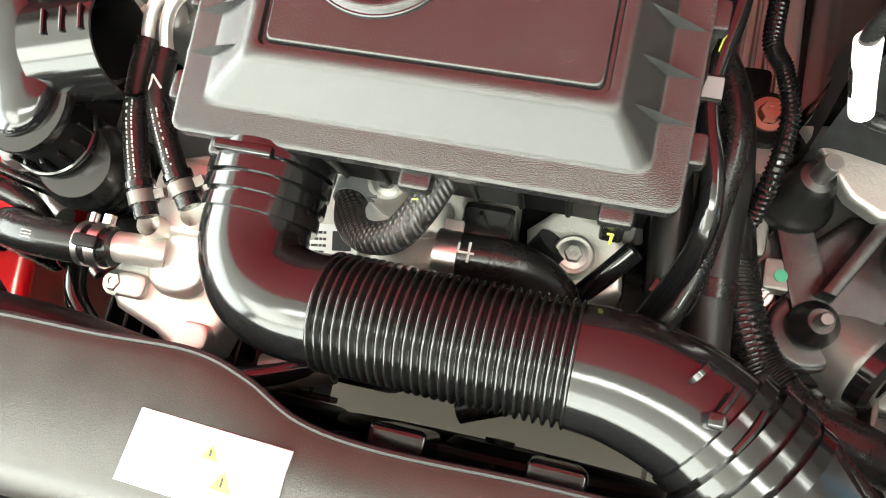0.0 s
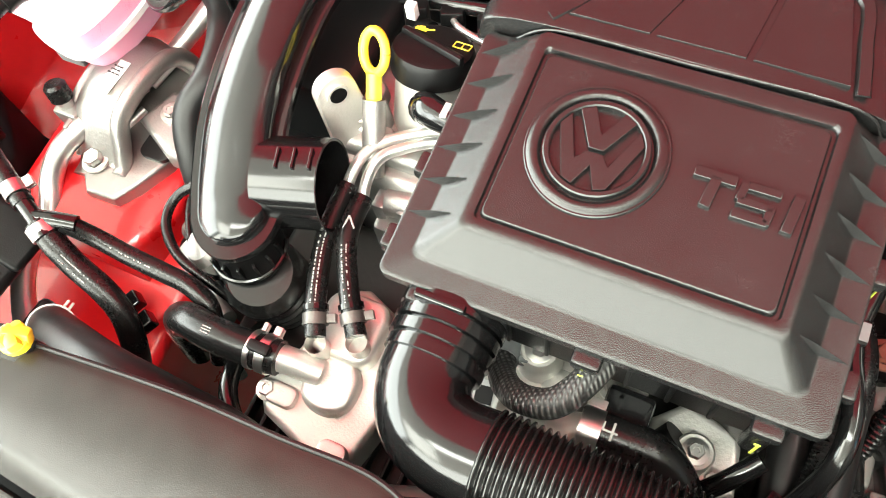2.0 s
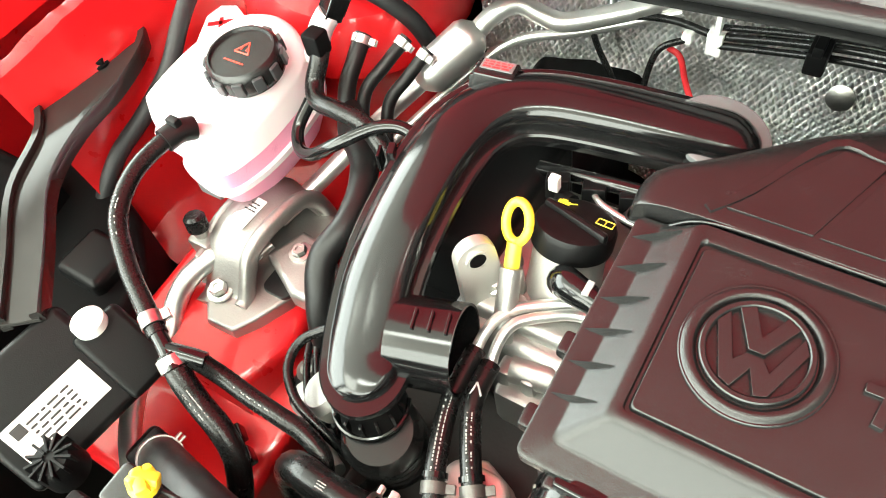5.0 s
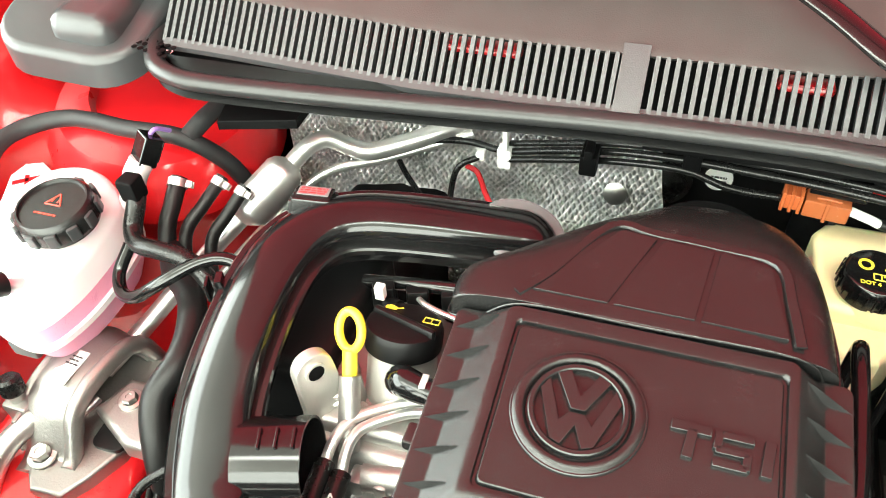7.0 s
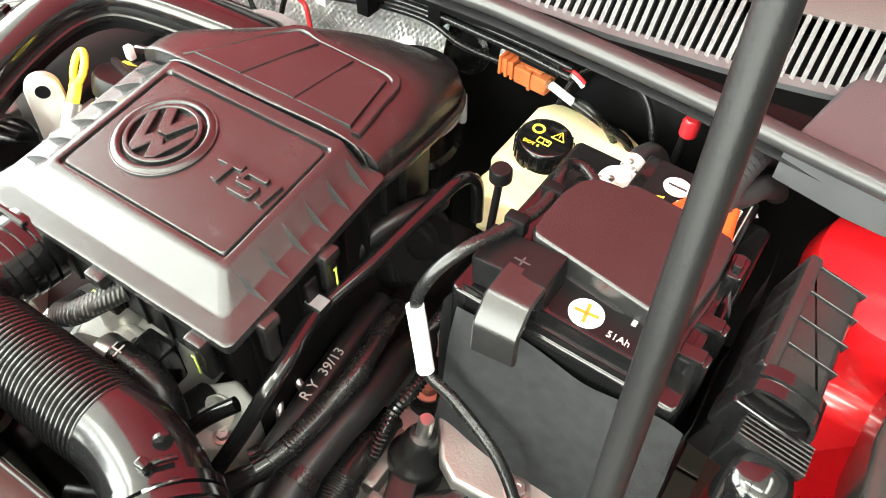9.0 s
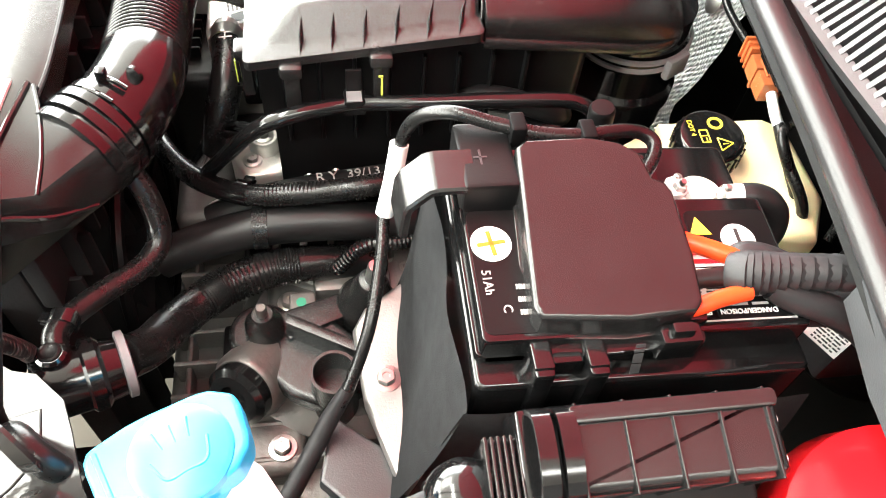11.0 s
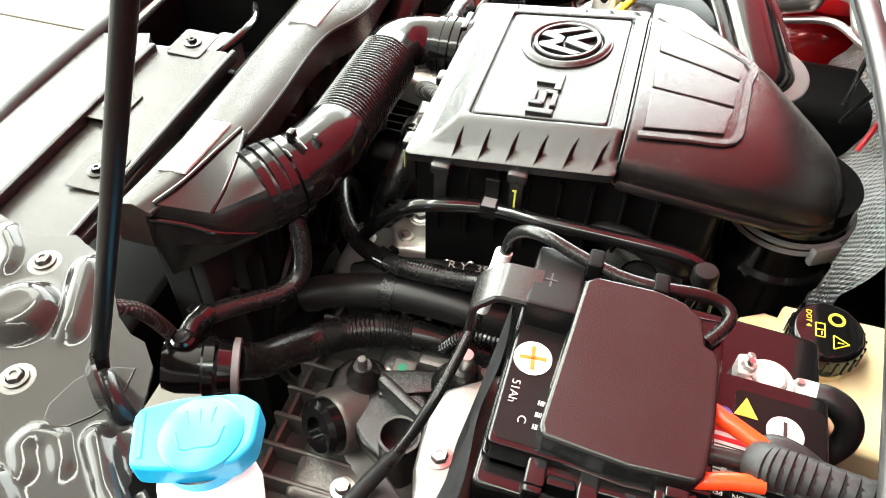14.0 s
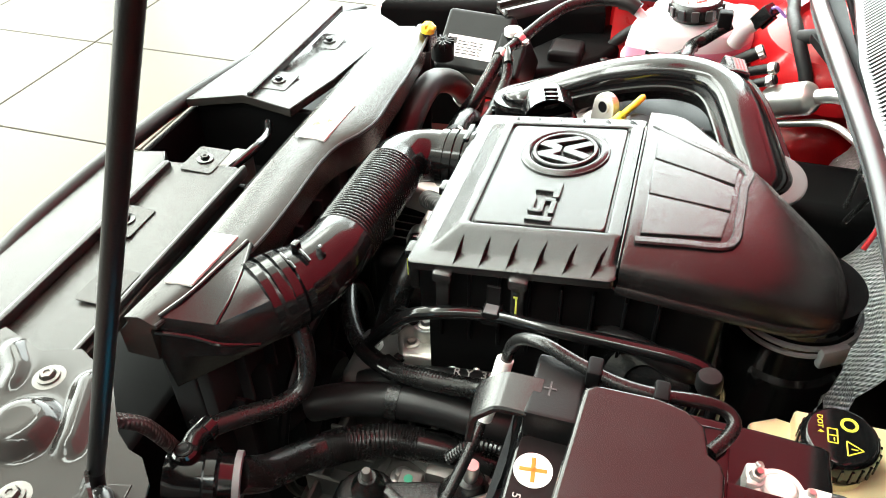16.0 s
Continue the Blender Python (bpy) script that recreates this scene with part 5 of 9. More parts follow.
dip = thing("dipstick", (-0.137, 0.115, 0.70), "yellow plastic dipstick handle with ring", "dipstick")
b = bmesh.new()
dz_ = Vector((-0.21, -0.544, 0.414)).normalized()
dy_ = Vector((-0.22, 0.39, 0.89))
dy_ = (dy_ - dz_ * dy_.dot(dz_)).normalized()
dm = Matrix.Translation((-0.126, 0.106, 0.770)) @ Matrix((dy_.cross(dz_), dy_, dz_)).transposed().to_4x4()
pts = [dm @ Vector((0.0108 * math.cos(t), 0.0145 * math.sin(t), 0)) for t in np.linspace(0, 2 * math.pi, 25)]
loft(b, rings_along(pts, lambda i, s: [(p * 0.8, q * 0.8) for p, q in circle(0.0045, 10)]), caps=False)
tube(b, [dm @ Vector((0, -0.0145, 0)), dm @ Vector((0, -0.024, 0)), dm @ Vector((0, -0.034, 0))], 0.0058, 14)
part("handle", b, M_YELLOW, dip)
part("tube", tube(bmesh.new(), [dm @ Vector((0, -0.033, 0)), dm @ Vector((0, -0.06, 0)), dm @ Vector((0, -0.09, 0))], 0.0085, 14), M_ALU, dip)

pcv = hose("breather_hose", [(-0.085, 0.112, 0.70, 0.008), (-0.086, 0.098, 0.73, 0.011), (-0.08, 0.086, 0.752, 0.012), (-0.066, 0.08, 0.757, 0.011), (-0.050, 0.075, 0.760, 0.0095), (-0.022, 0.066, 0.763, 0.0095)], 0.0095, M_GLOSS, "short black breather hose into the filter housing")
b = bmesh.new()
rbox(b, -0.062, -0.057, 0.073, 0.085, 0.7665, 0.769, 0.0006)
part("printed_mark", b, M_PRINT, pcv)

sd = thing("injector_rail", (-0.09, 0.2, 0.7), "black injector wiring and fuel rail behind the filler cap", "wiring")
for k in range(5):
    b = bmesh.new()
    x = -0.125 + 0.028 * k
    rbox(b, -0.009, 0.009, -0.007, 0.007, 0, 0.018, 0.002, m=pose(x, 0.165 + 0.004 * k, 0.735, -15, 0, 20))
    lathe(b, [(0.006, 0), (0.006, 0.02), (0, 0.02)], 12, toward((x, 0.165, 0.738), (0.8, -0.4, 0.3)))
    part("plug", b, M_BOX, sd)
b = bmesh.new()
part("white_tab", rbox(b, -0.128, -0.12, 0.155, 0.162, 0.75, 0.764, 0.001), M_WHITE, sd)
part("white_tab", rbox(bmesh.new(), -0.02, -0.008, 0.175, 0.183, 0.75, 0.764, 0.001), M_WHITE, sd)
part("rail", tube(bmesh.new(), [(-0.15, 0.185, 0.735), (-0.09, 0.18, 0.75), (-0.04, 0.185, 0.75), (0.02, 0.195, 0.745)], 0.006, 12), M_GLOSS, sd)
part("fuel_line", tube(bmesh.new(), [(-0.10, 0.172, 0.745), (-0.085, 0.158, 0.752), (-0.06, 0.153, 0.75), (-0.045, 0.16, 0.746)], 0.0025, 10), M_TUBE, sd)

# metal lines and small hoses between head and thermostat
for dx, LP in ((0.0, [(-0.04, 0.094, 0.722), (-0.072, 0.09, 0.722), (-0.105, 0.071, 0.722), (-0.117, 0.055, 0.722), (-0.121, 0.04, 0.718), (-0.122, 0.025, 0.71)]), (0.016, [(-0.04, 0.085, 0.72), (-0.07, 0.081, 0.722), (-0.098, 0.063, 0.722), (-0.1065, 0.05, 0.722), (-0.108, 0.035, 0.718), (-0.106, 0.02, 0.71)])):
    ln = thing("metal_pipe", (-0.1, 0.04, 0.68), "thin bent metal coolant pipe", "pipe")
    part("line", tube(bmesh.new(), LP, 0.0042, 12), M_TUBE, ln)
for k, P in enumerate(([(-0.122, 0.03, 0.712), (-0.1215, 0.008, 0.71), (-0.118, -0.018, 0.708), (-0.105, -0.055, 0.705), (-0.094, -0.079, 0.70)], [(-0.107, 0.024, 0.712), (-0.105, 0.0, 0.712), (-0.099, -0.018, 0.71), (-0.083, -0.046, 0.706), (-0.068, -0.068, 0.70)])):
    h = hose("small_coolant_hose", P, 0.0075, M_RUBBER, "short black coolant hose with printed marks and steel clamps")
    band(h, tuple(np.array(P[-2]) * 0.45 + np.array(P[-1]) * 0.55), Vector(P[-1]) - Vector(P[-2]), 0.0078, 0.008, M_CAST)
    band(h, tuple(np.array(P[-2]) * 0.75 + np.array(P[-1]) * 0.25), Vector(P[-1]) - Vector(P[-2]), 0.0078, 0.004, M_GLOSS, "clamp_ring", lug=False)
    print_along(h, P, 0.0076, 0.45, 0.8, seed=k)
b = bmesh.new()
am = toward((-0.104, 0.0, 0.7196), (0.1, -0.3, 1))
stroke(b, (-0.004, -0.004), (0.0, 0.005), 0.0014, 0.0004, am)
stroke(b, (0.004, -0.004), (0.0, 0.005), 0.0014, 0.0004, am)
part("printed_arrow", b, M_PRINT, h)

# ---- thermostat housing ----
th = thing("thermostat_housing", (-0.075, -0.085, 0.60), "bright cast aluminium thermostat housing with hose stub", "engine part")
b = bmesh.new()
prism(b, [(-0.128, -0.118), (-0.115, -0.135), (-0.085, -0.145), (-0.06, -0.16), (-0.045, -0.15), (-0.035, -0.11), (-0.03, -0.06), (-0.06, -0.035), (-0.085, -0.025), (-0.10, -0.03), (-0.108, -0.06), (-0.115, -0.09)], 0.64, 0.672, 0.006, seg=3)
prism(b, rrect(-0.105, -0.055, -0.085, -0.035, 0.014, 5), 0.66, 0.688, 0.006, seg=3)
prism(b, rrect(-0.096, -0.056, -0.122, -0.080, 0.018, 6), 0.66, 0.6835, 0.006, seg=3)
prism(b, rrect(-0.118, -0.095, -0.128, -0.112, 0.006, 4), 0.66, 0.678, 0.003, seg=2)
prism(b, rrect(-0.066, -0.044, -0.152, -0.134, 0.007, 4), 0.66, 0.68, 0.003, seg=2)
for p, h in (((-0.092, -0.083), 0.70), ((-0.066, -0.072), 0.70)):
    lathe(b, [(0.0085, 0.66), (0.0075, h)], 18, pose(p[0], p[1], 0))
part("casting", b, M_ALUW, th)
part("stub", tube(bmesh.new(), [(-0.128, -0.102, 0.692), (-0.108, -0.099, 0.690), (-0.085, -0.097, 0.682)], 0.0098, 20), M_ALUW, th)
for x, y in ((-0.055, -0.145), (-0.092, -0.04), (-0.118, -0.12)):
    part("bolt", hexhead(bmesh.new(), pose(x, y, 0.673), 0.006, 0.006, 0.0085), M_STEEL, th)
lh = hose("lower_coolant_hose", [(-0.112, -0.1005, 0.694), (-0.14, -0.103, 0.695), (-0.17, -0.103, 0.693), (-0.195, -0.10, 0.685), (-0.212, -0.10, 0.66), (-0.22, -0.105, 0.60)], 0.0128, M_RUBBER, "thick black coolant hose on the thermostat stub")
band(lh, (-0.121, -0.1012, 0.694), (1, 0.03, 0), 0.013, 0.007)
band(lh, (-0.131, -0.1018, 0.6945), (1, 0.03, 0), 0.013, 0.004)
b = bmesh.new()
rbox(b, -0.131, -0.114, -0.106, -0.098, 0.706, 0.712, 0.002)
part("clamp_tabs", b, M_BOX, lh)
b = bmesh.new()
bars(b, toward((-0.165, -0.104, 0.7064), (0, -0.15, 1)), -0.004, 0.004, -0.003, 0.003, 3, seed=5)
part("printed_mark", b, M_PRINT, lh)

# inlet manifold ribs below the thermostat
mf = thing("inlet_manifold", (-0.06, -0.14, 0.5), "black ribbed plastic manifold below the thermostat", "engine part")
b = bmesh.new()
rbox(b, -0.15, 0.05, -0.15, -0.09, 0.50, 0.628, 0.012, 3)
mfb = part("body", b, M_BOX, mf)
for k in range(12):
    part("rib", rbox(bmesh.new(), -0.14 + 0.014 * k, -0.137 + 0.014 * k, -0.162, -0.11, 0.60, 0.64, 0.001), M_BOX, mfb)
part("rim", rbox(bmesh.new(), -0.145, 0.03, -0.164, -0.16, 0.625, 0.642, 0.001), M_BOX, mfb)
hose("conduit_hose", [(-0.15, -0.02, 0.60), (-0.155, -0.085, 0.655), (-0.148, -0.13, 0.668), (-0.115, -0.158, 0.668), (-0.07, -0.166, 0.668), (-0.02, -0.16, 0.666), (0.03, -0.14, 0.66)], 0.007, M_GLOSS, "smooth black conduit looping round the thermostat")
stub = thing("oil_cooler_stub", (0.0, -0.16, 0.62), "dark metal pipe stub under the elbow", "pipe")
b = bmesh.new()
hollow(b, [(-0.012, -0.155, 0.655), (-0.004, -0.152, 0.655), (0.03, -0.14, 0.655)], 0.0125, 0.002, 28)
part("pipe", b, M_CAST, stub)

# ---- silver bracket with a coded label, braided hose ----
br = thing("water_pump_bracket", (0.03, -0.06, 0.6), "bright aluminium water pump housing with coded label", "engine part")
b = bmesh.new()
prism(b, [(-0.012, -0.098), (0.03, -0.098), (0.085, -0.085), (0.11, -0.08), (0.125, -0.045), (0.12, 0.012), (0.03, 0.01), (0.0, -0.01)], 0.62, 0.676, 0.008, seg=3)
prism(b, [(0.135, -0.06), (0.165, -0.075), (0.195, -0.06), (0.19, -0.02), (0.15, -0.01), (0.13, -0.03)], 0.60, 0.648, 0.006, seg=3)
lathe(b, [(0.013, 0.64), (0.013, 0.66), (0.0115, 0.662), (0, 0.662)], 24, pose(0.162, -0.045, 0))
lathe(b, [(0.016, 0), (0.016, 0.05), (0.012, 0.056), (0, 0.056)], 28, pose(0.049, -0.03, 0.645))
rbox(b, 0.056, 0.088, -0.056, -0.03, 0.655, 0.684, 0.008, 3)
tube(b, [(0.055, -0.075, 0.69), (0.08, -0.073, 0.70), (0.10, -0.069, 0.702)], 0.0125, 20)
part("casting", b, M_ALUW, br)
part("bolt", hexhead(bmesh.new(), pose(0.049, -0.03, 0.701), 0.006, 0.005, 0.0095), M_STEEL, br)
part("bolt", hexhead(bmesh.new(), pose(0.162, -0.045, 0.662), 0.0055, 0.006, 0.009), M_STEEL, br)
part("bolt", hexhead(bmesh.new(), pose(0.10, -0.03, 0.677), 0.0055, 0.006, 0.009), M_STEEL, br)
part("bolt", hexhead(bmesh.new(), pose(0.178, -0.055, 0.649), 0.005, 0.005, 0.008), M_STEEL, br)
lb = bmesh.new()
rbox(lb, -0.012, 0.024, -0.010, 0.010, 0, 0.0008, 0.0002, m=pose(0.010, -0.069, 0.6795, 12, 0, 8))
lbl = part("label", lb, M_LABEL, br, "white paper label with printed code")
b = bmesh.new()
q = pose(0.010, -0.069, 0.6795, 12, 0, 8)
rnd = random.Random(4)
bars(b, q @ pose(0, 0, 0.0008), -0.010, 0.004, -0.008, 0.008, 4, seed=8)
rbox(b, 0.008, 0.02, -0.006, 0.006, 0.0008, 0.0011, 0, m=q)
part("print_bars", b, M_INK, lbl)
bh = hose("braided_hose", [(0.028, -0.028, 0.692), (0.029, -0.042, 0.698), (0.034, -0.057, 0.708), (0.045, -0.068, 0.722), (0.059, -0.0725, 0.735), (0.073, -0.070, 0.744), (0.083, -0.058, 0.75), (0.092, -0.038, 0.753)], 0.0092, M_BRAID, "black braided hose curving under the filter housing")
band(bh, (0.0285, -0.040, 0.697), (0.1, -1, 0.42), 0.0094, 0.011, M_GREY, "hose_end_clip", "grey plastic end clip")
ph = hose("water_pump_hose", [(0.09, -0.070, 0.711), (0.11, -0.068, 0.711), (0.135, -0.068, 0.708), (0.155, -0.075, 0.69), (0.165, -0.085, 0.65)], 0.0135, M_RUBBER, "black water pump hose with steel clamp")
band(ph, (0.096, -0.07, 0.711), (1, 0, 0), 0.0137, 0.013)
b = bmesh.new()
q = toward((0.107, -0.069, 0.7252), (0, -0.1, 1))
stroke(b, (-0.004, 0.005), (-0.004, 0.0), 0.0014, 0.0004, q)
stroke(b, (-0.004, 0.0), (0.005, 0.0), 0.0014, 0.0004, q)
stroke(b, (0.002, 0.006), (0.002, -0.005), 0.0014, 0.0004, q)
part("printed_mark", b, M_PRINT, ph)

# ---- right side: cowl end, gearbox, hoses ----
b = bmesh.new()
prism(b, [(0.445, 0.288), (0.50, 0.277), (0.57, 0.272), (0.66, 0.266), (0.70, 0.30), (0.70, 0.5), (0.5, 0.5), (0.46, 0.36)], 0.80, 0.838, 0.006, seg=3, tilt=lambda x, y: 0.12 * (y - 0.28))
part("end_cap", b, M_GREYD, cowl)

gb = thing("gearbox", (0.3, 0.0, 0.35), "dull cast aluminium gearbox casing with ribs and bolts", "gearbox")
b = bmesh.new()
rbox(b, 0.13, 0.46, -0.14, 0.30, 0.36, 0.53, 0.02, 3)
lathe(b, [(0.10, 0.0), (0.10, 0.04), (0.085, 0.055), (0.04, 0.06), (0, 0.06)], 40, pose(0.30, 0.02, 0.515))
rbox(b, 0.22, 0.30, -0.05, 0.10, 0.51, 0.585, 0.012, 3)
rbox(b, 0.24, 0.285, -0.01, 0.05, 0.58, 0.602, 0.006, 2)
casing_b = rbox(bmesh.new(), 0.12, 0.20, -0.13, -0.05, 0.50, 0.60, 0.012, 3)
rbox(b, 0.33, 0.42, -0.09, -0.02, 0.515, 0.555, 0.01, 3)
casing = part("casing", b, M_CAST, gb)
part("bell_housing", casing_b, M_CAST, gb)
for k in range(7):
    part("rib", rbox(bmesh.new(), 0.225 + 0.03 * k, 0.230 + 0.03 * k, -0.13, 0.1, 0.52, 0.556, 0.002), M_CAST, casing)
for k in range(6):
    part("rib", rbox(bmesh.new(), 0.20, 0.42, -0.12 + 0.045 * k, -0.115 + 0.045 * k, 0.52, 0.552, 0.002), M_CAST, casing)
for k in range(6):
    part("rib", rbox(bmesh.new(), 0.222, 0.262, -0.045 + 0.024 * k, -0.038 + 0.024 * k, 0.58, 0.592, 0.002), M_CAST, casing)
for p in ((0.18, -0.062, 0.60), (0.19, -0.09, 0.60), (0.345, -0.06, 0.556), (0.40, -0.04, 0.556), (0.26, 0.07, 0.586), (0.285, -0.03, 0.586), (0.15, -0.11, 0.60)):
    part("bolt", hexhead(bmesh.new(), pose(*p), 0.007, 0.008, 0.011), M_STEEL, gb)
b = bmesh.new()
lathe(b, [(0.019, 0.0), (0.019, 0.012), (0.017, 0.014), (0, 0.014)], 24, pose(0.273, 0.088, 0.592))
rbox(b, 0.25, 0.272, 0.095, 0.125, 0.592, 0.604, 0.004)
part("bolt_ear", b, M_DARK, gb, "black plastic ear")
part("rusty_bolt", hexhead(bmesh.new(), pose(0.272, 0.089, 0.607), 0.0075, 0.008, 0.0125), M_RUST, gb, "rust-tinted flange bolt")
b = bmesh.new()
prism(b, [(0.225, 0.21), (0.289, 0.21), (0.293, 0.09), (0.282, 0.04), (0.284, 0.012), (0.264, -0.032), (0.232, -0.035), (0.225, 0.1)], 0.55, 0.594, 0.005, seg=2)
tcv = part("top_cover", b, M_ALU, gb)
for k in range(5):
    part("rib", rbox(bmesh.new(), 0.238 + 0.009 * k, 0.2415 + 0.009 * k, 0.105, 0.20, 0.592, 0.600, 0.0015), M_ALU, tcv)
for x0, x1, y0, y1 in ((0.262, 0.282, 0.03, 0.055), (0.256, 0.268, 0.002, 0.016), (0.27, 0.281, 0.0, 0.014), (0.24, 0.255, -0.02, 0.06)):
    part("pad", prism(bmesh.new(), rrect(x0, x1, y0, y1, 0.004, 4), 0.592, 0.5985, 0.0015), M_ALU, tcv)
b = bmesh.new()
rbox(b, 0.284, 0.306, -0.03, -0.008, 0.585, 0.602, 0.003)
part("lug", b, M_CAST, gb)
b = bmesh.new()
lathe(b, [(0.0042, 0), (0.0042, 0.0008), (0, 0.0008)], 16, pose(0.295, -0.02, 0.6025))
part("paint_dot", b, mat("green_paint_dot", (0.015, 0.2, 0.11), 0.5), gb)
b = bmesh.new()
lathe(b, [(0.030, 0), (0.030, 0.058), (0.027, 0.062), (0.0, 0.062)], 32, toward((0.312, -0.035, 0.562), (0.75, -0.5, 0.35)))
stt = part("starter_motor", b, M_CAST, gb)
b = bmesh.new()
lathe(b, [(0.026, 0.058), (0.026, 0.072), (0.021, 0.076), (0.012, 0.076), (0.012, 0.07), (0, 0.07)], 32, toward((0.312, -0.035, 0.562), (0.75, -0.5, 0.35)))
part("end_plug", b, M_GLOSS, stt)
b = bmesh.new()
rbox(b, 0.30, 0.335, -0.085, -0.06, 0.56, 0.585, 0.004)
part("plug", b, M_DARK, gb)
b = bmesh.new()
tube(b, [(0.337, -0.055, 0.57), (0.36, -0.05, 0.575), (0.375, -0.045, 0.575)], 0.0025, 8)
part("red_lead", b, M_REDP, gb)

mt = thing("gearbox_mount", (0.335, -0.03, 0.55), "black cast gearbox mount arm with threaded stud", "engine mount")
b = bmesh.new()
out = [(0.317 + 0.027 * math.cos(t), -0.052 + 0.027 * math.sin(t)) for t in np.linspace(radians(130), radians(330), 12)]
prism(b, out + [(0.375, -0.03), (0.39, 0.0), (0.37, 0.035), (0.335, 0.03), (0.305, 0.0)], 0.585, 0.6, 0.006, seg=3)
prism(b, [(0.315, -0.03), (0.325, -0.032), (0.36, 0.03), (0.35, 0.034)], 0.59, 0.622, 0.003)
lathe(b, [(0.016, 0.0), (0.015, 0.012), (0.009, 0.02), (0.008, 0.024), (0, 0.024)], 24, pose(0.317, -0.049, 0.6))
part("arm", b, M_COVER, mt)
b = bmesh.new()
lathe(b, [(0.025, -0.03), (0.025, 0.0), (0.022, 0.004), (0.0165, 0.01), (0.015, 0.028), (0.011, 0.036), (0.006, 0.038)], 32, toward((0.298, 0.034, 0.602), (0.08, 0.12, 1)))
prism(b, [(0.285, 0.02), (0.31, 0.02), (0.33, -0.03), (0.305, -0.045)], 0.575, 0.604, 0.004, seg=2)
bsm = part("boss", b, M_COVER, mt)
b = bmesh.new()
lathe(b, [(0.0065, 0.034), (0.0065, 0.056), (0.0055, 0.058), (0, 0.058)], 18, toward((0.298, 0.034, 0.602), (0.08, 0.12, 1)))
part("stud_tip", b, M_STEEL, bsm)
b = bmesh.new()
lathe(b, [(0.0045, 0.0), (0.0045, 0.018), (0.0035, 0.02), (0, 0.02)], 14, pose(0.317, -0.049, 0.614))
part("stud", b, M_CAST, mt)
b = bmesh.new()
hollow(b, [(0.372, 0.004, 0.56), (0.372, 0.004, 0.6), (0.372, 0.004, 0.625)], 0.018, 0.0025, 30)
part("sleeve", b, M_COVER, mt)
for k in range(3):
    b = bmesh.new()
    rbox(b, 0.345 + 0.012 * k, 0.352 + 0.012 * k, 0.02, 0.06, 0.585, 0.60 + 0.004 * k, 0.002)
    part("web", b, M_COVER, mt)

tray = thing("battery_tray", (0.38, 0.06, 0.58), "pale pressed metal battery tray edge with a bolt", "battery tray")
b = bmesh.new()
prism(b, [(0.29, 0.075), (0.322, 0.03), (0.34, 0.02), (0.40, 0.025), (0.465, 0.045), (0.48, 0.07), (0.40, 0.09)], 0.618, 0.632, 0.005, seg=3)
part("plate", b, M_ALU, tray)
part("bolt", hexhead(bmesh.new(), pose(0.385, 0.042, 0.632), 0.007, 0.006, 0.011), M_STEEL, tray)
b = bmesh.new()
prism(b, [(0.40, 0.0), (0.45, -0.01), (0.49, 0.03), (0.50, 0.06), (0.44, 0.05)], 0.60, 0.614, 0.004)
part("plastic_foot", b, M_GREYD, tray)
b = bmesh.new()
rbox(b, 0.29, 0.48, 0.075, 0.29, 0.575, 0.60, 0.005)
part("floor", b, M_DARK, tray)

hA = hose("coolant_hose", [(0.11, -0.15, 0.635), (0.155, -0.13, 0.642), (0.195, -0.103, 0.652), (0.22, -0.073, 0.66), (0.232, -0.042, 0.666), (0.238, 0.0, 0.673), (0.241, 0.03, 0.68), (0.238, 0.055, 0.68), (0.229, 0.085, 0.672), (0.217, 0.12, 0.65)], 0.009, M_RUBBER, "black corrugated coolant hose with tie clip")
band(hA, (0.2255, -0.06, 0.663), (0.4, 1, 0.1), 0.0095, 0.011, M_GLOSS, "tie_clip")
b = bmesh.new()
for k in range(26):
    t = k / 26
    lathe(b, [(0.0088, -0.001), (0.0094, 0), (0.0088, 0.001)], 18, toward((0.2325 + 0.0095 * t, -0.04 + 0.08 * t, 0.6663 + 0.0135 * t), (0.12, 1, 0.17)))
part("ribs", b, M_RUBBER, hA)
hB = hose("radiator_hose", [(0.254, -0.13, 0.618), (0.25, -0.098, 0.632), (0.2455, -0.05, 0.642), (0.2445, 0.0, 0.644), (0.2455, 0.04, 0.642), (0.24, 0.085, 0.63), (0.23, 0.13, 0.60)], 0.0162, M_RUBBER2, "thick black radiator hose with rubber strap")
band(hB, (0.2455, -0.048, 0.642), (0.0, 1, 0), 0.0165, 0.012, M_RUBBER, "strap", lug=False)
hrt = hose("heater_return_hose", [(0.225, -0.09, 0.63), (0.22, -0.05, 0.645), (0.2155, -0.005, 0.651), (0.2115, 0.03, 0.652), (0.207, 0.07, 0.652), (0.2, 0.12, 0.645)], 0.0125, M_RUBBER2, "black heater hose with printed white code")
words("R Y  39/13", 0.0125, pose(0.2125, 0.025, 0.6645, 0, 0, 95), M_PRINT, hrt)
hC = hose("radiator_hose", [(0.372, -0.136, 0.668), (0.35, -0.125, 0.645), (0.325, -0.115, 0.63), (0.304, -0.102, 0.62), (0.284, -0.08, 0.616), (0.268, -0.045, 0.614), (0.26, 0.0, 0.608), (0.256, 0.05, 0.595)], 0.0155, M_RUBBER, "thick black radiator hose with ribbed middle")
b = bmesh.new()
S = spl([(0.298, -0.096, 0.619), (0.284, -0.08, 0.616), (0.268, -0.045, 0.614), (0.2635, -0.02, 0.6115)], 10)
for i in range(len(S) - 1):
    lathe(b, [(0.0153, -0.0012), (0.0163, 0), (0.0153, 0.0012)], 22, toward(S[i], Vector(S[i + 1] - S[i])))
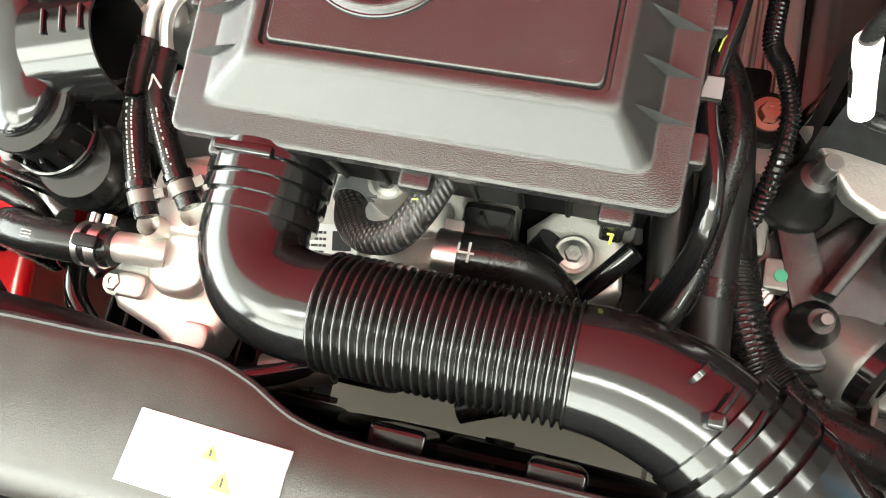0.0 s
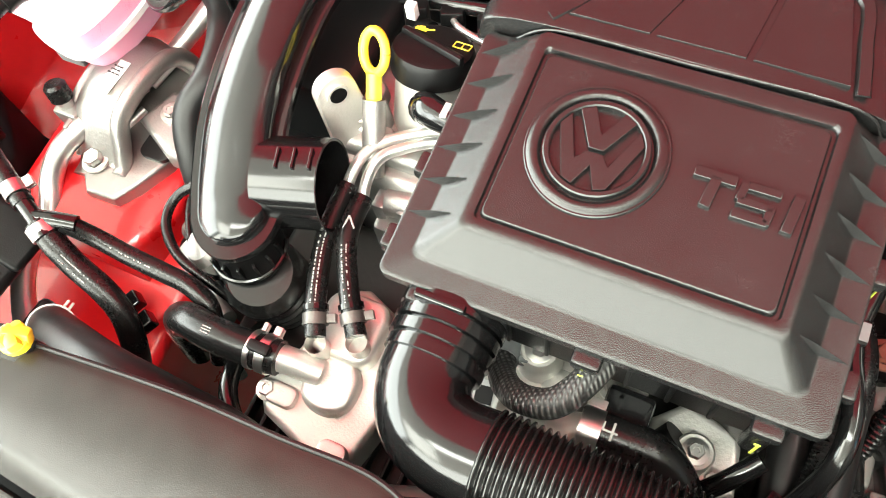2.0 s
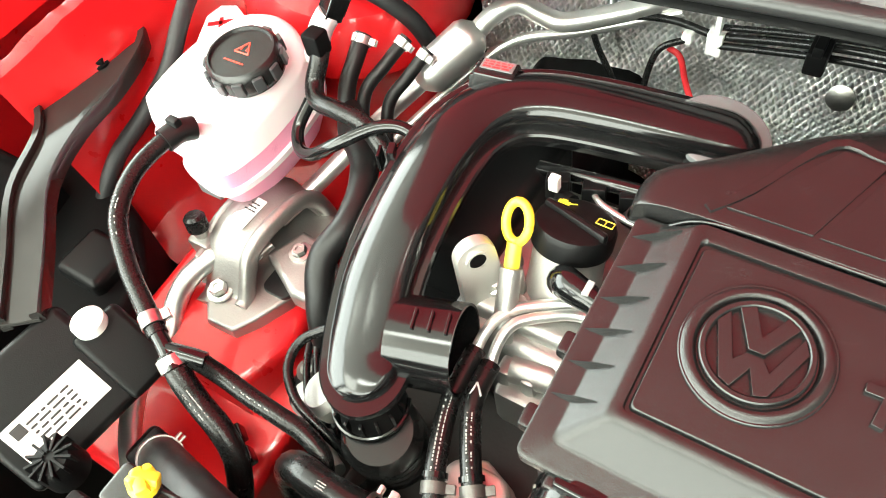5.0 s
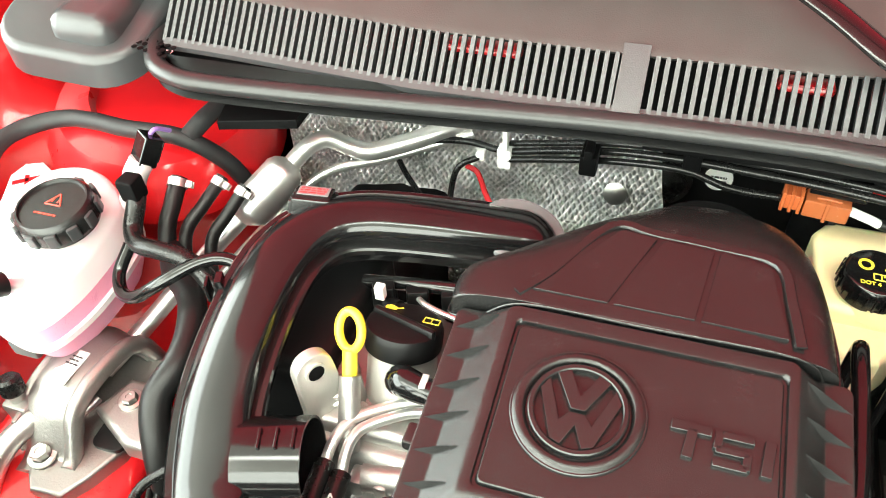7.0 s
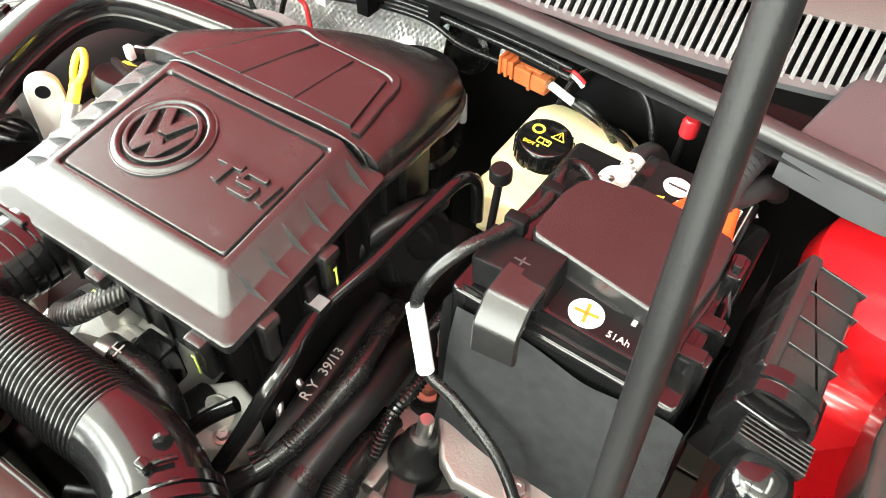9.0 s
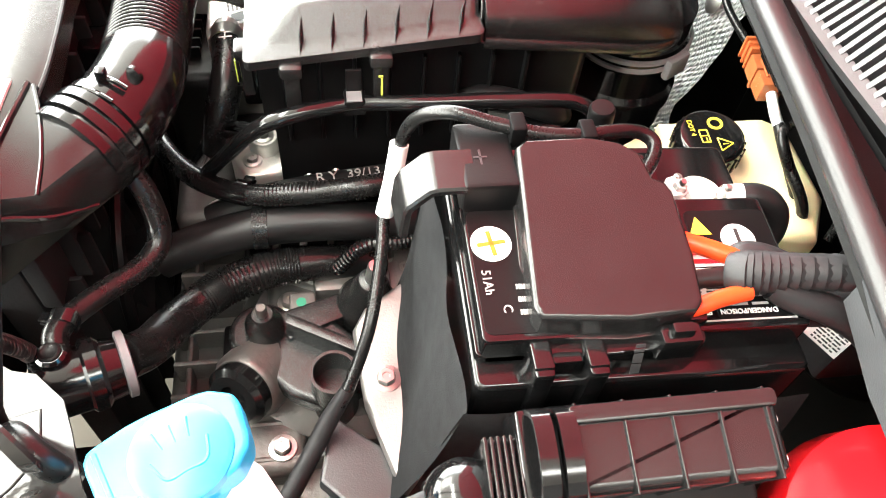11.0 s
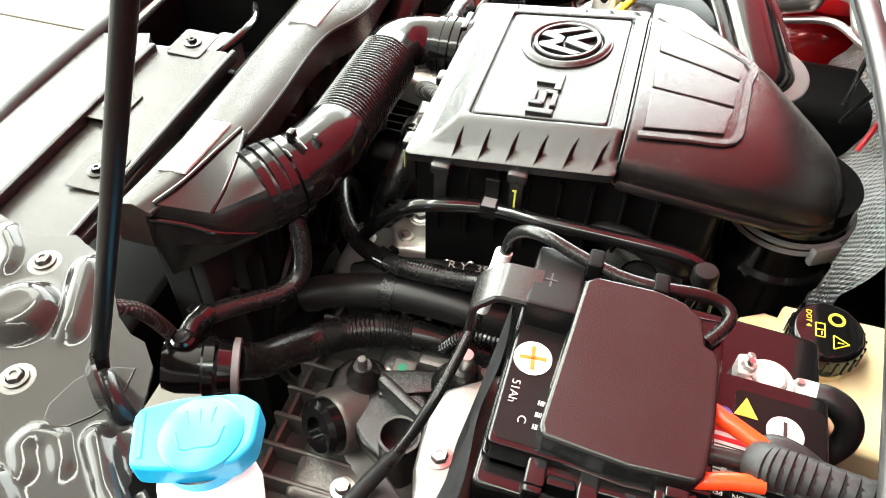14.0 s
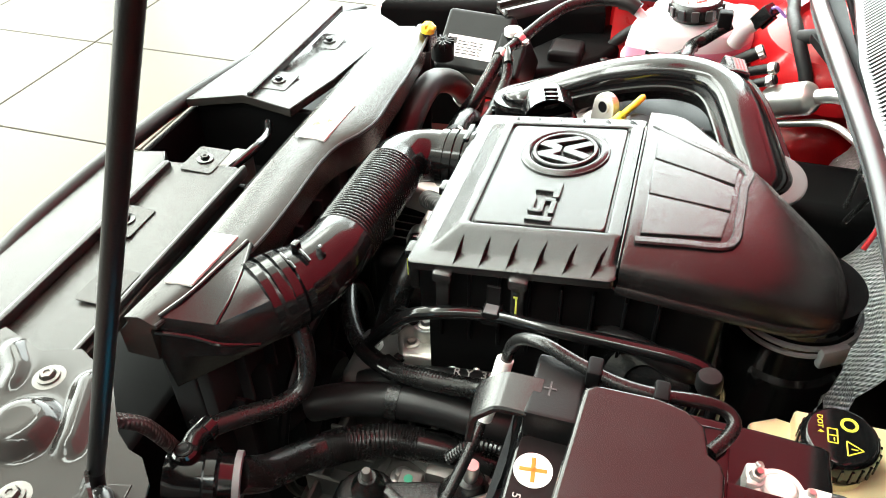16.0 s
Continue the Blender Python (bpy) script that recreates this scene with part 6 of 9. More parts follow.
part("ribs", b, M_RUBBER, hC)
hD = hose("upper_hose", [(0.378, -0.170, 0.688), (0.358, -0.172, 0.69), (0.334, -0.155, 0.686), (0.304, -0.124, 0.682), (0.284, -0.114, 0.69), (0.268, -0.118, 0.715), (0.256, -0.13, 0.74)], 0.0085, M_RUBBER, "black hose rising to the air duct scoop")
band(hD, (0.351, -0.169, 0.689), (-1, 0.2, 0), 0.009, 0.009, M_GLOSS, "clip_ring", lug=True)
tj = thing("hose_connector", (0.385, -0.165, 0.64), "black quick-fit hose connector with grey ring", "hose connector")
b = bmesh.new()
cd_ = Vector((-0.35, 0.9, -0.15)).normalized()
cb_ = Vector((0.388, -0.178, 0.668))
lathe(b, [(0, -0.01), (0.02, -0.01), (0.023, 0.0), (0.023, 0.02), (0.0255, 0.022), (0.0255, 0.03), (0.022, 0.033), (0.02, 0.044)], 32, toward(cb_, cd_))
lathe(b, [(0.0, 0.0), (0.010, 0.0), (0.010, 0.026), (0.008, 0.028), (0, 0.028)], 24, pose(0.378, -0.172, 0.668))
part("body", b, M_GLOSS, tj)
b = bmesh.new()
lathe(b, [(0.0195, 0), (0.0235, 0.001), (0.0235, 0.006), (0.0195, 0.007)], 32, toward(cb_ + cd_ * 0.043, cd_))
part("seal_ring", b, M_GREY, tj, "grey seal ring")
b = bmesh.new()
lathe(b, [(0.0065, 0), (0.007, 0.001), (0.0055, 0.0015), (0.004, 0.0008), (0, 0.0008)], 24, pose(0.378, -0.172, 0.696))
part("pin_cap", b, M_BOX, tj)
hose("bonnet_release_cable", [(0.398, -0.205, 0.745), (0.39, -0.19, 0.735), (0.38, -0.185, 0.705), (0.37, -0.19, 0.68), (0.35, -0.20, 0.64)], 0.006, M_BRAID, "braided black cable beside the lock carrier", "cable")

# lines round the filter housing
cl = hose("coolant_line", [(0.2, -0.09, 0.66), (0.215, -0.065, 0.70), (0.224, -0.042, 0.731), (0.224, -0.015, 0.744), (0.215, 0.03, 0.745), (0.222, 0.08, 0.75), (0.226, 0.143, 0.753), (0.229, 0.195, 0.752), (0.234, 0.215, 0.735), (0.235, 0.218, 0.69)], 0.0062, M_GLOSS, "glossy black coolant line along the filter housing")
b = bmesh.new()
rbox(b, 0.205, 0.221, 0.024, 0.04, 0.738, 0.752, 0.002)
rbox(b, 0.207, 0.210, 0.026, 0.038, 0.752, 0.772, 0.001)
part("holder", b, M_BOX, cl)
b = bmesh.new()
rbox(b, 0.2055, 0.2205, 0.026, 0.0375, 0.7515, 0.7528, 0.0004)
part("white_band", b, M_GREY, cl, "pale band on the holder")
kn = thing("vent_stick", (0.262, 0.195, 0.62), "upright black stick with round cap", "knob")
part("stick", tube(bmesh.new(), [(0.258, 0.19, 0.66), (0.26, 0.196, 0.70), (0.262, 0.203, 0.765)], 0.0035, 12), M_GLOSS, kn)
b = bmesh.new()
lathe(b, [(0.007, 0), (0.0095, 0.003), (0.0095, 0.012), (0.008, 0.0145), (0, 0.015)], 24, pose(0.262, 0.204, 0.763, 4, 0, 0))
part("cap", b, M_BOX, kn)
sl2 = hose("corrugated_sleeve", [(0.262, 0.2, 0.66), (0.258, 0.144, 0.66), (0.258, 0.112, 0.66), (0.267, 0.097, 0.658), (0.276, 0.07, 0.652), (0.273, 0.035, 0.645), (0.27, 0.01, 0.61)], 0.0055, M_BELLOWS, "black corrugated wiring sleeve", "wiring")
S = spl([(0.258, 0.144, 0.66), (0.258, 0.112, 0.66), (0.267, 0.097, 0.658), (0.276, 0.07, 0.652), (0.273, 0.035, 0.645), (0.27, 0.01, 0.61)], 10)
for i in range(len(S) - 1):
    part("ring", lathe(bmesh.new(), [(0.0053, -0.001), (0.0066, 0), (0.0053, 0.001)], 14, toward(S[i], Vector(S[i + 1] - S[i]))), M_BELLOWS, sl2)
hose("hanging_hose", [(0.195, -0.045, 0.70), (0.18, -0.062, 0.69), (0.163, -0.078, 0.668), (0.15, -0.095, 0.64), (0.14, -0.11, 0.61)], 0.0062, M_GLOSS, "glossy black hose running below the filter housing")
hose("hanging_hose", [(0.15, -0.04, 0.66), (0.13, -0.065, 0.64), (0.118, -0.085, 0.62), (0.115, -0.1, 0.6)], 0.0125, M_RUBBER2, "short thick black hose below the filter housing")
b = bmesh.new()
rbox(b, 0.098, 0.128, -0.06, -0.035, 0.665, 0.71, 0.004)
rbox(b, 0.105, 0.121, -0.063, -0.059, 0.675, 0.70, 0.002)
cnp = solo("sensor_plug", b, M_GLOSS, "square black sensor plug below the filter housing", "connector")
ox = thing("pipe_sensor", (0.171, 0.014, 0.62), "brass-ringed sensor with two bent metal pipes", "sensor")
b = bmesh.new()
lathe(b, [(0.011, -0.02), (0.011, 0.0), (0.0125, 0.001), (0.0125, 0.006), (0.009, 0.01), (0, 0.01)], 24, toward((0.172, 0.014, 0.668), (0.3, -0.1, 1)))
part("body", b, M_BOX, ox)
b = bmesh.new()
for k in range(3):
    lathe(b, [(0.0105, 0), (0.0122, 0.001), (0.0105, 0.002)], 24, toward((0.173, 0.0135, 0.678 + 0.003 * k), (0.3, -0.1, 1)))
part("brass_ring", b, mat("brass", (0.6, 0.38, 0.12), 0.3, metal=1.0), ox, "brass ring")
b = bmesh.new()
rbox(b, 0.146, 0.164, 0.0, 0.022, 0.67, 0.69, 0.003)
part("bracket", b, M_CREAM, ox)
for k, P in enumerate(([(0.176, 0.012, 0.662), (0.184, 0.0, 0.65), (0.196, -0.012, 0.64), (0.2, -0.02, 0.625)], [(0.178, 0.02, 0.662), (0.186, 0.016, 0.652), (0.198, 0.014, 0.642), (0.20, 0.014, 0.62)])):
    part("metal_line", tube(bmesh.new(), P, 0.0035, 10), M_TUBE, ox)
vp = thing("vacuum_pump", (0.19, 0.165, 0.66), "round black pump cover with white moulded lettering", "pump")
b = bmesh.new()
vm = toward((0.205, 0.165, 0.69), (0.75, -0.1, 0.65))
lathe(b, [(0.042, -0.05), (0.042, 0.0), (0.036, 0.008), (0.018, 0.01), (0.016, 0.006), (0, 0.006)], 40, vm)
part("cover", b, M_GLOSS, vp)
words("Made in Hungary", 0.0058, vm @ pose(0, 0.026, 0.0092, 0, 0, 0), M_PRINT, vp)
hose("vacuum_hose", [(0.20, 0.20, 0.71), (0.215, 0.185, 0.728), (0.205, 0.15, 0.735), (0.19, 0.12, 0.725), (0.175, 0.1, 0.70)], 0.009, M_RUBBER2, "curved black vacuum hose beside the pump")

# ---- battery with felt jacket, fuse box, clamps and leads ----
bt = thing("battery", (0.376, 0.18, 0.6), "black car battery with white printed labels", "battery")


def bz(x, y):
    """The battery leans a little: its rear and outer side stand lower."""
    return -0.05 * (y - 0.10) - 0.05 * (x - 0.39)


b = bmesh.new()
prism(b, rrect(0.292, 0.463, 0.082, 0.284, 0.006), 0.60, 0.770, 0.004, tilt=bz, seg=3)
prism(b, rrect(0.300, 0.447, 0.084, 0.118, 0.004), 0.765, 0.777, 0.002, tilt=bz)
prism(b, rrect(0.355, 0.447, 0.086, 0.28, 0.004), 0.765, 0.7925, 0.003, tilt=bz)
part("case", b, M_GLOSS, bt)
b = bmesh.new()
prism(b, rrect(0.362, 0.443, 0.0885, 0.122, 0.005), 0.7925, 0.7931, 0.0001, tilt=bz)
lab = part("front_label", b, M_BOX, bt, "dark printed label")


def bpose(x, y, rz, lift=0.0):
    return Matrix.Translation((x, y, 0.7932 + lift + bz(x, y))) @ Matrix.Rotation(-0.05, 4, 'X') @ Matrix.Rotation(0.05, 4, 'Y') @ Matrix.Rotation(radians(rz), 4, 'Z')


b = bmesh.new()
lathe(b, [(0.012, 0), (0.012, 0.0006), (0, 0.0006)], 32, bpose(0.3855, 0.1005, 0))
plus = part("plus_disc", b, M_LABEL, lab, "white disc with plus sign")
b = bmesh.new()
rbox(b, -0.0085, 0.0085, -0.0013, 0.0013, 0.0006, 0.0009, 0, m=bpose(0.3855, 0.1005, 8))
rbox(b, -0.0013, 0.0013, -0.0085, 0.0085, 0.0006, 0.0009, 0, m=bpose(0.3855, 0.1005, 8))
part("plus_sign", b, mat("orange_print", (0.7, 0.16, 0.01), 0.5, bump=0), lab)
words("51Ah", 0.0075, bpose(0.411, 0.0945, 2, 0.0002) @ pose(0, 0, 0, 0, 0, 0), M_PRINT, lab)
words("C", 0.0075, bpose(0.428, 0.103, 2, 0.0002), M_PRINT, lab)
b = bmesh.new()
bars(b, bpose(0.420, 0.114, 90, 0), -0.004, 0.004, -0.012, 0.012, 3, seed=3)
part("print_bars", b, M_PRINT, lab)
b = bmesh.new()
prism(b, rrect(0.366, 0.443, 0.224, 0.277, 0.004), 0.7925, 0.7931, 0.0001, tilt=bz)
lab2 = part("rear_label", b, M_BOX, bt, "dark label with warning panels")
b = bmesh.new()
lathe(b, [(0.011, 0), (0.011, 0.0006), (0, 0.0006)], 32, bpose(0.388, 0.2535, 0))
part("minus_disc", b, M_LABEL, lab2, "white disc with minus sign")
b = bmesh.new()
rbox(b, -0.0075, 0.0075, -0.0012, 0.0012, 0.0006, 0.0009, 0, m=bpose(0.388, 0.2535, 0))
part("minus_sign", b, M_INK, lab2)
def on_case(q, z0=0.7932, z1=0.7937):
    b = bmesh.new()
    for x0, x1, y0, y1 in q:
        rbox(b, x0, x1, y0, y1, z0, z1, 0)
    for v in b.verts:
        v.co.z += bz(v.co.x, v.co.y)
    return b


part("danger_border", on_case([(0.4265, 0.4275, 0.205, 0.271), (0.4415, 0.4425, 0.205, 0.271), (0.4275, 0.4415, 0.270, 0.271)]), M_PRINT, lab2, "thin white border")
words("DANGER/POISON", 0.0045, bpose(0.4365, 0.243, -90, 0.0003), M_LABEL, lab2)
words("PELIG", 0.0045, bpose(0.4365, 0.2145, -90, 0.0003), M_LABEL, lab2)
b = bmesh.new()
bars(b, bpose(0.431, 0.24, 90, 0.0002), -0.027, 0.027, -0.002, 0.002, 1, depth=0.0003, seed=6)
part("print_bars", b, M_PRINT, lab2)
np_ = part("notice_panel", on_case([(0.4075, 0.4255, 0.204, 0.271)]), M_LABEL, lab2, "white notice panel")
b = bmesh.new()
bars(b, bpose(0.4165, 0.2375, 90, 0.0006), -0.031, 0.031, -0.0075, 0.0075, 7, depth=0.0003, seed=9)
part("print_bars", b, M_INK, np_)
part("stripe_panel", on_case([(0.393, 0.4065, 0.204, 0.240)]), M_LABEL, lab2)
part("red_stripe", on_case([(0.3955, 0.3985, 0.205, 0.239), (0.4015, 0.4045, 0.205, 0.239)], 0.7937, 0.7940), M_REDP, lab2)
b = bmesh.new()
prism(b, [(-0.007, -0.006), (0.007, -0.006), (0, 0.007)], 0, 0.0006, 0, m=bpose(0.378, 0.2305, 90))
part("warning_triangle", b, M_YMARK, lab2)
b = bmesh.new()
lathe(b, [(0.006, 0), (0.006, 0.0006), (0, 0.0006)], 20, bpose(0.387, 0.2175, 0))
part("blue_ring", b, mat("blue_print", (0.05, 0.08, 0.4), 0.5, bump=0), lab2)
b = bmesh.new()
lathe(b, [(0.0135, 0), (0.0125, 0.016), (0.0115, 0.017), (0, 0.0175)], 28, pose(0.345, 0.104, 0.776))
part("plus_post", b, M_STEEL, bt)

fj = thing("felt_jacket", (0.38, 0.17, 0.6), "dark felt insulating jacket wrapped round the battery", "battery jacket")
for nm, P in (("front_flap", [(0.294, 0.055, 0.60), (0.475, 0.036, 0.60), (0.472, 0.076, 0.757), (0.303, 0.078, 0.765)]), ("outer_flap", [(0.474, 0.036, 0.60), (0.482, 0.285, 0.60), (0.474, 0.283, 0.742), (0.472, 0.077, 0.757)]), ("inner_flap", [(0.295, 0.056, 0.60), (0.294, 0.29, 0.60), (0.290, 0.29, 0.745), (0.291, 0.079, 0.762)])):
    b = bmesh.new()
    rows = []
    for s in np.linspace(0, 1, 24):
        lo, hi = Vector(P[0]).lerp(Vector(P[1]), s), Vector(P[3]).lerp(Vector(P[2]), s)
        rows.append([lo.lerp(hi, t) + Vector((0.0015 * math.sin(17 * s + 6 * t), 0.002 * math.sin(11 * s + 4 * t), 0.003 * math.sin(9 * s) * t)) for t in np.linspace(0, 1, 12)])
    loft(b, rows, closed=False)
    bmesh.ops.solidify(b, geom=b.faces[:], thickness=0.005)
    part(nm, b, M_FELT, fj)
wl = thing("tray_tag", (0.43, 0.3175, 0.735), "small white printed tag behind the battery", "label")
tg = pose(0.43, 0.3175, 0.735, 0, 0, 30)
tag_ = part("paper", rbox(bmesh.new(), -0.0148, 0.0148, -0.011, 0.011, -0.0008, 0.0, 0.0003, m=tg), M_LABEL, wl)
b = bmesh.new()
bars(b, tg @ pose(0.004, 0, 0), -0.009, 0.009, -0.009, 0.009, 6, depth=0.0003, seed=31)
part("print_bars", b, M_INK, tag_)

fb = thing("fuse_box", (0.388, 0.165, 0.775), "black fuse box clipped on top of the battery", "fuse box")


def fz(x, y):
    return -0.12 * (x - 0.33) + 0.02 * (y - 0.16)


b = bmesh.new()
prism(b, rrect(0.323, 0.455, 0.112, 0.214, 0.006), 0.775, 0.796, 0.003, tilt=fz)
rbox(b, 0.356, 0.446, 0.2, 0.212, 0.785, 0.795, 0.002)
part("base", b, M_GLOSS, fb)
b = bmesh.new()
o_ = [(0.3285, 0.127), (0.334, 0.121), (0.436, 0.1135), (0.443, 0.117), (0.448, 0.165), (0.4465, 0.200), (0.441, 0.206), (0.413, 0.2085), (0.372, 0.208), (0.3645, 0.205), (0.361, 0.1985), (0.352, 0.197), (0.343, 0.195), (0.334, 0.184), (0.329, 0.166)]
t_ = bmesh.new()
prism(t_, o_, 0.799, 0.8195, 0.0032, tilt=fz, seg=3)
prism(t_, [(0.388 + (x - 0.388) * 1.035, 0.161 + (y - 0.161) * 1.04) for x, y in o_], 0.795, 0.8015, 0.001, tilt=fz)
join_in(b, t_)
part("lid", b, M_FINE, fb)
for nm, q in (("front_strap", (0.452, 0.463, 0.112, 0.124)), ("rear_strap", (0.452, 0.464, 0.142, 0.154))):
    b = bmesh.new()
    rbox(b, q[0] - 0.01, q[1], q[2], q[3], 0.778, 0.786, 0.002)
    rbox(b, q[0], q[1] + 0.004, q[2], q[3], 0.70, 0.784, 0.003)
    part(nm, b, M_GLOSS, fb)
b = bmesh.new()
rbox(b, 0.45, 0.458, 0.124, 0.142, 0.742, 0.781, 0.002)
part("strap_catch", b, M_GLOSS, fb)
b = bmesh.new()
rbox(b, 0.447, 0.460, 0.181, 0.205, 0.776, 0.797, 0.003)
rbox(b, 0.450, 0.457, 0.186, 0.199, 0.792, 0.803, 0.002)
part("latch", b, M_GLOSS, fb)
b = bmesh.new()
bars(b, toward((0.4595, 0.17, 0.783), (1, 0, 0.3)) @ pose(0, 0, 0, 0, 0, 90), -0.012, 0.012, -0.003, 0.003, 1, 0.9, 0.0004, seed=2)
part("moulded_mark", b, M_GREYD, fb)
b = bmesh.new()
for k in range(3):
    rbox(b, 0.326 + 0.002 * k, 0.330 + 0.002 * k, 0.135 + 0.016 * k, 0.139 + 0.016 * k, 0.794, 0.808, 0.0008)
part("hinge_lugs", b, M_GLOSS, fb)

pc = thing("terminal_cover", (0.335, 0.1, 0.78), "grey plastic cover over the positive battery terminal", "terminal cover")
b = bmesh.new()
rbox(b, 0.305, 0.361, 0.087, 0.121, 0.785, 0.8125, 0.003, m=Matrix.Translation((0.334, 0.1, 0.80)) @ Matrix.Rotation(radians(-4), 4, 'Y') @ Matrix.Translation((-0.334, -0.1, -0.80)))
rbox(b, 0.300, 0.310, 0.112, 0.126, 0.79, 0.806, 0.002)
part("hood", b, M_BOX, pc)
b = bmesh.new()
S = [(0.344, 0.095, 0.8105), (0.344, 0.073, 0.8105), (0.344, 0.068, 0.809), (0.3445, 0.056, 0.797), (0.345, 0.0535, 0.792), (0.346, 0.0515, 0.772)]
loft(b, rings_along(S, lambda i, s: [(-0.015, -0.003), (0.015, -0.003), (0.016, -0.002), (0.016, 0.001), (0.0145, 0.0025), (-0.0145, 0.0025), (-0.016, 0.001), (-0.016, -0.002)]))
part("flap", b, M_FINE, pc)
b = bmesh.new()
rbox(b, -0.006, 0.006, -0.0006, 0.0006, 0, 0.0005, 0, m=pose(0.336, 0.10, 0.8127, 0, 0, 0))
rbox(b, -0.0006, 0.0006, -0.004, 0.004, 0, 0.0005, 0, m=pose(0.336, 0.10, 0.8127, 0, 0, 0))
part("moulded_cross", b, M_GREYD, pc)

bc = hose("battery_lead", [(0.45, -0.03, 0.60), (0.432, -0.016, 0.613), (0.412, -0.001, 0.628), (0.402, 0.013, 0.652), (0.371, 0.031, 0.684), (0.325, 0.043, 0.706), (0.2965, 0.0475, 0.717), (0.280, 0.058, 0.762), (0.287, 0.067, 0.797), (0.302, 0.086, 0.817), (0.313, 0.112, 0.817), (0.3215, 0.14, 0.815), (0.323, 0.165, 0.814), (0.318, 0.19, 0.811), (0.3155, 0.207, 0.806), (0.322, 0.2145, 0.803), (0.333, 0.211, 0.801), (0.345, 0.202, 0.798)], 0.0046, M_RUBBER, "thick black battery lead with white sleeve", "cable", n=7)
b = bmesh.new()
tube(b, [(0.2965, 0.0475, 0.715), (0.288, 0.0535, 0.74), (0.2795, 0.0585, 0.768)], 0.0066, 16)
part("paper_sleeve", b, M_LABEL, bc, "white paper sleeve")
b = bmesh.new()
bars(b, toward((0.2955, 0.0515, 0.735), (1, -0.3, 0.3)), -0.003, 0.003, -0.012, 0.0, 6, seed=12)
part("print_bars", b, M_INK, bc)
for p in ((0.317, 0.125, 0.815), (0.3225, 0.168, 0.812)):
    b = bmesh.new()
    rbox(b, p[0] - 0.008, p[0] + 0.008, p[1] - 0.005, p[1] + 0.005, p[2] - 0.008, p[2] + 0.008, 0.002)
    part("clip", b, M_DARK, bc)
part("end_boot", tube(bmesh.new(), [(0.47, -0.045, 0.585, 0.0075), (0.432, -0.016, 0.613, 0.007), (0.412, -0.001, 0.629, 0.0068), (0.401, 0.014, 0.654, 0.0052)], seg=14), M_TAPE, bc)

ng = thing("negative_terminal", (0.34, 0.25, 0.76), "cast metal negative battery clamp with bolts", "terminal")
b = bmesh.new()
lathe(b, [(0.0165, 0), (0.0165, 0.009), (0.0150, 0.0115), (0.0115, 0.0118), (0.0110, 0.0095)], 32, pose(0.344, 0.247, 0.7655))
rbox(b, 0.331, 0.348, 0.2265, 0.2345, 0.764, 0.781, 0.0025, 2)
rbox(b, 0.329, 0.340, 0.231, 0.243, 0.765, 0.777, 0.003, 2)
rbox(b, 0.340, 0.352, 0.258, 0.272, 0.765, 0.7745, 0.003, 2)
part("clamp", b, M_TIN, ng)
b = bmesh.new()
lathe(b, [(0.0113, 0), (0.0108, 0.012), (0.009, 0.0145), (0.003, 0.015), (0, 0.0145)], 28, pose(0.344, 0.247, 0.7655))
part("post", b, M_TIN, ng, "dull lead battery post")
b = bmesh.new()
lathe(b, [(0.0085, -0.010), (0.0092, -0.008), (0.0092, 0.006), (0.0078, 0.010)], 24, toward((0.3465, 0.2735, 0.7735), (0.1, 1, 0.08)))
part("lug", b, M_TIN, ng)
for p, q in (((0.341, 0.2325, 0.779), (0.1, 0.1, 1)), ((0.345, 0.2645, 0.7745), (0, 0, 1)), ((0.334, 0.2335, 0.773), (-0.3, 0.2, 1))):
    bolt_ = part("bolt", hexhead(bmesh.new(), toward(p, q), 0.0046, 0.006, 0.0062), M_TIN, ng)
    b = bmesh.new()
    lathe(b, [(0.0028, 0.004), (0.0028, 0.0085), (0.002, 0.0095), (0, 0.0095)], 14, toward(p, q))
    part("thread_end", b, M_STEEL, bolt_)
nl = hose("earth_lead", [(0.347, 0.276, 0.775, 0.0088), (0.3485, 0.2835, 0.776, 0.0092), (0.352, 0.292, 0.774, 0.0092), (0.357, 0.2985, 0.767, 0.0088), (0.363, 0.2985, 0.756, 0.0082), (0.369, 0.291, 0.744, 0.0078), (0.374, 0.284, 0.72, 0.0075), (0.376, 0.282, 0.68, 0.0075)], 0.009, M_RUBBER2, "short looped black earth lead", "cable")

for P, r in (([(0.386, 0.198, 0.796), (0.396, 0.211, 0.7995), (0.403, 0.223, 0.8005), (0.411, 0.238, 0.80)], 0.0055), ([(0.440, 0.198, 0.793), (0.438, 0.210, 0.7965), (0.4355, 0.221, 0.798), (0.433, 0.238, 0.799)], 0.005)):
    hose("orange_cable", P, r, M_ORANGE, "bright orange battery cable into the taped loom", "cable", group="orange battery cables")
LP = [(0.4215, 0.2345, 0.799, 0.0118), (0.4215, 0.243, 0.80, 0.0125), (0.422, 0.258, 0.80, 0.0110), (0.424, 0.280, 0.80, 0.0104), (0.427, 0.305, 0.799, 0.0104), (0.432, 0.335, 0.79, 0.0104), (0.437, 0.36, 0.76, 0.0102)]
loom = hose("taped_loom", LP, 0.012, M_TAPE, "tape-wound grey cable loom behind the battery", "wiring loom")
S = spl(LP, 3)
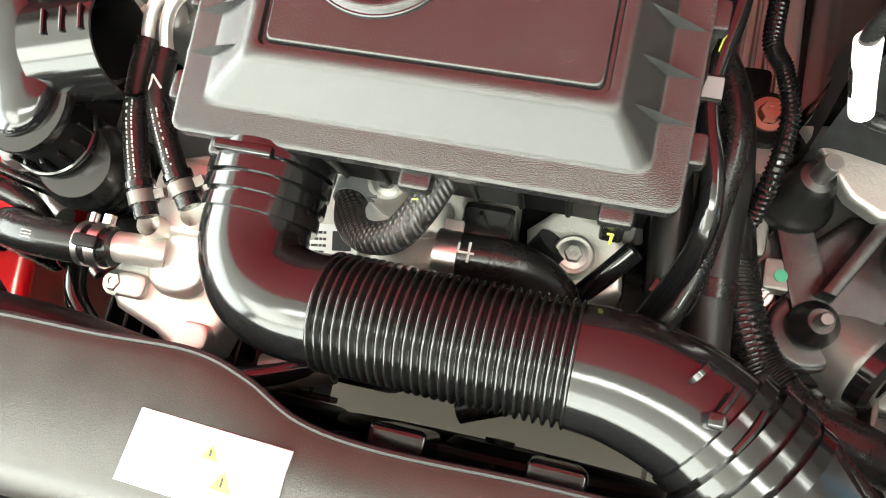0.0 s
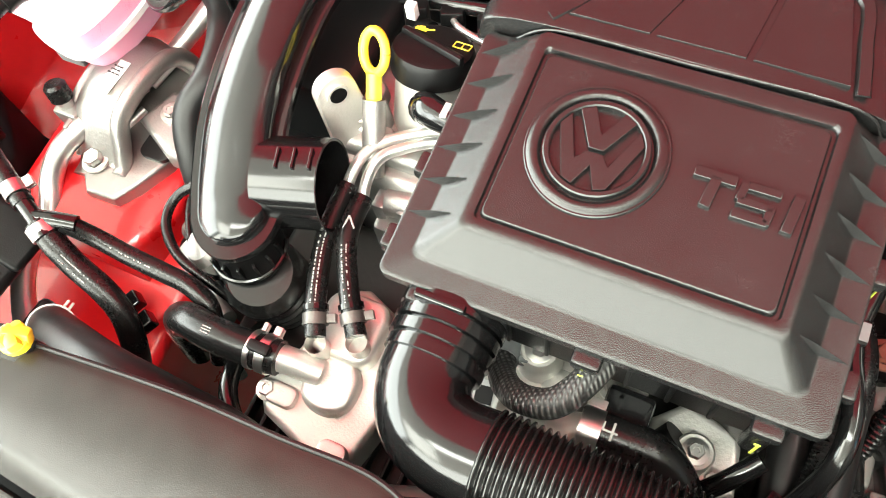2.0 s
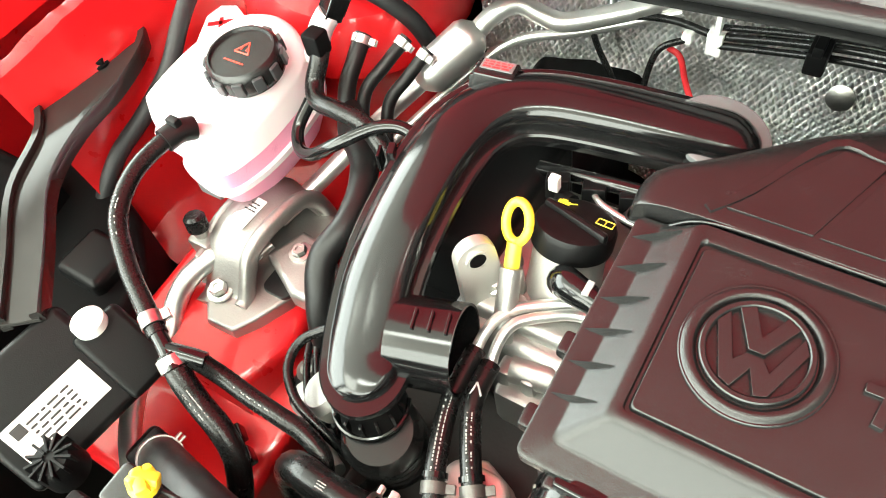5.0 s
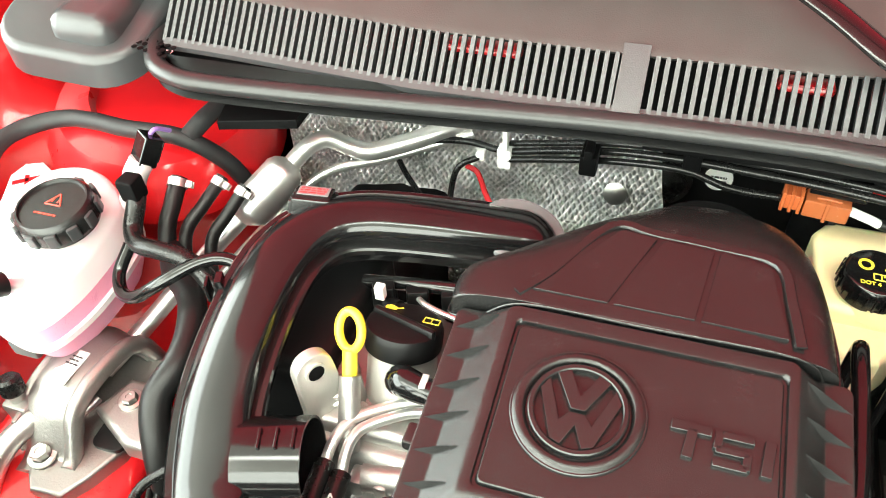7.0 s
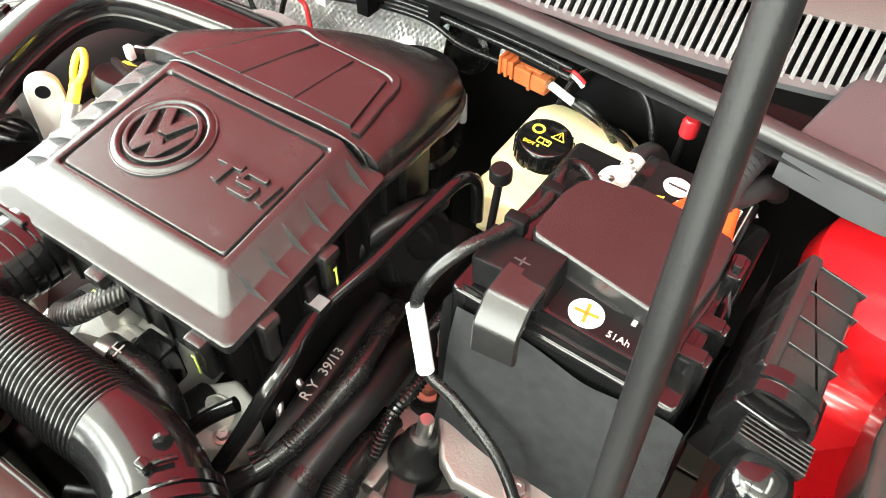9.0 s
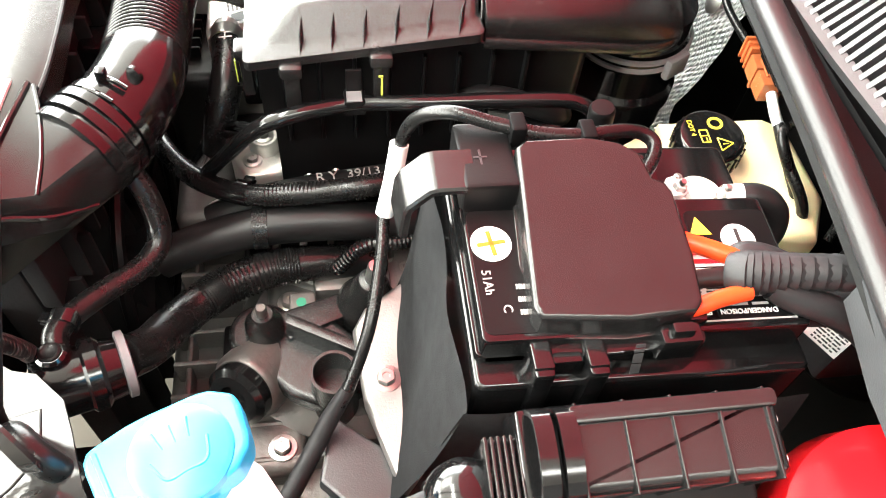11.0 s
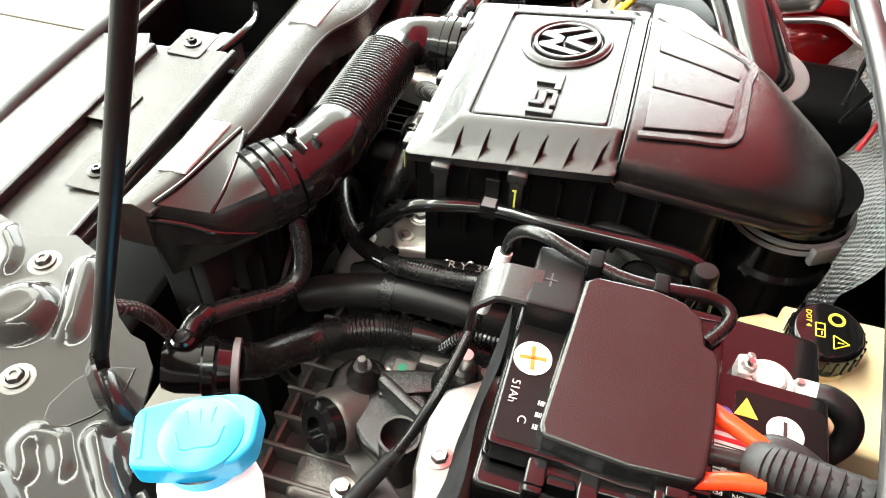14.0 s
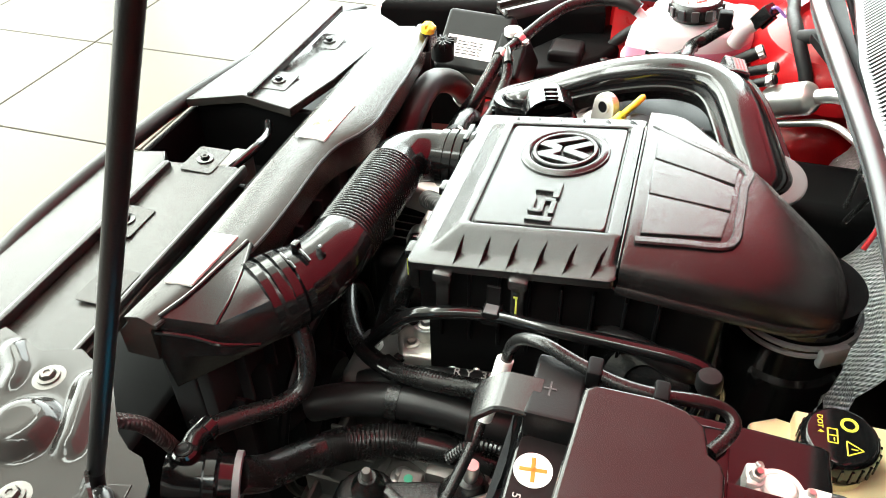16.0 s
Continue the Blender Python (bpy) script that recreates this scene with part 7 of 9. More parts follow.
for i in range(1, len(S) - 4):
    r = float(S[i][3])
    part("tape_turn", lathe(bmesh.new(), [(r - 0.0010, -0.0070), (r + 0.0001, -0.0055), (r + 0.0004, 0.0045), (r - 0.0010, 0.0052)], 22, toward(S[i][:3], Vector((S[i + 1] - S[i])[:3]) + Vector((0.0016, 0, 0.0012)))), M_TAPE, loom)
part("core_cable", tube(bmesh.new(), [(0.421, 0.198, 0.794, 0.0055), (0.421, 0.215, 0.7965, 0.0055), (0.4215, 0.236, 0.798, 0.006)], seg=14), M_RUBBER2, loom)
part("upper_tail", tube(bmesh.new(), [(0.409, 0.236, 0.797, 0.0055), (0.408, 0.243, 0.799, 0.0075), (0.411, 0.254, 0.799, 0.0085), (0.418, 0.268, 0.797, 0.0085)], seg=14), M_TAPE, loom)
part("branch", tube(bmesh.new(), [(0.427, 0.256, 0.793, 0.0080), (0.434, 0.270, 0.789, 0.0088), (0.440, 0.290, 0.784, 0.0092), (0.447, 0.315, 0.77, 0.0100), (0.452, 0.335, 0.75, 0.0095)], seg=16), M_TAPE, loom)

# ---- brake fluid reservoir ----
rv = thing("brake_fluid_reservoir", (0.26, 0.3, 0.64), "cream translucent brake fluid reservoir with black cap", "reservoir")
b = bmesh.new()
prism(b, [(0.212, 0.28), (0.212, 0.37), (0.225, 0.388), (0.30, 0.39), (0.337, 0.37), (0.332, 0.32), (0.30, 0.288), (0.285, 0.278)], 0.64, 0.710, 0.008, seg=3, tilt=lambda x, y: -0.03 * (x - 0.26))
prism(b, [(0.218, 0.25), (0.207, 0.27), (0.212, 0.30), (0.285, 0.30), (0.284, 0.268), (0.266, 0.246)], 0.64, 0.692, 0.008, seg=3)
lathe(b, [(0.025, 0.70), (0.025, 0.716)], 32, pose(0.258, 0.30, 0))
part("body", b, M_CREAM, rv)
b = bmesh.new()
km = pose(0.2525, 0.3035, 0.7135, 3, 3, 0) @ Matrix.Diagonal((0.9, 0.9, 0.98, 1))
lathe(b, [(0.029, 0), (0.030, 0.002), (0.030, 0.018), (0.028, 0.022), (0.025, 0.0235), (0, 0.0235)], 48, km)
kc = part("cap", b, M_GLOSS, rv, "black ribbed cap with yellow warning symbols")
for k in range(24):
    part("grip_rib", rbox(bmesh.new(), 0.0292, 0.0312, -0.0012, 0.0012, 0.003, 0.018, 0.0005, m=km @ Matrix.Rotation(2 * math.pi * k / 24, 4, 'Z')), M_GLOSS, kc)
b = bmesh.new()
q = km @ pose(-0.011, 0.006, 0.0236)
lathe(b, [(0.0068, 0), (0.0068, 0.0005), (0.0045, 0.0005), (0.0045, 0)], 24, q)
part("ring_symbol", b, M_YMARK, kc)
b = bmesh.new()
q = km @ pose(0.012, 0.008, 0.0236)
for p_, q_ in (((-0.007, -0.005), (0.007, -0.005)), ((-0.007, -0.005), (0, 0.007)), ((0.007, -0.005), (0, 0.007)), ((0, -0.002), (0, 0.003))):
    stroke(b, p_, q_, 0.0011, 0.0005, q)
part("triangle_symbol", b, M_YMARK, kc)
b = bmesh.new()
q = km @ pose(0.002, -0.007, 0.0236)
for x in (-0.0068, -0.0004, 0.0068):
    stroke(b, (x, -0.0035), (x, 0.0035), 0.0011, 0.0005, q)
for y in (-0.0035, 0.0035):
    stroke(b, (-0.0068, y), (0.0068, y), 0.0011, 0.0005, q)
stroke(b, (0.0015, 0.001), (0.005, 0.001), 0.001, 0.0005, q)
part("book_symbol", b, M_YMARK, kc)
words("DOT 4", 0.006, km @ pose(-0.008, -0.016, 0.0236), M_YMARK, kc)
bo = thing("brake_servo", (0.3, 0.4, 0.5), "large round black brake servo behind the reservoir", "brake servo")
b = bmesh.new()
lathe(b, [(0, 0.0), (0.11, 0.0), (0.115, 0.02), (0.115, 0.03), (0.10, 0.05), (0.06, 0.062), (0, 0.065)], 48, toward((0.32, 0.468, 0.64), (0, -1, 0.12)))
part("drum", b, M_DARK, bo)
hose("servo_hose", [(0.225, 0.38, 0.70), (0.24, 0.40, 0.745), (0.275, 0.405, 0.755), (0.31, 0.40, 0.74), (0.335, 0.38, 0.70)], 0.0035, M_RUBBER, "thin black hose arching over the reservoir")
hose("servo_hose", [(0.255, 0.36, 0.742), (0.275, 0.345, 0.75), (0.29, 0.35, 0.735), (0.30, 0.37, 0.70)], 0.0035, M_RUBBER, "thin black cable from the connector past the reservoir", "cable")
ac = thing("service_port", (0.36, 0.38, 0.64), "air conditioning service port with red cap", "service port")
part("line", tube(bmesh.new(), [(0.352, 0.378, 0.65), (0.356, 0.38, 0.70), (0.358, 0.382, 0.735)], 0.005, 12), M_BOX, ac)
b = bmesh.new()
lathe(b, [(0.0085, 0), (0.0085, 0.014), (0.006, 0.018), (0, 0.018)], 20, pose(0.359, 0.383, 0.735))
part("cap", b, M_REDP, ac, "red plastic cap")
bx = thing("wiring_box", (0.4, 0.37, 0.66), "dark blue-grey wiring connector block below the cowl", "connector")
b = bmesh.new()
rbox(b, 0.385, 0.43, 0.345, 0.39, 0.66, 0.755, 0.005)
part("block", b, M_GREYD, bx)
part("loom", tube(bmesh.new(), [(0.425, 0.345, 0.755), (0.432, 0.325, 0.765), (0.432, 0.30, 0.77), (0.43, 0.275, 0.77)], 0.011, 14), M_TAPE, bx)

# ---- relay box, finned plug, harness, bracket ----
rb = thing("relay_box", (0.51, 0.18, 0.68), "black ribbed relay box beside the battery", "relay box")
rm = Matrix.Translation((0.5095, 0.173, 0.781)) @ Matrix.Rotation(radians(14), 4, 'Y') @ Matrix.Rotation(radians(0), 4, 'Z')
b = bmesh.new()
prism(b, rrect(-0.0225, 0.0205, -0.055, 0.055, 0.004), -0.03, 0.015, 0.006, m=rm, seg=3)
prism(b, rrect(-0.0225, -0.013, -0.054, 0.054, 0.003), 0.0, 0.0185, 0.002, m=rm, seg=2)
part("cover", b, M_FINE, rb, sharp=30)
for k in range(5):
    b = bmesh.new()
    y = -0.05 + 0.0245 * k
    rbox(b, -0.0235, 0.0217, y - 0.0008, y + 0.0008, -0.026, 0.0168, 0.0006, m=rm)
    part("rib", b, M_FINE, rb)
b = bmesh.new()
rbox(b, -0.025, 0.025, -0.078, -0.056, -0.03, 0.004, 0.003, m=rm)
part("end_block", b, M_GLOSS, rb)
for k in range(2):
    b = bmesh.new()
    S = spl([rm @ Vector((-0.024, -0.062 + 0.012 * k - 0.006, 0.0)), rm @ Vector((-0.018, -0.068 + 0.012 * k, 0.018)), rm @ Vector((0.0, -0.068 + 0.012 * k, 0.0225)), rm @ Vector((0.018, -0.068 + 0.012 * k, 0.018)), rm @ Vector((0.026, -0.068 + 0.012 * k, 0.0))], 5)
    loft(b, rings_along(S, lambda i, s: [(-0.0045, -0.0015), (0.0045, -0.0015), (0.0045, 0.0015), (-0.0045, 0.0015)]))
    part("end_clip", b, M_GLOSS, rb)
b = bmesh.new()
rbox(b, -0.02, 0.030, -0.075, 0.056, -0.070, -0.028, 0.003, m=rm)
tr2 = part("tray", b, M_BOX, rb)
for k in range(6):
    b = bmesh.new()
    for sgn in (-1, 1):
        rbox(b, 0.029, 0.0335, -0.017, 0.017, -0.0009, 0.0009, 0.0005, m=rm @ pose(0, -0.058 + 0.021 * k, -0.048, sgn * 42, 0, 0))
    part("lattice_rib", b, M_GLOSS, tr2)
b = bmesh.new()
for z in (-0.068, -0.031):
    rbox(b, 0.029, 0.035, -0.075, 0.056, z - 0.0015, z + 0.0015, 0.0006, m=rm)
part("tray_rim", b, M_GLOSS, tr2)
for x in (-0.008, 0.012):
    b = bmesh.new()
    lathe(b, [(0.0022, 0), (0.0022, 0.003), (0, 0.003)], 12, rm @ toward((x, 0.055, 0.004), (0, 1, 0)))
    part("end_pin", b, M_WHITE, rb)
fp = thing("finned_plug", (0.515, 0.09, 0.72), "black plug with finned sliding lock and round boot", "connector")
fm = Matrix.Translation((0.516, 0.0885, 0.770)) @ Matrix.Rotation(radians(10), 4, 'Y')
b = bmesh.new()
rbox(b, -0.022, 0.022, -0.010, 0.012, -0.03, 0.006, 0.003, m=fm)
part("body", b, M_GLOSS, fp)
for k in range(7):
    b = bmesh.new()
    y = -0.009 + 0.0033 * k
    rbox(b, -0.0215, 0.0215, y - 0.0009, y + 0.0009, 0.004, 0.0125, 0.0005, m=fm)
    part("lock_fin", b, M_COVER, fp)
b = bmesh.new()
lathe(b, [(0.021, -0.03), (0.021, -0.005), (0.0185, 0.004), (0.012, 0.0095), (0, 0.011)], 32, pose(0.519, 0.068, 0.768))
part("boot", b, M_GLOSS, fp)
hr = hose("wiring_harness", [(0.521, 0.058, 0.755, 0.012), (0.527, 0.04, 0.757, 0.0125), (0.534, 0.015, 0.756, 0.0128), (0.545, -0.006, 0.745, 0.0128), (0.555, -0.016, 0.715, 0.0128), (0.56, -0.018, 0.64, 0.0128)], 0.014, M_TAPE, "thick tape-wrapped harness curving into the bay", "wiring loom")
S = spl([(0.523, 0.052, 0.756), (0.527, 0.04, 0.757), (0.534, 0.015, 0.756), (0.545, -0.006, 0.745), (0.555, -0.016, 0.715)], 4)
for i in range(len(S) - 1):
    part("tape_turn", lathe(bmesh.new(), [(0.0115, -0.004), (0.0135, -0.003), (0.013, 0.004), (0.0115, 0.005)], 20, toward(S[i], Vector(S[i + 1] - S[i]) + Vector((0.003, 0.002, 0.002)))), M_TAPE, hr)
band(hr, (0.5225, 0.055, 0.756), (0.2, -1, 0.1), 0.0155, 0.006, M_DARK, "cable_tie")
hose("wiring_harness", [(0.53, 0.075, 0.735), (0.54, 0.045, 0.728), (0.548, 0.02, 0.72), (0.556, 0.0, 0.69), (0.56, -0.01, 0.62)], 0.0095, M_TAPE, "thinner tape-wrapped harness below the plug", "wiring loom")
rdt = solo("red_terminal_cover", rbox(bmesh.new(), 0.515, 0.55, 0.01, 0.05, 0.655, 0.68, 0.005), M_RED, "red painted bracket below the harness", "bracket")
fbk = thing("wing_bracket", (0.61, 0.1, 0.7), "glossy black wing support bracket", "bracket")
b = bmesh.new()
prism(b, [(0.578, 0.03), (0.572, 0.075), (0.568, 0.13), (0.575, 0.2), (0.70, 0.2), (0.70, 0.03)], 0.72, 0.778, 0.008, seg=3, tilt=lambda x, y: -0.22 * (x - 0.575))
part("top", b, M_PAINT, fbk)

# ---- lock carrier end, headlamp, prop rod, washer filler ----
sp = thing("lock_carrier", (0.5, -0.15, 0.7), "glossy black pressed steel lock carrier with holes and bolts", "body panel")
SO = [(0.372, -0.305), (0.385, -0.262), (0.375, -0.235), (0.388, -0.205), (0.40, -0.19), (0.43, -0.165), (0.44, -0.15), (0.443, -0.138), (0.458, -0.123), (0.474, -0.117), (0.503, -0.108), (0.533, -0.096), (0.562, -0.062), (0.607, -0.005), (0.64, 0.04), (0.72, 0.04), (0.665, -0.065), (0.575, -0.172), (0.48, -0.285), (0.42, -0.33)]
SLOT = [(0.570, -0.102), (0.556, -0.088), (0.568, -0.072), (0.585, -0.089)]


def inside(P, x, y):
    n, c = len(P), False
    for k in range(n):
        (xa, ya), (xb, yb) = P[k], P[k - 1]
        if (ya > y) != (yb > y) and x < (xb - xa) * (y - ya) / (yb - ya) + xa:
            c = not c
    return c


def away(P, x, y):
    """Distance from a line of points."""
    best = 9.0
    for (xa, ya), (xb, yb) in zip(P, P[1:]):
        dx, dy = xb - xa, yb - ya
        t = max(0.0, min(1.0, ((x - xa) * dx + (y - ya) * dy) / (dx * dx + dy * dy)))
        best = min(best, math.hypot(x - xa - t * dx, y - ya - t * dy))
    return best


def fall(d, a, c):
    """1 within a, 0 beyond c, smooth between."""
    t = max(0.0, min(1.0, (c - d) / (c - a)))
    return t * t * (3 - 2 * t)


PRESS = (([(0.550, -0.164), (0.594, -0.106), (0.626, -0.051), (0.68, 0.03)], 0.0025, 0.0075, 0.0065),
         ([(0.545, -0.147), (0.565, -0.122), (0.592, -0.088)], 0.001, 0.005, -0.003),
         ([(0.511, -0.127), (0.531, -0.106), (0.553, -0.082), (0.578, -0.052)], 0.0025, 0.008, 0.0085),
         ([(0.542, -0.152), (0.527, -0.167), (0.519, -0.164), (0.517, -0.149), (0.533, -0.134)], 0.0012, 0.005, 0.004),
         ([(0.400, -0.209), (0.452, -0.187)], 0.004, 0.0095, 0.007),
         ([(0.456, -0.185), (0.478, -0.205), (0.47, -0.245)], 0.002, 0.009, -0.004),
         ([(0.415, -0.262), (0.402, -0.268), (0.388, -0.285)], 0.002, 0.007, 0.005),
         ([(0.430, -0.29), (0.500, -0.222), (0.566, -0.155), (0.63, -0.075), (0.69, 0.02)], 0.002, 0.006, 0.004))


def pressing(x, y):
    h = 0.0
    for P, a, c, k in PRESS:
        h += k * fall(away(P, x, y), a, c)
    for cx, cy, r, k in ((0.606, -0.048, 0.019, 0.0115), (0.447, -0.226, 0.0165, 0.0125)):
        d = math.hypot(x - cx, y - cy)
        h = max(h, k * fall(d, r, r + 0.008)) + 0.0008 * fall(abs(d - 0.0105), 0.0002, 0.0016)
    h += 0.0025 * fall(away(SLOT + SLOT[:1], x, y) if not inside(SLOT, x, y) else 0, 0.004, 0.010)
    edge = away([(0.511, -0.107), (0.533, -0.096), (0.562, -0.062), (0.607, -0.005), (0.64, 0.04)], x, y)
    return h - 0.004 * fall(edge, 0.0, 0.012) + 0.00012 * math.sin(50 * x + 40 * y)


b = bmesh.new()
b.faces.new([b.verts.new((x, y, 0)) for x, y in SO])
for x in np.arange(0.374, 0.72, 0.0028):
    bmesh.ops.bisect_plane(b, geom=b.verts[:] + b.edges[:] + b.faces[:], plane_co=(x, 0, 0), plane_no=(1, 0, 0))
for y in np.arange(-0.328, 0.04, 0.0028):
    bmesh.ops.bisect_plane(b, geom=b.verts[:] + b.edges[:] + b.faces[:], plane_co=(0, y, 0), plane_no=(0, 1, 0))
for k in range(4):
    e_ = Vector((SLOT[k][0] - SLOT[k - 1][0], SLOT[k][1] - SLOT[k - 1][1], 0))
    near = [f for f in b.faces if (f.calc_center_median() - Vector((0.57, -0.088, 0))).length < 0.03]
    near = list({v for f in near for v in f.verts}) + list({q for f in near for q in f.edges}) + near
    bmesh.ops.bisect_plane(b, geom=near, plane_co=(*SLOT[k], 0), plane_no=(-e_.y, e_.x, 0))
bmesh.ops.delete(b, geom=[f for f in b.faces if inside(SLOT, *f.calc_center_median()[:2])], context='FACES')
for v in b.verts:
    v.co.z = 0.785 + pressing(v.co.x, v.co.y)
for _ in range(3):
    bmesh.ops.smooth_vert(b, verts=b.verts[:], factor=0.5, use_axis_x=False, use_axis_y=False, use_axis_z=True)
bmesh.ops.solidify(b, geom=b.faces[:], thickness=0.0025)
plate = part("plate", b, M_PAINT, sp, sharp=60)
b = bmesh.new()
prism(b, [(0.533, -0.097), (0.562, -0.063), (0.607, -0.006), (0.64, 0.039), (0.63, 0.045), (0.595, 0.0), (0.552, -0.055), (0.525, -0.09)], 0.70, 0.778, 0.003)
part("side_wall", b, M_PAINT, sp)
b = bmesh.new()
tube(b, [(0.556, -0.096, 0.772), (0.57, -0.087, 0.772), (0.59, -0.074, 0.772)], 0.004, 12)
part("cross_pin", b, M_STEEL, sp)
b = bmesh.new()
prism(b, [(0.468, -0.155), (0.482, -0.163), (0.500, -0.167), (0.509, -0.164), (0.512, -0.155), (0.509, -0.147), (0.500, -0.138), (0.485, -0.128), (0.462, -0.132)], 0.784, 0.7885, 0.001)
part("pivot_plate", b, M_PAINT, sp)
for p in ((0.490, -0.197), (0.404, -0.240)):
    b = bmesh.new()
    lathe(b, [(0.0125, 0), (0.0125, 0.001), (0.0105, 0.0018), (0.007, 0.0018)], 24, pose(p[0], p[1], 0.786))
    ws = part("washer", b, M_CAST, sp)
    part("bolt_head", hexhead(bmesh.new(), pose(p[0], p[1], 0.788), 0.0055, 0.005, 0.008), M_CAST, ws)
hl = thing("headlamp", (0.62, -0.2, 0.62), "grey translucent headlamp housing with moulded marks", "headlamp")
b = bmesh.new()
prism(b, [(0.50, -0.30), (0.60, -0.165), (0.69, -0.05), (0.76, -0.06), (0.74, -0.28), (0.6, -0.36)], 0.62, 0.765, 0.02, seg=4, tilt=lambda x, y: -0.3 * max(0, x - 0.6))
part("housing", b, M_LAMP, hl)
b = bmesh.new()
bars(b, Matrix.Translation((0.632, -0.115, 0.756)) @ Matrix.Rotation(0.87, 4, 'Z') @ Matrix.Rotation(radians(6), 4, 'Y'), -0.03, 0.03, -0.012, 0.012, 3, depth=0.0006, seed=9)
part("moulded_marks", b, M_GREY, hl)
b = bmesh.new()
rbox(b, 0.36, 0.62, -0.25, -0.02, 0.40, 0.52, 0.02)
ub = solo("under_tray", b, M_DARK, "dark plastic tray low behind the headlamp", "panel")

pr = thing("bonnet_prop", (0.472, -0.157, 0.78), "black steel bonnet prop rod in its pivot", "prop rod")
b = bmesh.new()
d_ = Vector((-0.08, 0.348, 1.0)).normalized()
base_ = Vector((0.4695, -0.151, 0.794))
tube(b, [base_ + Vector((0.018, 0.022, -0.004)), base_ + Vector((0.006, 0.006, -0.003)), base_ + d_ * 0.012, base_ + d_ * 0.04, base_ + d_ * 0.4, base_ + d_ * 0.745], 0.0052, 14)
part("rod", b, M_BOX, pr)
b = bmesh.new()
S = [Vector((0.486, -0.137, 0.788)) + Vector((0.016 * math.cos(t) * 0.7, 0.016 * math.cos(t) * 0.7, 0.014 + 0.016 * math.sin(t))) for t in np.linspace(-0.4, 2.8, 14)]
loft(b, rings_along(S, lambda i, s: [(-0.004, -0.0012), (0.004, -0.0012), (0.004, 0.0012), (-0.004, 0.0012)]))
part("pivot_hook", b, M_PAINT, pr)
b = bmesh.new()
tube(b, [(0.478, -0.140, 0.795), (0.482, -0.135, 0.800), (0.489, -0.128, 0.799), (0.493, -0.121, 0.790), (0.492, -0.118, 0.775)], 0.007, 14)
part("pivot_bush", b, M_RUBBER, pr)

wf = thing("washer_filler", (0.52, -0.05, 0.78), "light blue screenwash cap on a white filler neck", "washer filler")
wm = Matrix.Translation((0.502, -0.062, 0.7985)) @ Matrix.Rotation(radians(4), 4, 'X')
CO = cut_corners([(-0.004, -0.041), (-0.018, -0.020), (-0.030, 0.012), (-0.026, 0.027), (-0.002, 0.034), (0.011, 0.028), (0.022, 0.003), (0.028, -0.021), (0.026, -0.026)], 2, 0.15)
b = bmesh.new()
prism(b, CO, 0.0, 0.0155, 0.003, m=wm, seg=3)
lathe(b, [(0.0235, 0.012), (0.023, 0.0165), (0.0205, 0.0185), (0.012, 0.0198), (0, 0.0202)], 40, wm @ pose(0.0, 0.004, 0))
lathe(b, [(0.023, -0.016), (0.024, 0.002)], 40, wm)
part("cap", b, M_BLUE, wf, "light blue domed cap")
wq = wm @ pose(0, 0.004, 0.0192, 0, 0, 115)
for k in range(3):
    b = bmesh.new()
    stroke(b, (-0.006 + 0.006 * k, 0.003), (-0.008 + 0.008 * k, 0.013), 0.0014, 0.001, wq)
    part("spray_mark", b, M_BLUE, wf)
b = bmesh.new()
tube(b, [wq @ Vector(p) for p in ((-0.013, 0.0, 0.0004), (-0.009, -0.010, 0.0004), (0.0, -0.0105, 0.0004), (0.009, -0.010, 0.0004), (0.013, 0.0, 0.0004))], 0.0008, 6)
part("screen_mark", b, M_BLUE, wf)
b = bmesh.new()
stroke(b, (-0.004, -0.034), (0.022, -0.021), 0.0025, 0.001, wm @ pose(0, 0, 0.0153))
part("grip_ridge", b, M_BLUE, wf)
b = bmesh.new()
prism(b, cut_corners([(0.502, -0.085), (0.524, -0.081), (0.538, -0.070), (0.542, -0.061), (0.535, -0.049), (0.539, -0.039), (0.549, -0.031), (0.552, -0.021), (0.545, -0.012), (0.534, -0.010), (0.524, -0.014), (0.49, -0.035)], 2, 0.25), 0.786, 0.7925, 0.002)
lathe(b, [(0.019, 0.70), (0.019, 0.79)], 32, pose(0.505, -0.058, 0))
part("neck_bracket", b, M_WHITE, wf, "white plastic neck and bracket")
part("bolt", hexhead(bmesh.new(), pose(0.539, -0.0215, 0.793), 0.006, 0.006, 0.0105), M_STEEL, wf)

# ---- left side: expansion tank and its hoses ----
et = thing("expansion_tank", (-0.43, 0.16, 0.65), "milky coolant expansion tank holding pink coolant", "expansion tank")
TO = [(-0.521, 0.096), (-0.476, 0.092), (-0.468, 0.079), (-0.420, 0.069), (-0.403, 0.077), (-0.392, 0.112), (-0.390, 0.155), (-0.396, 0.203), (-0.43, 0.238), (-0.471, 0.249), (-0.508, 0.235), (-0.532, 0.181), (-0.530, 0.106)]


TR = cut_corners(TO)


def tank_ring(z, inset):
    """The outline at a height, drawn in by some metres; the top leans to the front."""
    n, out = len(TR), []
    for i in range(n):
        (xa, ya), (x, y), (xb, yb) = TR[i - 1], TR[i], TR[(i + 1) % n]
        t = Vector((xb - xa, yb - ya, 0)).normalized()
        out.append((x + t.y * inset * 1.0, y - t.x * inset * 1.0, z + (0.06 * (y - 0.165) if z > 0.68 else 0)))
    return out


area2 = sum(TR[i - 1][0] * TR[i][1] - TR[i][0] * TR[i - 1][1] for i in range(len(TR)))
SG = -1 if area2 > 0 else 1


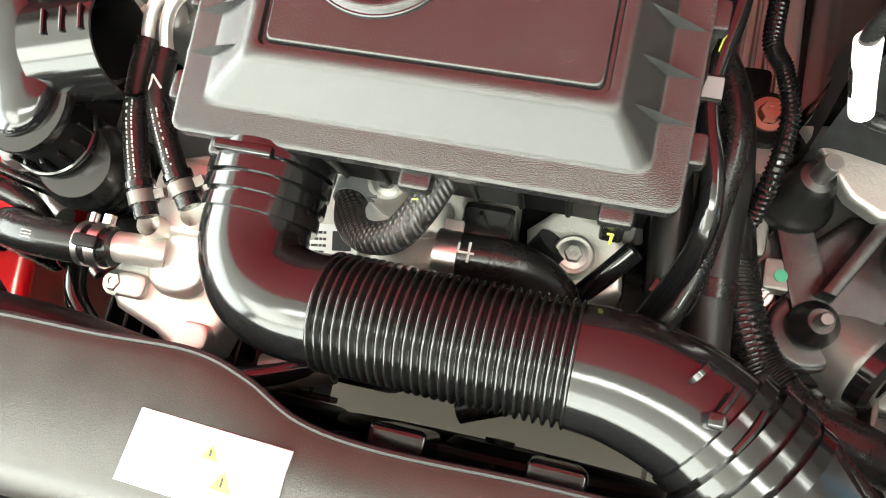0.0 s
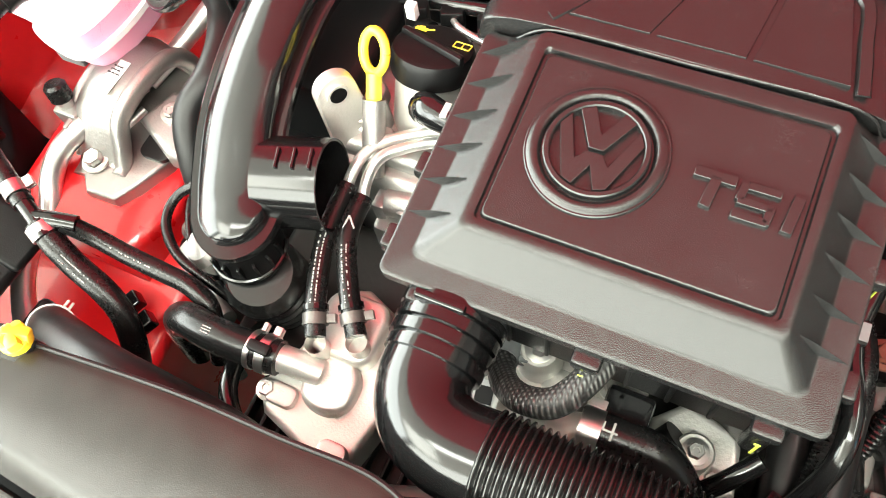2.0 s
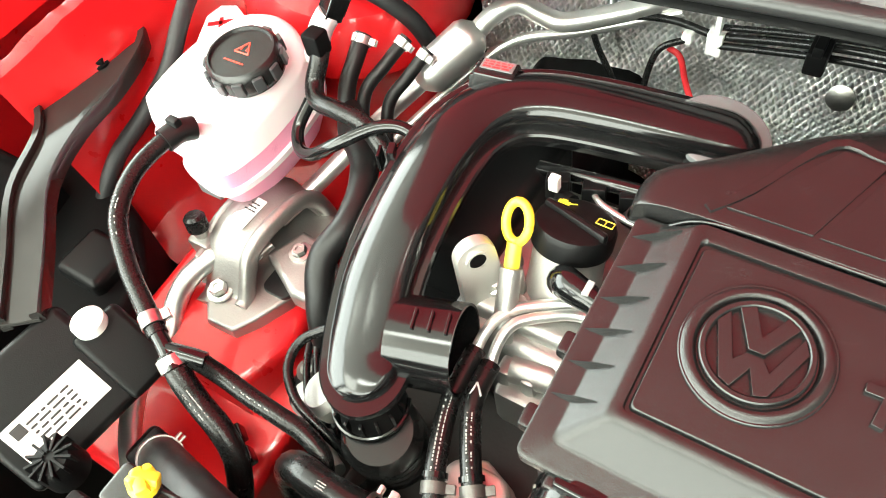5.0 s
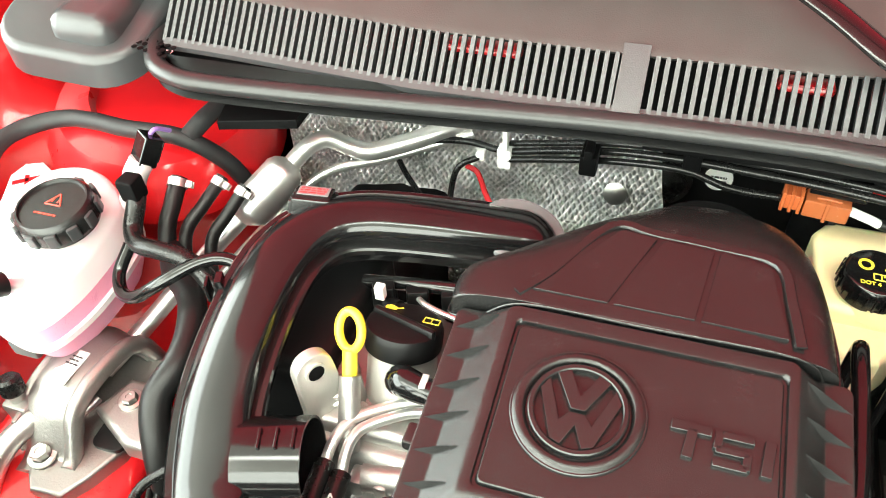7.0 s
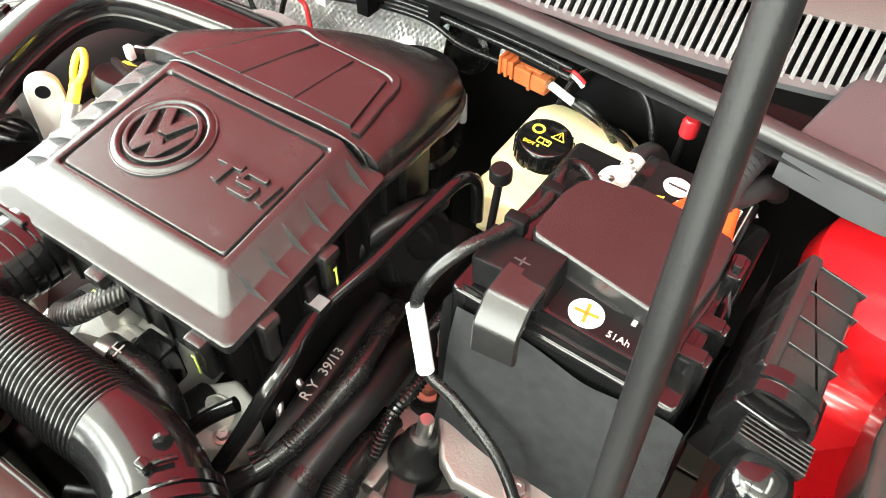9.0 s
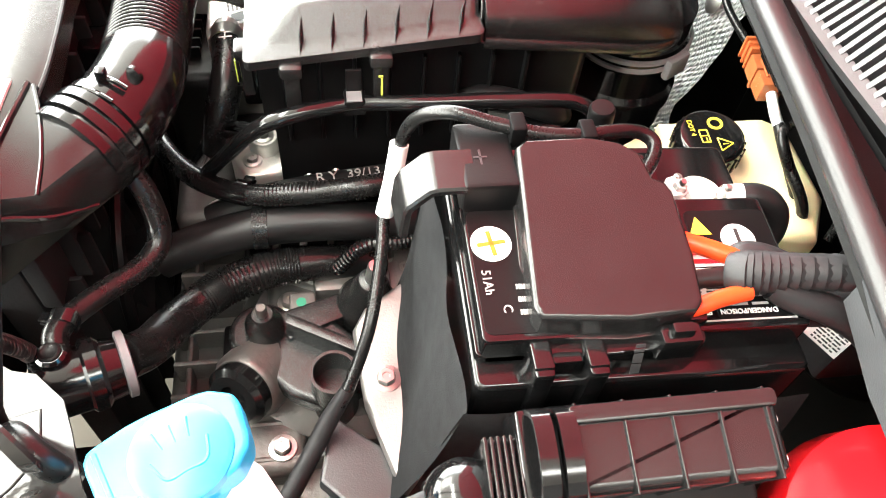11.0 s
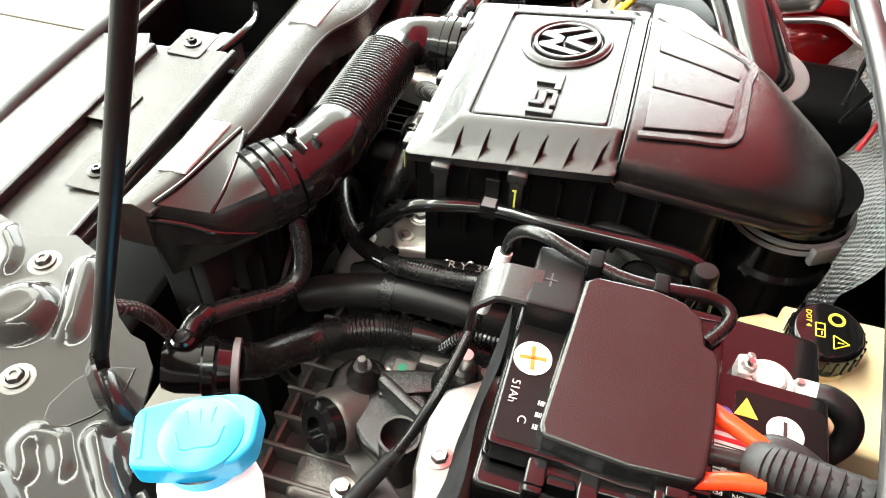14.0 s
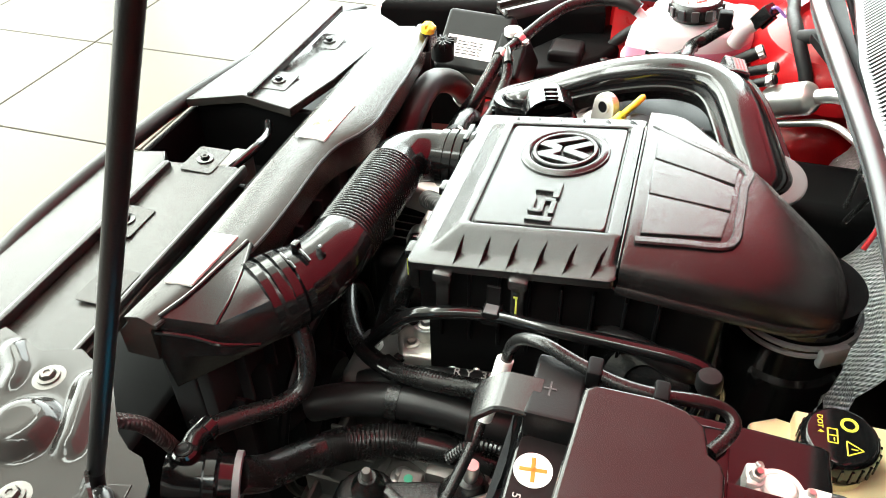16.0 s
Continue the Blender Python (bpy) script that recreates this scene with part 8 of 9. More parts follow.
def shrunk(z, k):
    return [(-0.445 + (x + 0.445) * k, 0.158 + (y - 0.158) * k, z + 0.03 * (y - 0.165)) for x, y, _ in tank_ring(z, 0)]


b = bmesh.new()
loft(b, [tank_ring(0.719, 0.000), tank_ring(0.7385, SG * 0.004), tank_ring(0.7435, SG * 0.0055), tank_ring(0.7465, SG * 0.009), shrunk(0.753, 0.80), shrunk(0.760, 0.55), shrunk(0.762, 0.3)])
part("upper_shell", b, M_TANK, et, sharp=50)
b = bmesh.new()
loft(b, [tank_ring(0.702, SG * -0.001), tank_ring(0.7188, 0.0)])
part("tinted_wall", b, M_PINK, et, "wall tinted by pink coolant")
b = bmesh.new()
loft(b, [tank_ring(0.6955, SG * -0.001), tank_ring(0.6955, SG * -0.005), tank_ring(0.7015, SG * -0.005), tank_ring(0.7018, SG * -0.001)])
part("seam_lip", b, M_TANK, et)
b = bmesh.new()
loft(b, [shrunk(0.661, 0.75), shrunk(0.664, 0.86), shrunk(0.672, 0.92), tank_ring(0.695, SG * 0.001)])
part("lower_shell", b, M_PINK, et, "lower shell tinted by pink coolant")
b = bmesh.new()
tube(b, [(-0.405, 0.218, 0.735), (-0.398, 0.228, 0.762), (-0.391, 0.238, 0.776)], 0.0115, 18)
part("sensor_neck", b, M_TANK, et)
b = bmesh.new()
tube(b, [(-0.424, 0.096, 0.745), (-0.428, 0.080, 0.758), (-0.431, 0.068, 0.764)], 0.007, 14)
part("vent_spout", b, M_TANK, et)
b = bmesh.new()
prism(b, [(-0.535, 0.186), (-0.555, 0.225), (-0.552, 0.245), (-0.535, 0.252), (-0.512, 0.240), (-0.505, 0.22)], 0.728, 0.736, 0.003)
ear = part("mounting_ear", b, M_TANK, et)
b = bmesh.new()
rbox(b, -0.014, 0.014, -0.003, 0.003, 0, 0.0006, 0, m=pose(-0.531, 0.222, 0.736, 0, 0, 35))
rbox(b, -0.002, 0.002, -0.008, 0.008, 0, 0.0006, 0, m=pose(-0.531, 0.222, 0.736, 0, 0, 35))
part("slot", b, M_RED, ear)
km = Matrix.Translation((-0.428, 0.16, 0.763)) @ Matrix.Rotation(radians(5), 4, 'X')
b = bmesh.new()
lathe(b, [(0.0, -0.004), (0.033, -0.004), (0.034, 0.0), (0.0355, 0.002), (0.0355, 0.012), (0.034, 0.017), (0.031, 0.0205), (0.0295, 0.0205), (0.0285, 0.0175), (0, 0.018)], 48, km)
tk = part("cap", b, M_COVER, et, "black ribbed pressure cap with red warning print")
for k in range(12):
    part("grip_rib", rbox(bmesh.new(), 0.034, 0.0378, -0.005, 0.005, 0.001, 0.0155, 0.0015, m=km @ Matrix.Rotation(math.pi * k / 6, 4, 'Z')), M_GREYD, tk)
b = bmesh.new()
q = km @ pose(0, 0.004, 0.0181)
for p_, q_ in (((-0.008, -0.004), (0.008, -0.004)), ((-0.008, -0.004), (0, 0.009)), ((0.008, -0.004), (0, 0.009)), ((-0.003, -0.001), (-0.003, 0.003)), ((0.003, -0.001), (0.003, 0.003))):
    stroke(b, p_, q_, 0.0015, 0.0004, q)
bars(b, km @ pose(0, 0, 0.0181), -0.011, 0.011, -0.012, -0.008, 1, seed=3)
part("warning_print", b, mat("red_print", (0.6, 0.05, 0.03), 0.5, bump=0), tk)
tc_ = thing("level_sensor_plug", (-0.388, 0.242, 0.77), "black level sensor plug on the tank neck", "connector")
b = bmesh.new()
rbox(b, -0.011, 0.011, -0.009, 0.009, 0, 0.03, 0.002, m=toward((-0.392, 0.238, 0.772), (0.3, 0.45, 0.8)))
rbox(b, -0.005, 0.005, -0.013, -0.008, 0.004, 0.026, 0.001, m=toward((-0.392, 0.238, 0.772), (0.3, 0.45, 0.8)))
part("plug", b, M_GLOSS, tc_)
part("lead", tube(bmesh.new(), [(-0.385, 0.25, 0.795), (-0.38, 0.257, 0.80), (-0.376, 0.27, 0.79)], 0.0022, 8), mat("violet_wire", (0.2, 0.12, 0.35), 0.4), tc_)

th_ = hose("tank_vent_hose", [(-0.43, 0.074, 0.764), (-0.434, 0.052, 0.766), (-0.434, 0.018, 0.764), (-0.42, -0.018, 0.757), (-0.39, -0.045, 0.745), (-0.36, -0.063, 0.735), (-0.334, -0.077, 0.728)], 0.0078, M_RUBBER, "black rubber tank hose with white print")
band(th_, (-0.345, -0.071, 0.7315), (0.8, -0.45, -0.2), 0.008, 0.011)
b = bmesh.new()
tube(b, [(-0.427, 0.082, 0.760), (-0.4305, 0.070, 0.7655), (-0.433, 0.055, 0.7665)], 0.0105, 14)
rbox(b, -0.436, -0.424, 0.066, 0.074, 0.772, 0.781, 0.002)
part("end_fitting", b, M_RUBBER2, th_)
print_along(th_, [(-0.428, 0.015, 0.768), (-0.42, -0.018, 0.757), (-0.39, -0.045, 0.745)], 0.0079, 0.3, 0.75, seed=21)
yj = thing("y_joint", (-0.32, -0.084, 0.715), "black plastic hose joint between two steel clamps", "hose joint")
b = bmesh.new()
tube(b, [(-0.338, -0.075, 0.7295), (-0.321, -0.083, 0.7265), (-0.305, -0.092, 0.7225)], 0.0065, 14)
tube(b, [(-0.321, -0.083, 0.7265), (-0.305, -0.078, 0.724), (-0.292, -0.074, 0.72)], 0.0065, 14)
part("body", b, M_GLOSS, yj)
b1 = hose("branch_hose", [(-0.318, -0.084, 0.724), (-0.302, -0.093, 0.714), (-0.287, -0.099, 0.701), (-0.266, -0.105, 0.69), (-0.250, -0.113, 0.677), (-0.243, -0.124, 0.66), (-0.242, -0.137, 0.636), (-0.247, -0.15, 0.61)], 0.0098, M_RUBBER, "black rubber hose dropping from the joint")
band(b1, (-0.313, -0.0875, 0.7205), (0.75, -0.4, -0.45), 0.010, 0.010)
print_along(b1, [(-0.302, -0.093, 0.714), (-0.287, -0.099, 0.701), (-0.266, -0.105, 0.69)], 0.0099, 0.2, 0.8, seed=33)
b2 = hose("branch_hose", [(-0.302, -0.077, 0.722), (-0.283, -0.0745, 0.7035), (-0.258, -0.0755, 0.695), (-0.232, -0.076, 0.69), (-0.208, -0.077, 0.686), (-0.189, -0.083, 0.681), (-0.182, -0.095, 0.665), (-0.182, -0.11, 0.635)], 0.0075, M_RUBBER, "black rubber branch hose with white print")
print_along(b2, [(-0.283, -0.0745, 0.7035), (-0.258, -0.0755, 0.695), (-0.232, -0.076, 0.69)], 0.0076, 0.2, 0.9, seed=31, rows=1)
sh = hose("tank_side_hose", [(-0.375, 0.205, 0.775), (-0.37, 0.19, 0.765), (-0.368, 0.175, 0.752), (-0.355, 0.162, 0.748), (-0.33, 0.158, 0.75), (-0.30, 0.155, 0.748), (-0.275, 0.145, 0.735), (-0.255, 0.13, 0.70)], 0.0085, M_RUBBER, "black hose bent from the tank to the engine")
b = bmesh.new()
rbox(b, -0.382, -0.364, 0.188, 0.206, 0.768, 0.792, 0.003)
part("end_clip", b, M_DARK, sh)
hose("thin_vent_hose", [(-0.372, 0.168, 0.738), (-0.374, 0.145, 0.722), (-0.36, 0.128, 0.718), (-0.338, 0.122, 0.727), (-0.312, 0.128, 0.745), (-0.285, 0.15, 0.755), (-0.26, 0.16, 0.755), (-0.235, 0.155, 0.74)], 0.0058, M_GLOSS, "thin glossy black hose looping below the tank")
for k, (p, q, r) in enumerate((((-0.372, 0.255, 0.745), (-0.368, 0.21, 0.715), 0.0085), ((-0.335, 0.272, 0.74), (-0.352, 0.215, 0.71), 0.0065), ((-0.31, 0.27, 0.735), (-0.33, 0.22, 0.70), 0.0062))):
    h = hose("heater_hose", [p, tuple((a + c) / 2 + (0.002 if i == 2 else 0) for i, (a, c) in enumerate(zip(p, q))), q, (q[0] + 0.01, q[1] - 0.03, q[2] - 0.04)], r, M_RUBBER2, "black heater hose end beside the tank", group="heater hoses")
    band(h, tuple(np.array(p) * 0.9 + np.array(q) * 0.1), Vector(q) - Vector(p), r + 0.0004, 0.008, M_STEEL)
part("lower_bend", tube(bmesh.new(), [(-0.36, 0.20, 0.70), (-0.335, 0.17, 0.71), (-0.30, 0.142, 0.717), (-0.28, 0.11, 0.718), (-0.272, 0.078, 0.716), (-0.278, 0.048, 0.705), (-0.27, 0.024, 0.685), (-0.26, 0.005, 0.65), (-0.252, 0.0, 0.60)], 0.0125, 18), M_RUBBER2, h)

# ---- air conditioning line with silencer ----
sl3 = thing("refrigerant_line", (-0.3, 0.29, 0.68), "bright aluminium refrigerant line with silencer can", "pipe")
d3 = Vector((-0.289, 0.312, 0.726)) - Vector((-0.32, 0.27, 0.697))
b = bmesh.new()
p3 = Vector((-0.32, 0.27, 0.697))
Ls = d3.length
lathe(b, [(0.009, -0.008), (0.018, 0.0), (0.0215, 0.006), (0.0215, Ls - 0.004), (0.018, Ls + 0.003), (0.009, Ls + 0.010)], 32, toward(p3, d3))
part("silencer_can", b, M_TUBE, sl3)
part("upper_pipe", tube(bmesh.new(), [(-0.289, 0.312, 0.726), (-0.274, 0.336, 0.74), (-0.258, 0.352, 0.742), (-0.237, 0.357, 0.732), (-0.212, 0.362, 0.728), (-0.16, 0.385, 0.74), (-0.12, 0.42, 0.745)], 0.0095, 18), M_TUBE, sl3)
part("lower_pipe", tube(bmesh.new(), [(-0.32, 0.27, 0.697), (-0.342, 0.238, 0.677), (-0.36, 0.205, 0.66), (-0.385, 0.15, 0.635), (-0.40, 0.10, 0.625)], 0.0092, 18), M_TUBE, sl3)
l2 = hose("refrigerant_pipe", [(-0.12, 0.405, 0.735), (-0.2, 0.37, 0.715), (-0.26, 0.338, 0.708), (-0.30, 0.29, 0.68), (-0.335, 0.225, 0.65), (-0.36, 0.17, 0.62)], 0.0048, M_TUBE, "thin aluminium refrigerant pipe", "pipe")
l3 = thing("refrigerant_line", (-0.42, -0.04, 0.55), "aluminium refrigerant pipe with fittings along the wing", "pipe")
part("pipe", tube(bmesh.new(), [(-0.40, 0.095, 0.632), (-0.415, 0.05, 0.635), (-0.432, 0.01, 0.63), (-0.436, -0.02, 0.615), (-0.426, -0.05, 0.60), (-0.43, -0.09, 0.59), (-0.41, -0.13, 0.58), (-0.38, -0.16, 0.575)], 0.0105, 18), M_TUBE, l3)
b = bmesh.new()
rbox(b, -0.452, -0.425, 0.03, 0.055, 0.62, 0.648, 0.004)
lathe(b, [(0.007, 0), (0.007, 0.014)], 16, pose(-0.44, 0.042, 0.645))
part("fitting", b, M_ALU, l3)
b = bmesh.new()
lathe(b, [(0.009, 0), (0.0105, 0.002), (0.0105, 0.015), (0.008, 0.018), (0, 0.018)], 20, pose(-0.44, 0.042, 0.655, -12, -10, 0))
part("valve_cap", b, M_RUBBER, l3)
part("thin_pipe", tube(bmesh.new(), [(-0.39, 0.075, 0.62), (-0.405, 0.03, 0.615), (-0.415, 0.0, 0.605), (-0.425, -0.03, 0.59)], 0.0042, 12), M_TUBE, l3)

# ---- engine mount ----
em_ = thing("engine_mount", (-0.4, 0.06, 0.58), "cast aluminium engine mount bracket with label", "engine mount")
FT = (-0.388, 0.004, 0.618)
AR = [(-0.399, -0.004, 0.612), (-0.400, 0.012, 0.614), (-0.402, 0.026, 0.630), (-0.404, 0.042, 0.649), (-0.403, 0.062, 0.657), (-0.400, 0.09, 0.660), (-0.397, 0.115, 0.657), (-0.395, 0.132, 0.642), (-0.394, 0.142, 0.61)]
S = spl(AR, 6)
b = bmesh.new()
loft(b, rings_along(S, lambda i, s: [(-0.033, -0.016), (-0.026, -0.011), (0.026, -0.008), (0.027, 0.0), (0.018, 0.004), (-0.012, 0.004), (-0.024, -0.001), (-0.033, -0.010)], up=(0, 0, 1)))
part("web", b, M_ALU, em_)
for sgn, k_, r_ in ((-1, -0.0325, 0.0052), (1, 0.0255, 0.0078)):
    b = bmesh.new()
    R = rings_along(S, lambda i, s: [(k_, 0.002 if sgn > 0 else -0.011)], up=(0, 0, 1))
    P = [r[0] for r in R]
    loft(b, rings_along(P[3:], lambda i, s: [(p, q * (1.0 + 0.3 * math.sin(math.pi * s))) for p, q in circle(r_, 14)], up=(0, 0, 1)))
    part("rib", b, M_ALU, em_)
b = bmesh.new()
rbox(b, -0.434, -0.428, 0.02, 0.135, 0.602, 0.645, 0.0025)
part("side_wall", b, M_ALU, em_)
b = bmesh.new()
prism(b, [(-0.408, -0.006), (-0.395, -0.020), (-0.365, -0.018), (-0.352, 0.002), (-0.338, 0.034), (-0.334, 0.13), (-0.41, 0.14), (-0.414, 0.03)], 0.600, 0.617, 0.004, seg=3)
part("base", b, M_ALU, em_)
b = bmesh.new()
prism(b, [(-0.372, 0.055), (-0.358, 0.094), (-0.325, 0.092), (-0.285, 0.06), (-0.285, 0.03), (-0.325, 0.03)], 0.622, 0.642, 0.007, seg=3)
part("engine_arm", b, M_ALU, em_)
b = bmesh.new()
prism(b, rrect(-0.368, -0.336, 0.03, 0.1, 0.008), 0.617, 0.6215, 0.001)
part("rubber_block", b, M_RUBBER2, em_)
part("bolt", hexhead(bmesh.new(), toward((-0.402, 0.010, 0.620), (0, -0.1, 1)), 0.0085, 0.009, 0.013), M_STEEL, em_)
part("bolt", hexhead(bmesh.new(), pose(-0.342, 0.07, 0.643), 0.007, 0.007, 0.011), M_STEEL, em_)
mm = pose(-0.404, 0.076, 0.6632, 2, 0, -4)
b = bmesh.new()
rbox(b, -0.010, 0.010, -0.018, 0.018, 0, 0.0008, 0.0002, m=mm)
ml = part("label", b, M_LABEL, em_, "white paper label")
b = bmesh.new()
bars(b, mm @ pose(0, 0.008, 0.0008), -0.008, 0.008, -0.006, 0.006, 3, seed=14)
part("print_bars", b, M_INK, ml)

# ---- taped harness over the tower ----
hn = hose("body_harness", [(-0.60, -0.02, 0.50), (-0.595, 0.02, 0.60), (-0.58, 0.065, 0.66), (-0.566, 0.115, 0.69), (-0.56, 0.16, 0.715), (-0.563, 0.20, 0.745), (-0.566, 0.235, 0.762), (-0.553, 0.265, 0.766), (-0.52, 0.287, 0.768), (-0.485, 0.290, 0.768), (-0.445, 0.287, 0.768), (-0.396, 0.290, 0.767), (-0.372, 0.296, 0.755), (-0.355, 0.31, 0.725), (-0.345, 0.32, 0.69)], 0.009, M_TAPE, "tape-wound black harness over the strut tower", "wiring loom")
part("branch", tube(bmesh.new(), [(-0.38, 0.293, 0.764), (-0.372, 0.315, 0.772), (-0.365, 0.34, 0.775)], 0.0095, 14), M_TAPE, hn)
b = bmesh.new()
rbox(b, -0.485, -0.455, 0.085, 0.11, 0.64, 0.66, 0.004)
solo("wing_clip", b, M_GREY, "grey plastic clip on the red inner wing", "clip")

# ---- wing bracket, headlamp back and fillers ----
wb = thing("wing_support", (-0.57, 0.0, 0.65), "black pressed steel wing support strip with bolts", "bracket")
b = bmesh.new()
prism(b, [(-0.655, 0.215), (-0.64, 0.208), (-0.597, 0.172), (-0.572, 0.112), (-0.562, 0.05), (-0.535, -0.01), (-0.475, -0.068), (-0.43, -0.112), (-0.455, -0.132), (-0.50, -0.09), (-0.56, -0.035), (-0.598, 0.03), (-0.66, 0.07), (-0.70, 0.10), (-0.69, 0.19)], 0.727, 0.731, 0.0015)
part("strip", b, M_PAINT, wb)
for P in ([(-0.645, 0.209), (-0.600, 0.172), (-0.575, 0.112), (-0.565, 0.05), (-0.538, -0.01), (-0.478, -0.068), (-0.433, -0.112)], [(-0.69, 0.095), (-0.66, 0.073), (-0.60, 0.033), (-0.562, -0.032), (-0.502, -0.088), (-0.457, -0.130)]):
    b = bmesh.new()
    S = spl([(x, y, 0.731) for x, y in P], 5)
    loft(b, rings_along(S, lambda i, s: [(-0.004, -0.012), (-0.0045, 0.003), (-0.003, 0.006), (0.003, 0.006), (0.0045, 0.003), (0.004, -0.012)], up=(0, 0, 1)))
    part("rim", b, M_PAINT, wb)
for p in ((-0.649, 0.161, 0.732), (-0.614, 0.125, 0.732)):
    part("bolt", hexhead(bmesh.new(), pose(*p), 0.006, 0.006, 0.009), M_DARK, wb)
hb = thing("headlamp_unit", (-0.42, -0.15, 0.6), "black headlamp unit with white data label", "headlamp")
b = bmesh.new()
hm_ = Matrix.Translation((-0.432, -0.15, 0.662)) @ Matrix.Rotation(radians(-6), 4, 'Z') @ Matrix.Rotation(radians(42), 4, 'Y')
rbox(b, -0.05, 0.05, -0.055, 0.055, -0.06, 0.045, 0.008, 3, m=hm_)
rbox(b, -0.02, 0.05, 0.04, 0.085, -0.04, 0.052, 0.006, 3, m=hm_)
part("cover", b, M_BOX, hb)
b = bmesh.new()
prism(b, [(-0.69, 0.065), (-0.62, 0.07), (-0.53, 0.035), (-0.475, -0.012), (-0.452, -0.075), (-0.52, -0.10), (-0.64, -0.03)], 0.45, 0.635, 0.012, seg=3)
part("back_housing", b, M_DARK, hb)
b = bmesh.new()
prism(b, [(-0.72, 0.02), (-0.72, -0.36), (-0.54, -0.36), (-0.56, -0.2), (-0.62, 0.02)], 0.45, 0.688, 0.02, seg=3)
part("lamp_body", b, M_DARK, hb)
part("housing_step", rbox(bmesh.new(), -0.55, -0.49, -0.055, 0.0, 0.60, 0.652, 0.008, 3), M_BOX, hb)
b = bmesh.new()
rbox(b, -0.017, 0.017, -0.042, 0.035, 0.045, 0.046, 0.0003, m=hm_ @ pose(0.012, 0, 0.0, 0, 0, 0))
lb3 = part("label", b, M_LABEL, hb, "white paper data label")
b = bmesh.new()
bars(b, hm_ @ pose(0.012, -0.004, 0.046, 0, 0, 90), -0.02, 0.02, -0.012, 0.012, 5, seed=17)
rbox(b, -0.013, -0.003, -0.036, -0.026, 0.046, 0.0464, 0, m=hm_ @ pose(0.012, 0, 0))
part("print_bars", b, M_INK, lb3)
b = bmesh.new()
lathe(b, [(0.0135, 0), (0.0135, 0.008), (0.011, 0.01), (0, 0.01)], 28, pose(-0.404, -0.093, 0.712))
part("white_cap", b, M_WHITE, hb, "round white cap")
b = bmesh.new()
lathe(b, [(0.017, 0), (0.017, 0.02), (0.013, 0.026), (0, 0.027)], 24, pose(-0.345, -0.185, 0.69))
kb = part("knob", b, M_BOX, hb)
for k in range(12):
    part("grip_rib", rbox(bmesh.new(), 0.004, 0.0175, -0.001, 0.001, 0.018, 0.029, 0.0004, m=pose(-0.345, -0.185, 0.69, 0, 0, 30 * k)), M_BOX, kb)
rt = thing("radiator_top_hose", (-0.27, -0.14, 0.6), "thick black radiator hose with steel collar", "hose")
part("sheath", tube(bmesh.new(), [(-0.322, -0.1415, 0.643), (-0.306, -0.143, 0.661), (-0.284, -0.146, 0.682), (-0.262, -0.149, 0.698), (-0.241, -0.152, 0.709), (-0.218, -0.155, 0.719), (-0.196, -0.157, 0.7235), (-0.172, -0.158, 0.723), (-0.150, -0.159, 0.718), (-0.118, -0.160, 0.705), (-0.09, -0.165, 0.675), (-0.075, -0.17, 0.63)], 0.0168, 20), M_RUBBER2, rt)
band(rt, (-0.316, -0.142, 0.650), (0.66, -0.06, 0.75), 0.0172, 0.010)
part("stub", tube(bmesh.new(), [(-0.352, -0.139, 0.61), (-0.336, -0.140, 0.628), (-0.320, -0.1415, 0.646)], 0.0145, 20), M_ALU, rt)
b = bmesh.new()
rbox(b, -0.0175, 0.0175, -0.0175, 0.0175, -0.010, 0.008, 0.005, m=toward((-0.344, -0.1395, 0.619), (0.66, -0.06, 0.75)))
part("plastic_neck", b, M_BOX, rt)
cp2 = thing("wing_connector", (-0.31, -0.11, 0.58), "pair of small black square plugs on the red rail", "connector")
for k in range(2):
    b = bmesh.new()
    rbox(b, -0.008, 0.008, -0.008, 0.008, 0, 0.014, 0.002, m=pose(-0.325 + 0.022 * k, -0.085 - 0.012 * k, 0.556, 10, 0, -30))
    part("plug", b, M_GLOSS, cp2)

# small fittings under the charge pipe
af = thing("actuator_fittings", (-0.2, -0.04, 0.6), "metal actuator and hose ends under the charge pipe", "engine part")
b = bmesh.new()
lathe(b, [(0.018, 0), (0.02, 0.004), (0.02, 0.02), (0.014, 0.026), (0, 0.026)], 28, toward((-0.215, -0.035, 0.655), (-0.4, -0.3, 1)))
tube(b, [(-0.215, -0.06, 0.64), (-0.2, -0.075, 0.645), (-0.185, -0.082, 0.65)], 0.007, 14)
rbox(b, -0.23, -0.20, -0.02, 0.0, 0.63, 0.65, 0.004)
part("actuator", b, M_ALU, af)
for p, r, h, mt_ in (((-0.252, -0.035, 0.61), 0.013, 0.03, M_ALU), ((-0.272, -0.012, 0.60), 0.009, 0.035, M_CAST), ((-0.235, -0.055, 0.60), 0.008, 0.04, M_STEEL), ((-0.28, 0.02, 0.60), 0.012, 0.025, M_CAST)):
    bq = bmesh.new()
    lathe(bq, [(r, 0), (r, h * 0.6), (r * 1.25, h * 0.62), (r * 1.25, h * 0.8), (r * 0.6, h), (0, h)], 18, toward(p, (0.1, -0.25, 1)))
    part("fitting", bq, mt_, af)
